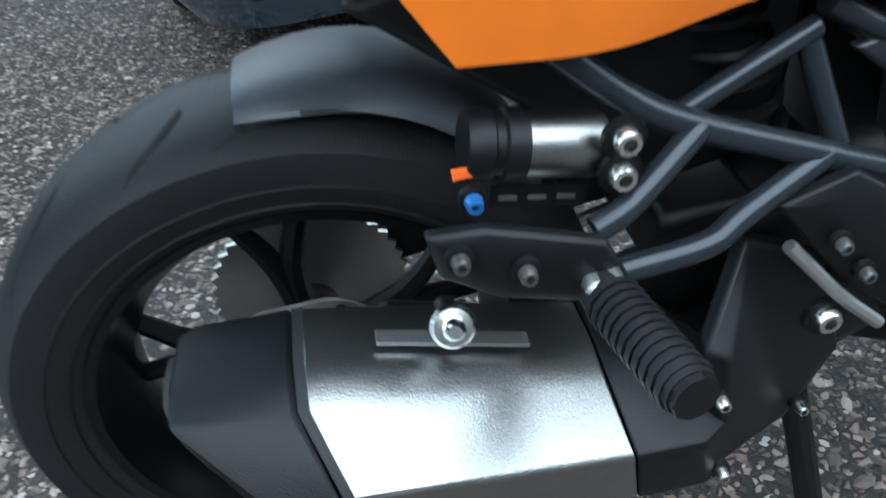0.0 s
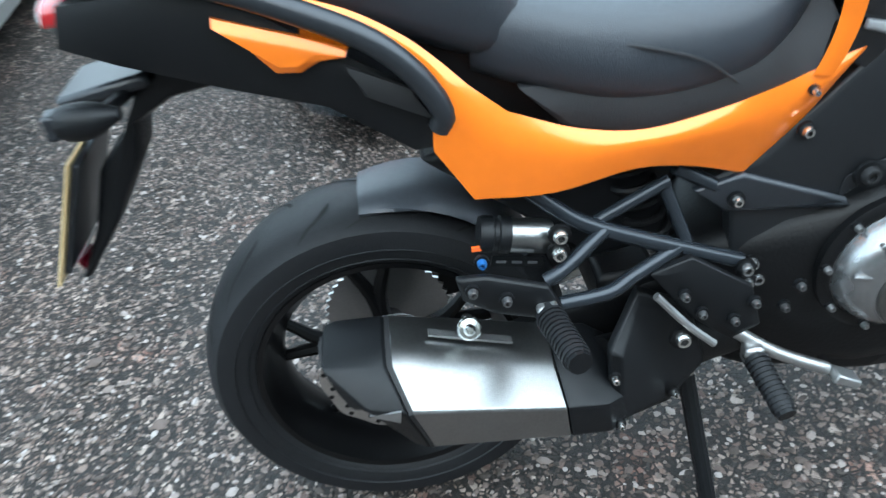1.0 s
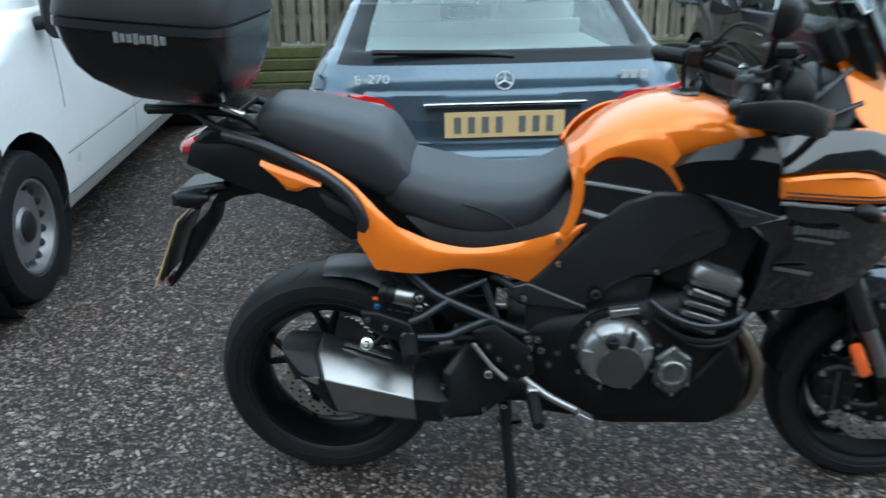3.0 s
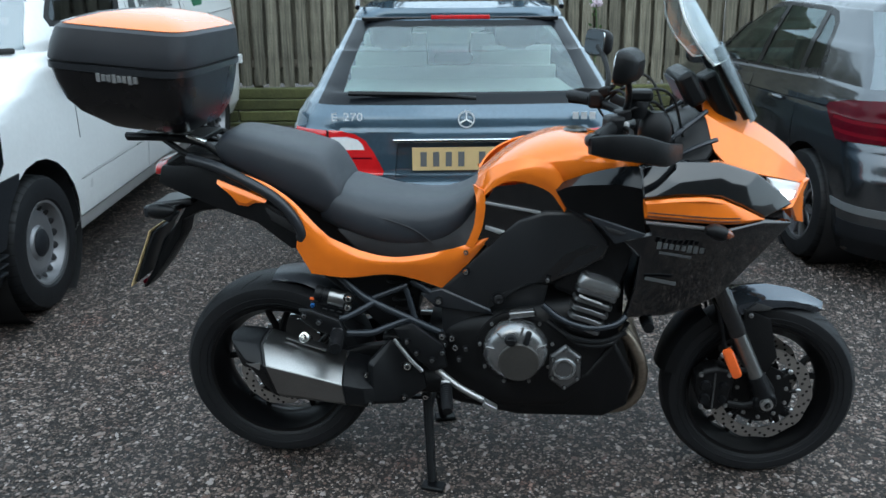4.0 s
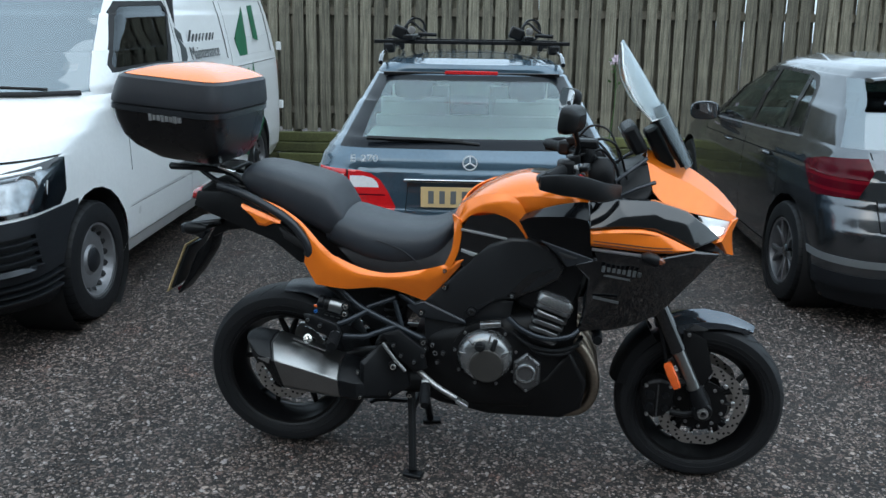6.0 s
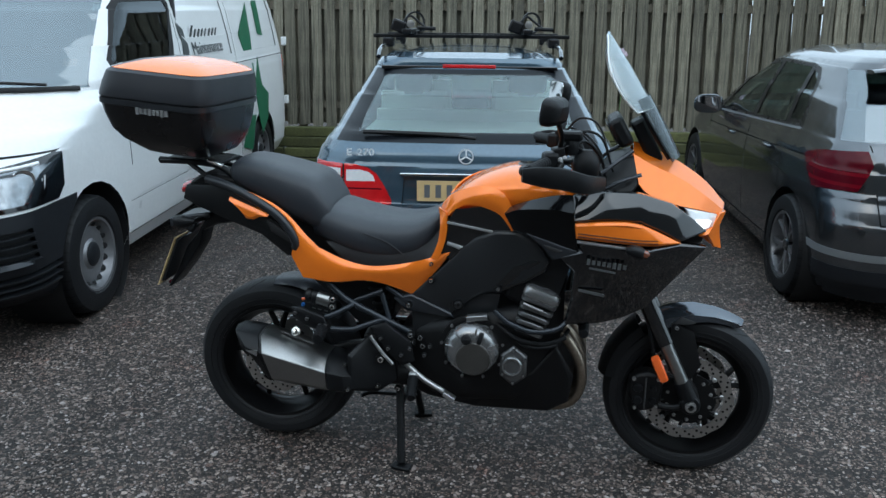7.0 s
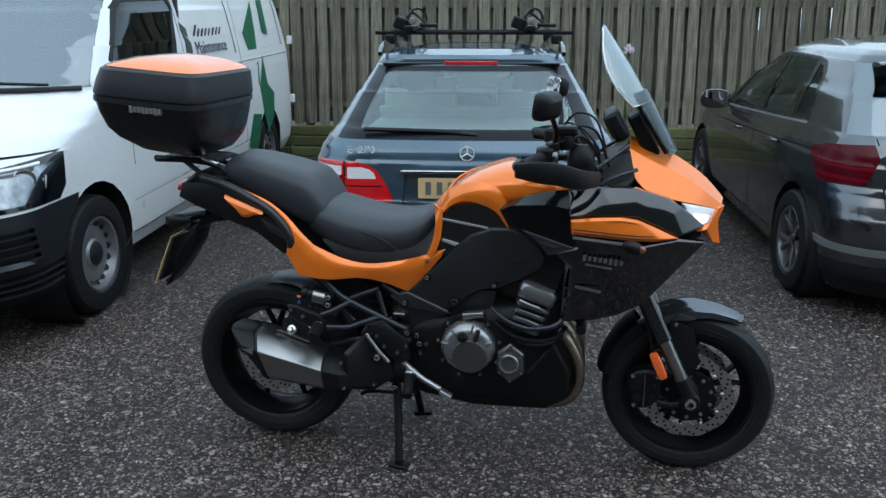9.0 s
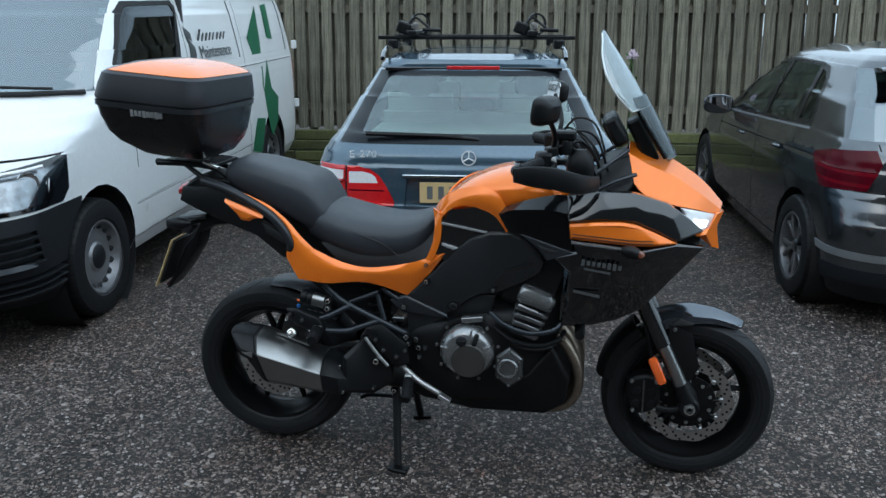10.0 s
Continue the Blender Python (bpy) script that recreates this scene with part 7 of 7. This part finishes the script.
    part("middle_headrest", skin([ring_se((1.60, 0, 1.06 + h), (0, 1, 0), (1, 0, 0), 0.13 * q, 0.05 * q, 3, 18) for h, q in ((-0.03, 0.9), (0.0, 1.0), (0.03, 0.85))]), CABIN, bench)
    part("headlining", block(nb(), (1.55, 0, 1.372), (1.5, 0.95, 0.012)), CABIN_LIGHT, car)


RED_STRIP = material("glossy_red_strip", (0.17, 0.004, 0.012), 0.2, vary=0.1, spec=0.3)


# -- grey hatchback
def build_hatchback():
    M = pose(3.278, 1.560, -0.013, 0, 0, 94.8) @ pose(0, 0, 0, 0, -1.1, 0)
    car = empty("hatchback_car", M)
    tagged(car, "dark grey metallic hatchback parked nose to fence", "car")
    bm = body_mesh([(0.16, 0.10, 3.85, 0.79, 0.25, 0.5), (0.26, 0.03, 3.98, 0.845, 0.24, 0.6), (0.46, 0.0, 4.02, 0.868, 0.25, 0.6), (0.59, -0.01, 4.02, 0.872, 0.25, 0.6), (0.70, 0.050, 4.0, 0.872, 0.25, 0.6),
                    (0.75, 0.053, 3.95, 0.872, 0.28, 0.6), (0.86, 0.07, 3.6, 0.862, 0.24, 0.5), (0.93, 0.085, 3.2, 0.845, 0.22, 0.45), (0.965, 0.11, 3.02, 0.832, 0.15, 0.4), (1.0, 0.15, 2.95, 0.822, 0.12, 0.35),
                    (1.20, 0.335, 2.50, 0.755, 0.10, 0.3), (1.37, 0.50, 2.08, 0.672, 0.10, 0.25), (1.400, 0.43, 2.00, 0.650, 0.13, 0.25), (1.425, 0.48, 1.95, 0.610, 0.12, 0.2), (1.452, 0.70, 1.85, 0.50, 0.12, 0.2), (1.472, 0.98, 1.66, 0.30, 0.10, 0.1), (1.480, 1.2, 1.5, 0.14, 0.05, 0.05)], bow=0.09, side_bow=0.045, soften=6)
    back = lambda c: c.x < 0.75
    nose = lambda c: c.x > 1.95
    rw = cut(bm, [(-0.765, 1.012), (0.765, 1.012), (0.648, 1.360), (-0.648, 1.360)], "x", back)
    part("rear_window", shell(rw, 0.0, 0.004), GLASS_SCREEN, car, "dark rear window").visible_shadow = False
    part("front_windscreen", shell(cut(bm, [(-0.66, 1.0), (0.66, 1.0), (0.52, 1.35), (-0.52, 1.35)], "x", nose), 0.0, 0.004), GLASS_CAR, car).visible_shadow = False
    for sd, ch in ((1, LEFT), (-1, RIGHT)):
        frame_poly = [(0.79, 1.010), (2.66, 0.915), (2.07, 1.315), (1.6, 1.370), (1.08, 1.366), (0.955, 1.345), (0.885, 1.290), (0.815, 1.120)]
        fr = cut(bm, frame_poly, "y", lambda c, ch=ch: ch(c) and 0.35 < c.x < 2.9 and abs(c.y) > 0.62)
        for poly in ([(0.845, 1.045), (1.02, 1.035), (1.035, 1.325), (0.975, 1.315), (0.925, 1.275), (0.860, 1.120)], [(1.07, 1.012), (1.63, 0.985), (1.59, 1.345), (1.09, 1.342)], [(1.70, 0.982), (2.52, 0.940), (2.03, 1.295), (1.65, 1.338)]):
            part("side_window", shell(cut(fr, poly, "y", ch), -0.004, 0.004), GLASS_SIDE, car, "dark side window").visible_shadow = False
        part("window_frame", shell(fr, -0.001, 0.01), CASE_BLACK, car)
        part("waist_strip", shell(cut(bm, [(0.80, 0.996), (2.66, 0.901), (2.66, 0.914), (0.80, 1.009)], "y", lambda c, ch=ch: ch(c) and 0.6 < c.x < 2.8), 0.003, 0.008), LIGHT_STRIP, car, "grey waist strip")
        for hx in (0.735, 3.245):
            cut(bm, circle(hx, 0.31, 0.350), "y", ch)
            road_wheel(car, hx, sd * 0.765, 0.308, 0.195, 0.200, "alloy")
            lb = nb()
            lathe(lb, [(0.352, 0.0), (0.352, -0.30), (0, -0.30)], pose(hx, sd * 0.85, 0.31, -90 * sd, 0, 0), 32)
            part("arch_liner", lb, SHUT, car)
        # lamp wraps the corner
        lamp = cut(bm, [(-0.02, 0.775), (0.16, 0.762), (0.42, 0.736), (0.600, 0.885), (0.585, 0.905), (0.40, 0.945), (0.19, 0.968), (-0.02, 0.968)], "y", lambda c, sd=sd: c.y * sd > 0.58 and c.x < 0.64)
        rest = lamp
        lamp = cut(rest, [(sd * 0.645, 0.900), (sd * 0.700, 0.766), (sd * 0.99, 0.70), (sd * 0.99, 1.0), (sd * 0.668, 0.974)], "x", lambda c: c.x < 0.8)
        part("tailgate_corner", shell(rest, 0.0, 0.006), GREY_PAINT, car)
        hot = cut(lamp, [(sd * 0.56, 0.78), (sd * 0.84, 0.78), (sd * 0.84, 0.80), (sd * 0.56, 0.80)], "x", lambda c: c.x < 0.5)
        hot2 = cut(lamp, [(sd * 0.56, 0.84), (sd * 0.84, 0.84), (sd * 0.84, 0.86), (sd * 0.56, 0.86)], "x", lambda c: c.x < 0.5)
        tl = part("tail_lamp", shell(lamp, 0.006, 0.03), DEEP_RED, car, "dark red wraparound tail lamp")
        for h in (hot, hot2):
            if len(h.faces):
                part("lamp_strip", shell(h, 0.004, 0.02), RED_STRIP, tl)
        # door seams, handles
        for poly in ([(0.955, 0.40), (0.962, 0.40), (0.962, 0.93), (0.955, 0.93)], [(1.655, 0.28), (1.663, 0.28), (1.663, 0.95), (1.655, 0.95)], [(2.70, 0.28), (2.708, 0.28), (2.708, 0.93), (2.70, 0.93)], [(0.96, 0.27), (2.70, 0.27), (2.70, 0.278), (0.96, 0.278)], [(0.53, 0.880), (2.72, 0.790), (2.72, 0.796), (0.53, 0.886)]):
            part("door_gap", shell(cut(bm, poly, "y", lambda c, ch=ch: ch(c) and 0.3 < c.x < 2.8), -0.008, 0.004), SHUT, car)
        for hx, hz in ((1.12, 0.838), (1.98, 0.800)):
            hd = part("door_handle", tube(nb(), [(hx, sd * 0.862, hz), (hx + 0.04, sd * 0.880, hz + 0.003), (hx + 0.14, sd * 0.880, hz), (hx + 0.19, sd * 0.862, hz - 0.005)], 0.011, 10), GREY_PAINT, car, "painted door handle")
        wm = nb()
        rings(wm, [ring_se((2.52 + 0.05 * q, sd * (0.87 + 0.08), 0.955), (0, 1, 0), (0, 0, 1), 0.115 * w, 0.075 * w, 2.8, 20) for q, w in ((-1.0, 0.93), (-0.8, 1.0), (0.2, 0.92), (1.0, 0.55))])
        wmo = part("wing_mirror", wm, GREY_PAINT, car, "grey wing mirror")
        part("mirror_foot", rod(nb(), (2.55, sd * 0.78, 0.91), (2.52, sd * 0.90, 0.935), 0.025), MATT_BLACK, wmo)
        part("mirror_face", block(nb(), (2.469, sd * 0.95, 0.955), (0.004, 0.19, 0.115), (0, -10, -sd * 4)), MIRROR, wmo)
    low = cut(bm, [(-0.9, 0.15), (0.9, 0.15), (0.9, 0.352), (-0.9, 0.352)], "x", lambda c: c.x < 0.34)
    part("lower_bumper", shell(low, 0.004, 0.02, (-1, 0, 0)), BUMPER, car, "black lower bumper")
    # pale strip paints in the sky reflected by the bumper ledge
    part("bumper_sheen", shell(cut(bm, [(-0.88, 0.405), (0.88, 0.405), (0.88, 0.445), (-0.88, 0.445)], "x", lambda c: c.x < 0.5), 0.004, 0.010, (-1, 0, 0)), LIGHT_STRIP, car, "bumper ledge coloured pale for its sky sheen")
    part("tailgate_gap", shell(cut(bm, [(-0.60, 0.600), (0.60, 0.600), (0.60, 0.607), (-0.60, 0.607)], "x", lambda c: c.x < 0.3), -0.008, 0.004, (-1, 0, 0)), SHUT, car)
    for sd in (-1, 1):
        part("tailgate_gap", shell(cut(bm, [(sd * 0.60, 0.60), (sd * 0.607, 0.60), (sd * 0.655, 1.0), (sd * 0.648, 1.0)], "x", lambda c: c.x < 0.3), -0.008, 0.004, (-1, 0, 0)), SHUT, car)
    part("body", bm, GREY_PAINT, car, "dark grey metallic bodywork", sharp=50)
    for k in range(4):
        part("model_bar", block(nb(), (0.052, 0.50 - 0.05 * k, 0.70), (0.006, 0.034, 0.026)), LETTER_SILVER, car)
    part("rear_spoiler", shell_spoiler(), GREY_PAINT, car)
    part("cabin_floor", block(nb(), (1.9, 0, 0.4), (2.7, 1.4, 0.08)), CABIN, car)
    part("dashboard", block(nb(), (2.65, 0, 0.86), (0.4, 1.4, 0.2)), CABIN, car, bevel=0.05)
    for y in (0.36, -0.36):
        seat(car, 0.95, y, 0.34)
        seat(car, 1.75, y, 0.36)


def shell_spoiler():
    bm = nb()
    rings(bm, [ring_se((0.42 + 0.06 * (y / 0.6) ** 2, y, 1.402 - 0.045 * (y / 0.6) ** 2), (1, 0, 0), (0, 0, 1), 0.06, 0.012, 2.5, 12) for y in np.linspace(-0.60, 0.60, 9)])
    return bm


# -- white van, nose outwards
def build_van():
    M = pose(-2.882, 5.452, 0.068, 0, 0, -84.3) @ pose(0, 0, 0, 0, 1.15, 0)
    van = empty("panel_van", M)
    tagged(van, "white panel van with green side graphics, nose outwards", "van")
    bm = body_mesh([(0.24, 0.08, 5.10, 0.88, 0.15, 0.45), (0.34, 0.02, 5.24, 0.935, 0.15, 0.34), (0.50, 0.0, 5.29, 0.950, 0.14, 0.34), (0.66, 0.0, 5.30, 0.952, 0.14, 0.34), (0.78, 0.0, 5.27, 0.952, 0.14, 0.36), (0.90, 0.0, 5.20, 0.952, 0.14, 0.40),
                    (0.97, 0.0, 5.10, 0.950, 0.14, 0.46), (1.06, 0.0, 4.92, 0.948, 0.14, 0.54), (1.15, 0.005, 4.68, 0.945, 0.14, 0.60), (1.215, 0.01, 4.46, 0.940, 0.14, 0.62), (1.26, 0.015, 4.28, 0.935, 0.14, 0.34), (1.45, 0.04, 4.06, 0.905, 0.14, 0.28),
                    (1.65, 0.08, 3.83, 0.865, 0.14, 0.26), (1.82, 0.12, 3.62, 0.815, 0.15, 0.25), (1.90, 0.16, 3.46, 0.765, 0.16, 0.25), (1.94, 0.25, 3.25, 0.68, 0.16, 0.3), (1.965, 0.5, 2.9, 0.5, 0.16, 0.2), (1.98, 0.9, 2.4, 0.25, 0.1, 0.1)], levels=60, bow=0.02, side_bow=0.012)
    nose = lambda c: c.x > 3.2
    ws = cut(bm, [(-0.862, 1.235), (0.862, 1.235), (0.745, 1.83), (-0.745, 1.83)], "x", nose)
    part("windscreen", shell(ws, -0.003, 0.004, (1, 0, 0)), GLASS_SCREEN, van, "reflecting windscreen").visible_shadow = False
    for sd, ch in ((1, LEFT), (-1, RIGHT)):
        wp = [(2.99, 1.325), (3.92, 1.325), (3.93, 1.37), (3.68, 1.66), (3.58, 1.725), (2.90, 1.735), (2.86, 1.68)]
        sidec = lambda c, ch=ch: ch(c) and 0.1 < c.x < 4.10
        fr = cut(bm, wp, "y", sidec)
        part("door_window", shell(cut(fr, [(3.06, 1.35), (3.88, 1.35), (3.89, 1.375), (3.66, 1.635), (3.565, 1.695), (2.93, 1.705), (2.89, 1.66)], "y", ch), -0.006, 0.004), GLASS_DARK, van, "dark door window").visible_shadow = False
        part("window_seal", shell(fr, -0.002, 0.01), SHUT, van)
        for hx in (0.97, 4.37):
            cut(bm, circle(hx, 0.34, 0.405, 24), "y", ch)
            road_wheel(van, hx, sd * 0.835, 0.335, 0.21, 0.208, "steel", steer=0)
            lb = nb()
            lathe(lb, [(0.408, 0.0), (0.408, -0.32), (0, -0.32)], pose(hx, sd * 0.925, 0.34, -90 * sd, 0, 0), 32)
            part("arch_liner", lb, SHUT, van)
        # door and panel seams
        for poly in ([(2.86, 0.34), (2.868, 0.34), (2.868, 1.74), (2.86, 1.74)], [(3.86, 0.75), (3.868, 0.75), (3.868, 1.22), (3.86, 1.22)], [(1.66, 0.34), (1.668, 0.34), (1.668, 1.78), (1.66, 1.78)], [(1.67, 0.335), (3.95, 0.335), (3.95, 0.343), (1.67, 0.343)], [(0.15, 1.205), (3.80, 1.205), (3.80, 1.212), (0.15, 1.212)]):
            part("door_gap", shell(cut(bm, poly, "y", sidec), -0.008, 0.004), SHUT, van)
        # pressed lines
        part("pressing", shell(cut(bm, [(1.42, 0.535), (3.92, 0.535), (3.92, 0.552), (1.42, 0.552)], "y", sidec), -0.006, 0.006), WHITE_PAINT, van)
        for x0, x1 in ((1.75, 2.80), (0.30, 1.56)):
            part("side_panel", shell(cut(bm, [(x0, 1.29), (x1, 1.29), (x1, 1.76), (x0 + 0.03, 1.76)], "y", sidec), -0.007, 0.006), WHITE_PAINT, van, "recessed white side panel")
        part("door_handle", block(nb(), (3.02, sd * 0.958, 1.12), (0.17, 0.02, 0.035)), BUMPER, van, "black door handle", bevel=0.006)
        part("slide_rail", block(nb(), (1.0, sd * 0.955, 1.235), (1.1, 0.012, 0.02)), BUMPER, van, bevel=0.003) if sd < 0 else None
        mm = nb()
        rings(mm, [ring_se((3.98 + 0.05 * q, sd * 1.05, 1.20), (0, 1, 0), (0, 0, 1), 0.080 * w, 0.125 * w, 3.2, 20) for q, w in ((-1.0, 0.94), (-0.7, 1.0), (0.3, 0.95), (1.0, 0.6))])
        wm = part("wing_mirror", mm, BUMPER, van, "black wing mirror")
        part("mirror_face", block(nb(), (3.928, sd * 1.05, 1.20), (0.004, 0.125, 0.20)), MIRROR, wm)
        part("mirror_arm", rod(nb(), (3.98, sd * 0.90, 1.14), (3.98, sd * 1.02, 1.16), 0.03), BUMPER, wm)
        for z in (1.32, 0.72):
            part("hinge", block(nb(), (-0.005, sd * 0.925, z), (0.05, 0.05, 0.085)), WHITE_PAINT, van, bevel=0.008)
        part("rear_lamp", block(nb(), (0.02, sd * 0.86, 1.02), (0.06, 0.09, 0.32)), RED_LENS, van, bevel=0.01)
    # nose: bonnet seam, lamps, bumper, grille
    front = lambda c: c.x > 4.2
    for sd in (1, -1):
        lamp = cut(bm, [(4.73, 0.742), (4.66, 0.800), (4.64, 0.965), (4.70, 0.972), (4.95, 0.945), (5.40, 0.875), (5.40, 0.752)], "y", lambda c, sd=sd: c.y * sd > 0.40 and c.x > 4.3)
        glassy = cut(lamp, [(sd * 0.50, 0.772), (sd * 0.925, 0.768), (sd * 0.94, 0.930), (sd * 0.80, 0.912), (sd * 0.52, 0.870)], "x", front)
        hl = part("headlamp", shell(lamp, 0.004, 0.03, (1, 0, 0)), GLOSS_BLACK, van, "headlamp with black surround")
        part("reflector", shell(glassy, 0.002, 0.02, (1, 0, 0)), LAMP_REFLECTOR, hl, "faceted bright reflector")
        bm_at = pose(4.935, sd * 0.895, 0.872, 0, 90, sd * 50)
        part("lamp_bowl", lathe(nb(), [(0, -0.004), (0.026, 0.0), (0.046, 0.012), (0.052, 0.016), (0.056, 0.010)], bm_at, 28), CHROME, hl, "chrome lamp bowl")
        part("bulb", lathe(nb(), [(0, 0.022), (0.014, 0.018), (0.020, 0.004), (0.020, -0.004)], bm_at, 16), LAMP_REFLECTOR, hl)
        part("lamp_brow", tube(nb(), [(5.08, sd * 0.80, 0.930), (4.96, sd * 0.895, 0.938), (4.86, sd * 0.940, 0.945)], 0.009, 8), CLEAR_LENS, hl, "bright upper lamp strip")
        for k in range(4):
            part("lamp_rib", rod(nb(), (4.905 - 0.020 * k, sd * (0.926 + 0.006 * k), 0.815), (4.890 - 0.020 * k, sd * (0.930 + 0.006 * k), 0.845 + 0.012 * k), 0.004, 6), CLEAR_LENS, hl)
    gr = cut(bm, [(-0.42, 0.74), (0.42, 0.74), (0.42, 0.87), (-0.42, 0.87)], "x", front)
    part("grille", shell(gr, -0.01, 0.01, (1, 0, 0)), GLOSS_BLACK, van, "black grille")
    part("bonnet_gap", shell(cut(bm, [(-0.955, 0.972), (0.955, 0.972), (0.955, 0.980), (-0.955, 0.980)], "x", lambda c: c.x > 4.66), -0.008, 0.004, (1, 0, 0)), SHUT, van)
    bump = cut(bm, [(-0.99, 0.235), (0.99, 0.235), (0.99, 0.732), (-0.99, 0.732)], "x", lambda c: c.x > 4.56)
    for z in (0.645, 0.602, 0.560, 0.518, 0.432, 0.394, 0.358):
        for sd in (1, -1):
            slot = cut(bump, [(sd * 0.50, z - 0.012), (sd * 0.938, z - 0.012), (sd * 0.938, z + 0.012), (sd * 0.50, z + 0.012)], "x", front)
            part("bumper_slot", shell(slot, -0.02, 0.006, (1, 0, 0)), SHUT, van)
            lip = cut(bump, [(sd * 0.50, z - 0.019), (sd * 0.938, z - 0.019), (sd * 0.938, z - 0.013), (sd * 0.50, z - 0.013)], "x", front)
            part("bumper_slat", shell(lip, 0.016, 0.02, (1, 0, 0)), GREY_PLASTIC, van, "dark grey bumper slat")
    part("front_bumper", shell(bump, 0.008, 0.03, (1, 0, 0)), BUMPER, van, "unpainted dark grey front bumper")
    part("sill_gap", shell(cut(bm, [(4.765, 0.24), (4.775, 0.24), (4.775, 0.70), (4.765, 0.70)], "y", LEFT), -0.01, 0.004), SHUT, van)
    part("body", bm, WHITE_PAINT, van, "white van bodywork", sharp=50)
    part("scuttle", tube(nb(), [(4.18, 0.84, 1.235), (4.36, 0.60, 1.238), (4.44, 0.2, 1.238), (4.44, -0.2, 1.238), (4.36, -0.60, 1.238), (4.18, -0.84, 1.235)], 0.014, 8), SHUT, van)
    for y0, y1 in ((0.72, 0.05), (-0.05, -0.7)):
        part("wiper", tube(nb(), [(4.30, y0, 1.262), (4.38, (y0 + y1) / 2, 1.275), (4.40, y1, 1.268)], 0.009, 6), MATT_BLACK, van)
    # cabin
    part("bulkhead", block(nb(), (2.80, 0, 1.15), (0.03, 1.75, 1.45)), CABIN, van)
    part("cabin_floor", block(nb(), (3.6, 0, 0.50), (1.6, 1.7, 0.06)), CABIN, van)
    part("dashboard", block(nb(), (4.02, 0, 1.10), (0.5, 1.55, 0.22)), CABIN, van, bevel=0.05)
    for y in (0.45, -0.45):
        seat(van, 3.25, y, 0.62)
    part("permit_sticker", block(nb(), (4.068, 0.742, 1.366), (0.004, 0.075, 0.05), (0, -48, 8)), material("pink_cream_sticker", (0.62, 0.42, 0.34), 0.6), van)
    part("hi_vis", block(nb(), (4.10, 0.15, 1.215), (0.14, 0.26, 0.03), (0, 0, 20)), material("yellow_green_cloth", (0.30, 0.42, 0.06), 0.8), van, bevel=0.01)
    part("windscreen_tag", block(nb(), (3.690, 0.755, 1.662), (0.004, 0.06, 0.05), (0, -48, 8)), material("pale_blue_tag", (0.45, 0.66, 0.70), 0.6), van)
    part("paper", block(nb(), (4.12, 0.34, 1.232), (0.16, 0.20, 0.012), (0, 0, -15)), material("white_paper", (0.75, 0.78, 0.72), 0.8), van)
    # side graphics
    def on_side(x, z):
        w = float(np.interp(z, [0.5, 1.06, 1.26, 1.45, 1.65, 1.82], [0.952, 0.948, 0.935, 0.905, 0.865, 0.815]))
        q = (x - 2.3) / 2.3
        return Vector((x, w - 0.012 * q * q + (0.0 if z > 1.27 else 0.001), z))
    for poly in ([(1.48, 1.44), (1.04, 1.70), (1.13, 1.43), (1.19, 1.13), (1.20, 0.95)], [(0.84, 1.71), (0.67, 1.72), (0.73, 1.40), (0.89, 1.42)], [(1.04, 1.23), (0.96, 0.96), (0.75, 0.86), (0.81, 0.64), (1.02, 0.51), (1.12, 0.69), (1.20, 0.95)], [(1.46, 0.74), (1.21, 0.71), (1.39, 0.42), (1.65, 0.48)]):
        decal(van, "side_graphic", GREEN_DECAL, poly, on_side, "dark green vinyl graphic", 0.004)
    tilt = 12.5
    def text_at(x, z):
        p = on_side(x, z)
        return pose(p.x, p.y + 0.003, p.z, 90, 0, 180) @ pose(0, 0, 0, -tilt, 0, 0)
    lettering("sign_lettering", "Maintenance", 0.135, INK, van, text_at(2.62, 1.325), 0.001, squeeze=0.98)
    for k, w in enumerate((0.075, 0.065, 0.065, 0.055, 0.045, 0.065, 0.065, 0.055)):
        x = 2.62 - 0.078 * k
        p = on_side(x - w / 2, 1.475)
        part("sign_bar", block(nb(), (p.x, p.y + 0.002, p.z + (0.012 if k == 0 else 0)), (w * 0.45, 0.003, 0.095 if k == 0 else 0.062), (-tilt, 0, 0)), INK, van)
    for poly in ([(2.83, 1.56), (2.73, 1.51), (2.73, 1.45), (2.83, 1.50)], [(2.83, 1.50), (2.70, 1.41), (2.70, 1.35), (2.80, 1.42)], [(2.80, 1.42), (2.83, 1.31), (2.78, 1.29), (2.70, 1.35)]):
        decal(van, "sign_emblem", INK, poly, on_side, "black emblem", 0.004)


build_estate()
build_hatchback()
build_van()
build_chippings()
